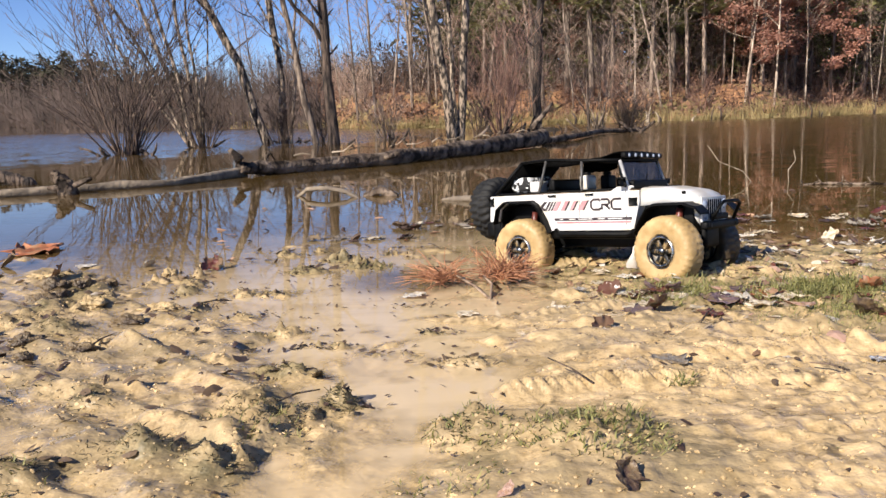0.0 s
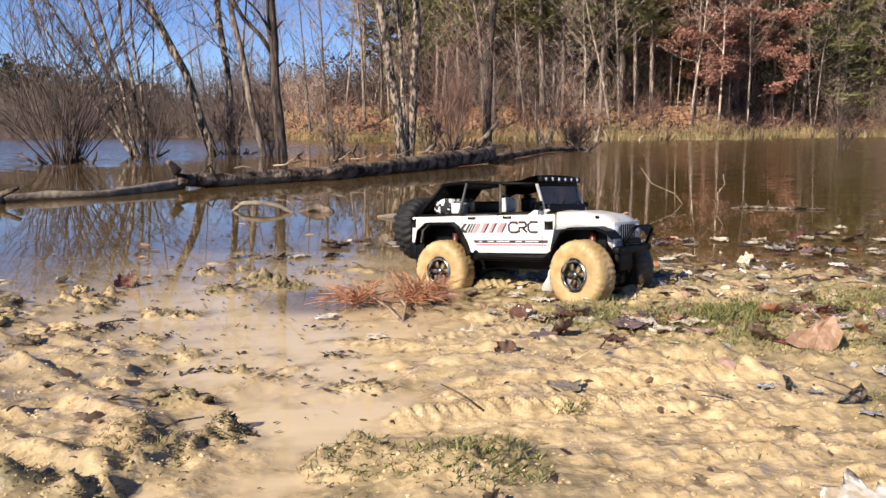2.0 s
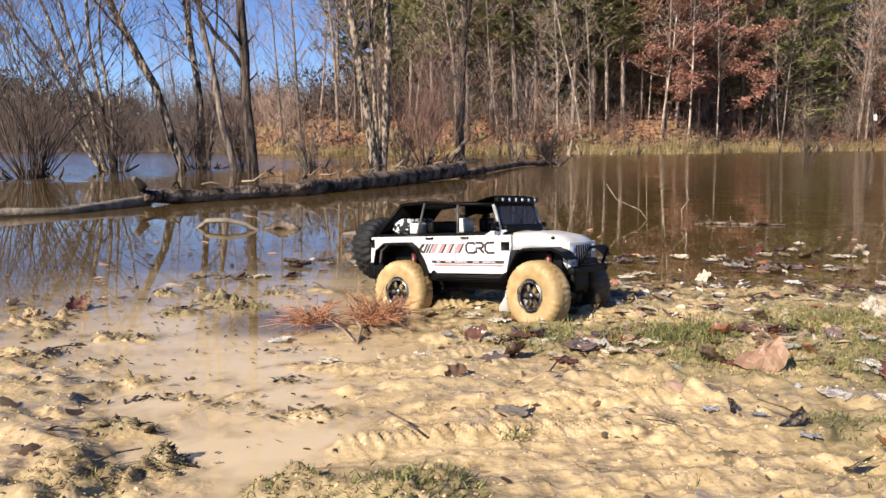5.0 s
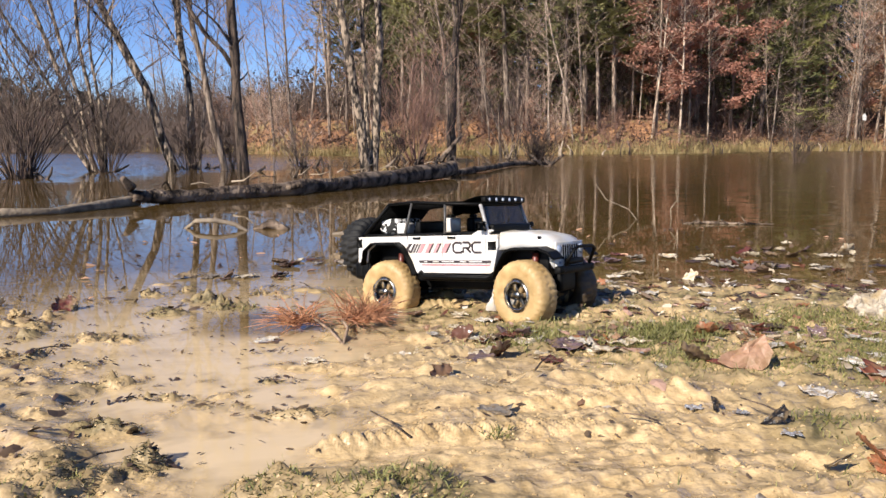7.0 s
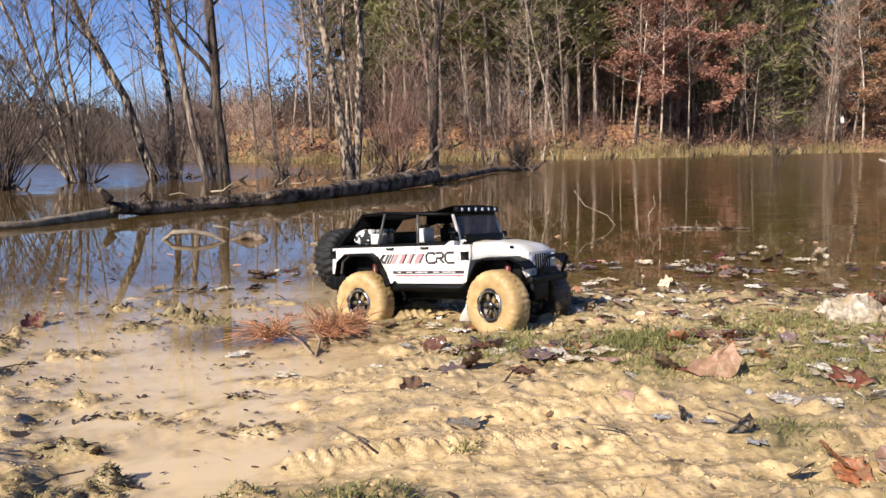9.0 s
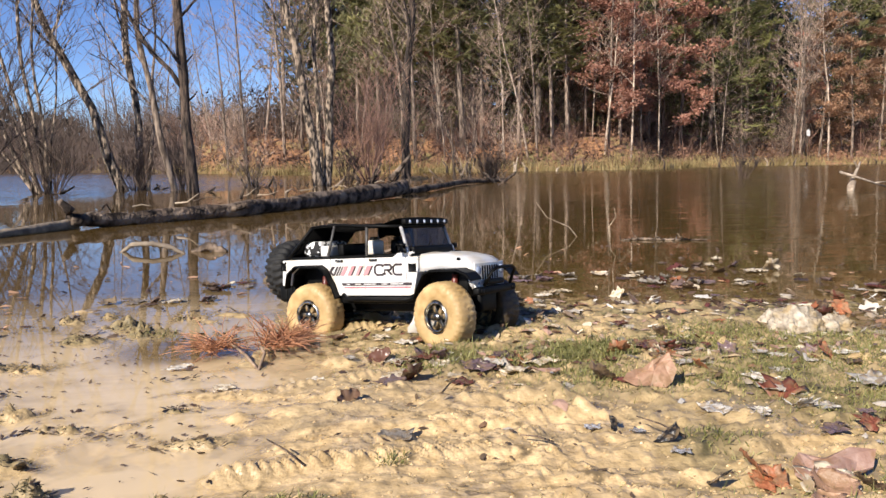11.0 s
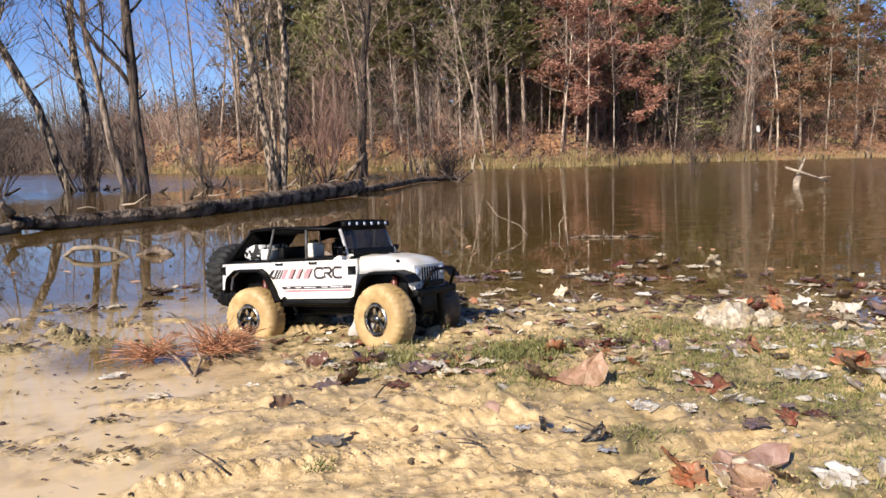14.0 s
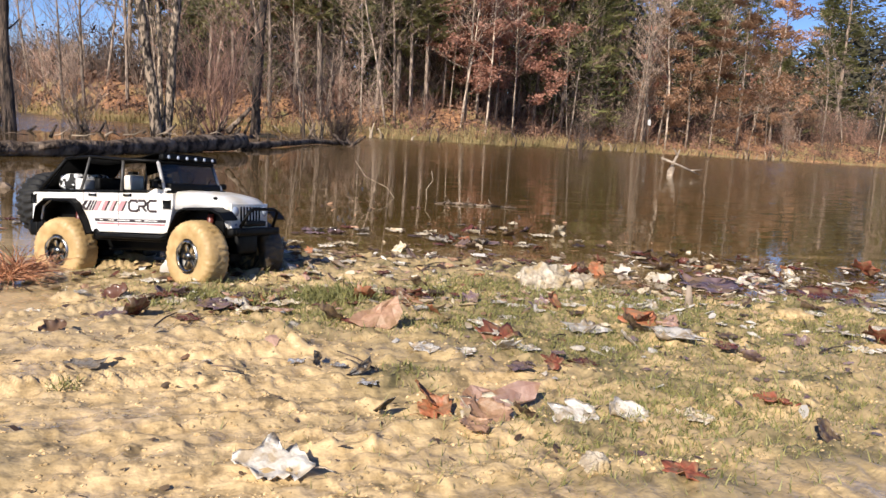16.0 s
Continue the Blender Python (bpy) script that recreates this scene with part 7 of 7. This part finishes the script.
leaf(0.546, 0.890, 0.022, BLACK_LEAF, 44, "up", "small black curled leaf on mud")
leaf(0.522, 0.898, 0.024, BLUE, 310, "", "wet grey leaf in mud")
leaf(0.572, 0.872, 0.022, BLUE, 172, "", "wet grey leaf in mud")
leaf(0.640, 0.722, 0.046, ORANGE, 110, "up", "orange-red curled leaf on tan mud")
leaf(0.644, 0.704, 0.042, ORANGE, 20, "flop", "orange-red leaf lobe lying on tan mud")
leaf(0.628, 0.663, 0.036, RED, 198, "", "dark red leaf under an orange one")
leaf(0.722, 0.704, 0.105, PINK, 172, "flop", "large pale pinkish leaf lying flat")
leaf(0.700, 0.684, 0.070, CREAM, 200, "flop", "pale curled leaf under a pinkish one")
leaf(0.692, 0.664, 0.052, TAN, 100, "flop", "tan leaf tip under a pinkish leaf")
leaf(0.740, 0.677, 0.032, DARK, 127, "up", "dark leaf edge curled upward")
leaf(0.664, 0.632, 0.042, TAN, 91, "", "tan leaf pressed in the mud")
leaf(0.455, 0.582, 0.072, WHITE, 166, "flop", "large bleached white leaf on the mud")
leaf(0.586, 0.702, 0.040, BLACK_LEAF, 242, "up", "black rotten leaf standing in mud")
leaf(0.366, 1.447, 0.050, ORANGE, 45, "", "orange-red leaf at the foot of a white one")
leaf(0.307, 1.285, 0.045, WHITE, 280, "", "bleached leaf near the puddle")
leaf(0.171, 1.192, 0.033, WHITE, 153, "", "bleached leaf near the puddle")
leaf(0.285, 1.125, 0.046, PURPLE, 3, "", "dark purplish leaf on wet mud")
leaf(0.433, 1.198, 0.062, PURPLE, 149, "", "purplish grey leaf in a heap")
leaf(0.464, 1.216, 0.050, WHITE, 293, "", "white leaf in a heap of leaves")
leaf(0.539, 1.224, 0.072, CREAM, 159, "", "pale leaf beside short grass")
leaf(0.392, 1.170, 0.032, CREAM, 260, "", "small pale leaf on the mud")
leaf(0.644, 1.499, 0.036, CREAM, 99, "up", "small pale leaf behind the truck")
leaf(0.620, 1.869, 0.046, WHITE, 211, "up", "pale torn leaves at the water's edge")
leaf(0.596, 1.932, 0.089, MAROON, 216, "", "dark red leaf at the water's edge")
leaf(0.272, 0.917, 0.050, SLATE, 306, "", "wet grey leaf half buried in mud")
leaf(0.704, 0.928, 0.045, GREY, 147, "", "pale grey leaf on mud")
leaf(0.768, 1.145, 0.038, GREY, 220, "", "small pale leaf by short grass")
leaf(0.446, 1.425, 0.038, WHITE, 231, "up", "small torn white leaf on mud")
leaf(0.470, 1.398, 0.033, ORANGE, 82, "", "small orange leaf scrap on mud")
leaf(0.764, 1.291, 0.054, MAROON, 119, "", "dark red-brown wet leaf by the wheel")
leaf(0.832, 1.366, 0.045, DARK, 156, "up", "dark curled leaf by the wheel")
leaf(0.515, 2.340, 0.075, WHITE, 132, "", "white leaf floating in the shallows")
leaf(0.160, 2.131, 0.039, MAROON, 22, "up", "dark leaf standing in the shallows")
leaf(-0.515, 1.656, 0.052, MAROON, 41, "up", "dark red leaf standing in the water")
leaf(-0.060, 1.335, 0.044, WHITE, 23, "", "bleached leaf at the puddle's rim")
leaf(0.028, 1.199, 0.040, CREAM, 236, "", "pale leaf by a pine twig")
leaf(-0.813, 1.566, 0.053, TAN, 320, "up", "brown curled leaf on the mud heap")
leaf(-1.076, 1.975, 0.133, ORANGE, 143, "", "orange-brown leaf lying in the shallows")
leaf(-0.675, 1.715, 0.033, WHITE, 265, "up", "small white leaf scrap in the shallows")
leaf(-0.831, 1.732, 0.049, WHITE, 273, "", "pale leaf in the shallows")
leaf(-1.029, 1.784, 0.055, DARK, 331, "up", "dark curled leaf in the shallows")
leaf(-0.162, 0.910, 0.026, BLACK_LEAF, 241, "up", "dark curled leaf in the milky puddle")
leaf(-0.279, 1.031, 0.024, BLACK_LEAF, 358, "", "dark leaf scrap in the milky puddle")
leaf(0.498, 2.313, 0.070, WHITE, 175, "", "pale leaf floating in the shallows")
leaf(0.144, 0.598, 0.030, DARK, 74, "up", "dark brown leaf standing in mud")
leaf(0.042, 0.588, 0.019, PINK, 344, "up", "pale pinkish leaf tip in the mud")
leaf(1.016, 2.203, 0.071, CREAM, 100, "", "pale leaf in the shallows")
leaf(1.093, 2.148, 0.060, CREAM, 34, "", "pale leaf in the shallows")
leaf(1.479, 2.141, 0.049, CREAM, 211, "", "pale leaf floating in the shallows")
leaf(1.570, 2.177, 0.050, CREAM, 103, "up", "pale leaf standing in the shallows")
leaf(0.159, 2.125, 0.041, MAROON, 325, "up", "dark leaf standing in the shallows")
leaf(1.504, 2.160, 0.068, CREAM, 323, "", "pale leaf floating past the bank")
leaf(1.568, 2.175, 0.057, CREAM, 225, "up", "pale leaf standing in the water")


def curled_leaf(x, y, h, r, material, label):
    """A leaf rolled into a pointed hood, standing up."""
    s = Shape()
    o = Vector((0, 0, 0))
    for shell in (1.0, 0.93):
        for i in range(6):
            t = i / 5
            for j in range(9):
                a = radians(200 + 25 * j)
                q = r * shell * (1 - t) ** 0.65 * (1 + 0.32 * math.sin(j * 2.3 + i * 1.7) + 0.16 * math.sin(j * 5.1 + i * 3.3))
                s.v.append(Vector((math.cos(a) * q + 0.004 * t, math.sin(a) * q * 0.6, h * t)))
    for b in (0, 54):
        for i in range(5):
            for j in range(8):
                f = (b + i * 9 + j, b + i * 9 + j + 1, b + (i + 1) * 9 + j + 1, b + (i + 1) * 9 + j)
                s.f.append(f if b == 0 else f[::-1])
    ob = new("fallen_leaf", s.mesh("fallen_leaf", material))
    ob.matrix_basis = pose(x, y, max(ground_z(x, y), 0) - 0.003, 0, 6, 20)
    return tagged(ob, label, "leaf", "fallen leaves by the water")


def under_truck(x, y):
    p = TRUCK_TURN.to_3x3().transposed() @ (Vector((x, y, 0)) - TRUCK_AT)
    return -0.19 < p.x < 0.42 and -0.135 < p.y < 0.14


# more leaves strewn along the wet edge and in the short grass
srng = random.Random(31)
KINDS = ((CREAM, "pale leaf among leaf litter by the water"), (WHITE, "bleached leaf among litter by the water"), (MAROON, "dark red-brown wet leaf in litter"), (DARK, "dark rotting leaf in wet litter"),
         (PURPLE, "wet purplish leaf in litter"), (TAN, "tan dry leaf in wet litter"), (GREY, "grey faded leaf in wet litter"), (ORANGE, "orange-brown leaf in wet litter"))
for k in range(210):
    x = srng.uniform(0.2, 2.3)
    y = float(shore_near(np.array(x))) - 0.08 + srng.gauss(0, 0.15) if k % 3 else srng.gauss(1.28, 0.14)
    mt, lb = KINDS[srng.choice((0, 0, 1, 1, 2, 2, 3, 3, 3, 4, 5, 6, 7))]
    if not under_truck(x, y) and math.hypot(x - 1.07, y - 1.235) > 0.07:
        sz, tn, lf = srng.uniform(0.018, 0.048), srng.randint(0, 359), srng.choice(("", "", "up"))
        if k < 110:
            leaf(x, y, sz, mt, tn, lf, lb)
        else:
            drift_leaf(x, y, sz, mt, tn, lf)


HEAPS = [(0.62, 1.93), (0.30, 2.15), (0.0, 2.25), (0.85, 2.15), (1.15, 2.0), (1.5, 1.95), (1.75, 1.75), (0.45, 2.4), (-0.25, 2.05), (1.35, 2.3)]
for k in range(120):
    a, b = srng.choice(HEAPS)
    x, y = a + srng.gauss(0, 0.10), b + srng.gauss(0, 0.06)
    mt, lb = srng.choice(((DARK, "dark rotting leaf afloat in the shallows"), (DARK, "dark rotting leaf afloat in the shallows"), (MAROON, "red-brown wet leaf afloat in the shallows"), (PURPLE, "dull purplish leaf afloat in the shallows"), (SLATE, "grey-brown sodden leaf in the shallows"), (CREAM, "pale leaf scrap afloat in the shallows")))
    if not under_truck(x, y):
        drift_leaf(x, y, srng.uniform(0.02, 0.06), mt, srng.randint(0, 359), srng.choice(("", "", "up")))

for k in range(70):
    x, y = srng.uniform(0.75, 1.95), srng.gauss(1.02, 0.16)
    mt, lb = KINDS[srng.choice((0, 1, 1, 4, 6, 6, 6, 2, 3))]
    leaf(x, y, srng.uniform(0.02, 0.05), mt, srng.randint(0, 359), srng.choice(("", "", "", "up")), lb)


for k in range(36):
    x, y = srng.uniform(0.28, 0.80), srng.gauss(1.24, 0.05)
    mt, lb = srng.choice(((CREAM, "pale leaf in a drift by short grass"), (PINK, "pinkish leaf in a drift by short grass"), (PURPLE, "wet purplish leaf in a drift by short grass"), (MAROON, "dark red-brown leaf in a drift"), (TAN, "tan leaf in a drift by short grass"), (ORANGE, "orange-brown leaf in a drift")))
    leaf(x, y, srng.uniform(0.022, 0.05), mt, srng.randint(0, 359), "" if mt is CREAM else srng.choice(("", "", "up")), lb)
for s, mt in drift.values():
    tagged(new("leaf_drift", s.mesh("leaf_drift", mt)), mt.name.replace("leaf_", "") + " sodden leaves strewn along the wet shore", "leaf litter", kind="stuff")


# many small scraps, too small to tell apart
def litter(name, label, count, place, size, material, seed):
    rng = random.Random(seed)
    s = Shape()
    for _ in range(count):
        x, y = place(rng)
        z = max(ground_z(x, y), 0) + 0.002
        p = Vector((x, y, z))
        a = rng.uniform(0, 2 * math.pi)
        ln = size * rng.uniform(0.5, 1.5)
        u = Vector((math.cos(a), math.sin(a), rng.gauss(0, 0.25))) * ln
        v = Vector((-math.sin(a), math.cos(a), rng.gauss(0, 0.35))) * ln * rng.uniform(0.25, 0.6)
        m = p + Vector((0, 0, ln * rng.uniform(0.0, 0.4)))
        rim = []
        for k in range(7):
            w = 2 * math.pi * k / 7
            q = rng.uniform(0.55, 1.1)
            rim.append(p + u * math.cos(w) * q + v * math.sin(w) * q + Vector((0, 0, rng.uniform(0, 0.15) * ln)))
        for k in range(7):
            s.face(rim[k], rim[(k + 1) % 7], m)
    tagged(new(name, s.mesh(name, material, False)), label, "leaf litter", kind="stuff")


def wet_edge(rng):
    x = rng.uniform(0.15, 2.3)
    return x, float(shore_near(np.array(x))) - 0.10 + rng.gauss(0, 0.16)


def mud_flat(rng):
    return rng.uniform(-0.9, 1.9), rng.uniform(0.55, 1.7)


def shallows(rng):
    return rng.uniform(-0.9, 1.9), rng.uniform(1.7, 3.0)


def grass_flat(rng):
    return rng.uniform(0.35, 1.9), rng.gauss(1.32, 0.14)


def wet_flat(rng):
    return rng.uniform(0.75, 1.95), rng.gauss(0.95, 0.18)


def plume(rng):
    cx, cy = rng.choice(((-0.36, 1.62), (-0.5, 1.75), (-0.22, 1.66), (-0.1, 1.75), (-0.42, 1.9), (-0.05, 1.6)))
    return cx + rng.gauss(0, 0.045), cy + rng.gauss(0, 0.03)


def islet_rim(rng):
    i = rng.choice(ISLETS)
    return i[0] + rng.gauss(0, i[2] * 0.8), i[1] + rng.gauss(0, i[3] * 0.8)


def old_heap(rng):
    for _ in range(12):
        x, y = rng.uniform(-1.0, -0.15), rng.uniform(0.6, 1.65)
        if ground_z(x, y) > 0.002:
            break
    return x, y


for nm, lb, ct, pl, sz, mt, sd in (
        ("leaf_scraps", "pale torn leaf scraps along the water's edge", 80, wet_edge, 0.012, CREAM, 1),
        ("leaf_scraps", "bleached leaf scraps along the water's edge", 60, wet_edge, 0.013, WHITE, 2),
        ("leaf_scraps", "dark rotten leaf scraps along the water's edge", 320, wet_edge, 0.013, DARK, 3),
        ("leaf_scraps", "red-brown leaf scraps along the water's edge", 130, wet_edge, 0.013, MAROON, 4),
        ("leaf_scraps", "dark bits of bark and leaf in the mud", 380, mud_flat, 0.006, DARK, 5),
        ("leaf_scraps", "dark bits of leaf in the shallows", 150, shallows, 0.012, DARK, 6),
        ("leaf_scraps", "brown bits of leaf in the shallows", 60, shallows, 0.013, TAN, 7),
        ("leaf_scraps", "bleached leaf scraps in short grass", 70, grass_flat, 0.013, GREY, 8),
        ("leaf_scraps", "brown leaf scraps in short grass", 150, grass_flat, 0.011, MAROON, 9),
        ("leaf_scraps", "dark clumps of dead leaves in milky shallows", 40, plume, 0.011, DARK, 11),
        ("leaf_scraps", "pale leaf scraps among short grass", 170, grass_flat, 0.012, CREAM, 13),
        ("leaf_scraps", "pinkish brown leaf scraps among short grass", 200, grass_flat, 0.012, PINK, 14),
        ("leaf_scraps", "wet grey leaf scraps among short grass", 150, grass_flat, 0.012, SLATE, 15),
        ("leaf_scraps", "faded leaf scraps on the wet flat", 110, wet_flat, 0.011, GREY, 16),
        ("leaf_scraps", "dark leaf scraps on the wet flat", 170, wet_flat, 0.010, PURPLE, 17),
        ("leaf_scraps", "dark plant bits caught on low mud islets", 300, islet_rim, 0.006, DARK, 18),
        ("leaf_scraps", "black sodden plant bits on low mud islets", 200, islet_rim, 0.005, BLACK_LEAF, 19),
        ("leaf_scraps", "bits of black debris in the mud", 650, mud_flat, 0.004, DARK, 12),
        ("leaf_scraps", "dark plant scraps on the mud heap", 150, old_heap, 0.012, DARK, 10)):
    litter(nm, lb, ct, pl, sz, mt, sd)

# crumbs of mud thrown over the churned flat
def mud_crumbs(count, seed):
    rng = random.Random(seed)
    s = Shape()
    made = 0
    while made < count:
        x, y = rng.uniform(-0.75, 1.55), 0.52 + 1.15 * rng.random() ** 1.25
        drifted = 0.5 + 0.5 * noise.noise(Vector((x * 5, y * 16, 2.0)))
        if rng.random() > drifted ** 1.5 or ground_z(x, y) < 0.0015:
            made += 0.2
            continue
        made += 1
        r = 0.0009 + 0.0020 * rng.random() ** 2
        c = Vector((x, y, ground_z(x, y) - 0.05 * r))
        w, b = rng.uniform(0, 6.28), len(s.v)
        for z, q, k in ((-0.5, 0.9, 5), (0.45, 0.8, 5)):
            for j in range(k):
                e = w + 6.283 * j / k + z
                p = q * r * rng.uniform(0.75, 1.3)
                s.v.append(c + Vector((math.cos(e) * p * 1.35, math.sin(e) * p, z * r * rng.uniform(0.6, 1.1))))
        s.v.append(c + Vector((0, 0, 0.85 * r)))
        for j in range(5):
            k = (j + 1) % 5
            s.f.append((b + j, b + k, b + 5 + k, b + 5 + j))
            s.f.append((b + 5 + j, b + 5 + k, b + 10))
    tagged(new("mud_crumbs", s.mesh("mud_crumbs", CRUMB, False)), "small wet crumbs of tan mud on the churned flat", "mud", kind="stuff")


mud_crumbs(15000, 70)

# small dead twigs in the mud
trng = random.Random(12)
for _ in range(46):
    x, y = trng.uniform(-0.8, 1.7), trng.uniform(0.8, 1.9)
    if ground_z(x, y) < -0.001 or under_truck(x, y):
        continue
    a, ln = trng.uniform(0, math.pi), trng.uniform(0.02, 0.07)
    z = max(ground_z(x, y), 0) + 0.003
    e = Vector((math.cos(a), math.sin(a), trng.uniform(-0.05, 0.22)))
    stick("twig", "small dark twig lying on wet mud", [(x, y, z), tuple(Vector((x, y, z)) + e * ln * 0.5 + Vector((0, 0, 0.003))), tuple(Vector((x, y, z)) + e * ln)], 0.0016, 0.0008, BARK_DARK, group="twigs on the mud")
stick("post_stick", "short bleached stick standing upright in the mud", [(1.318, 1.155, -0.01), (1.316, 1.155, 0.025), (1.312, 1.155, 0.052)], 0.011, 0.005, SNAG)
crng = random.Random(51)
for k in range(40):
    x, y = crng.uniform(-1.05, -0.50), crng.uniform(1.0, 1.75)
    if ground_z(x, y) < -0.004:
        continue
    s = crng.uniform(0.007, 0.020)
    lump("mud_clod", "wet clod of churned brown mud on the bank", x, y, max(ground_z(x, y), 0) + s * 0.1, (s * crng.uniform(0.9, 1.9), s, s * crng.uniform(0.4, 0.8)), CLOD if k < 12 else WET_MUD, 60 + k, "clod", 4, 1.7)
lump("mud_clod", "tan clod of mud in a puddle", 1.47, 1.05, 0.008, (0.045, 0.035, 0.018), CLOD, 9, "clod")
curled_leaf(0.362, 1.480, 0.050, 0.017, WHITE, "white pointed leaf rolled into a standing hood")
lump("stone", "small smooth white stone on the mud", 0.748, 0.534, 0.012, (0.016, 0.013, 0.012), STONE, 10)
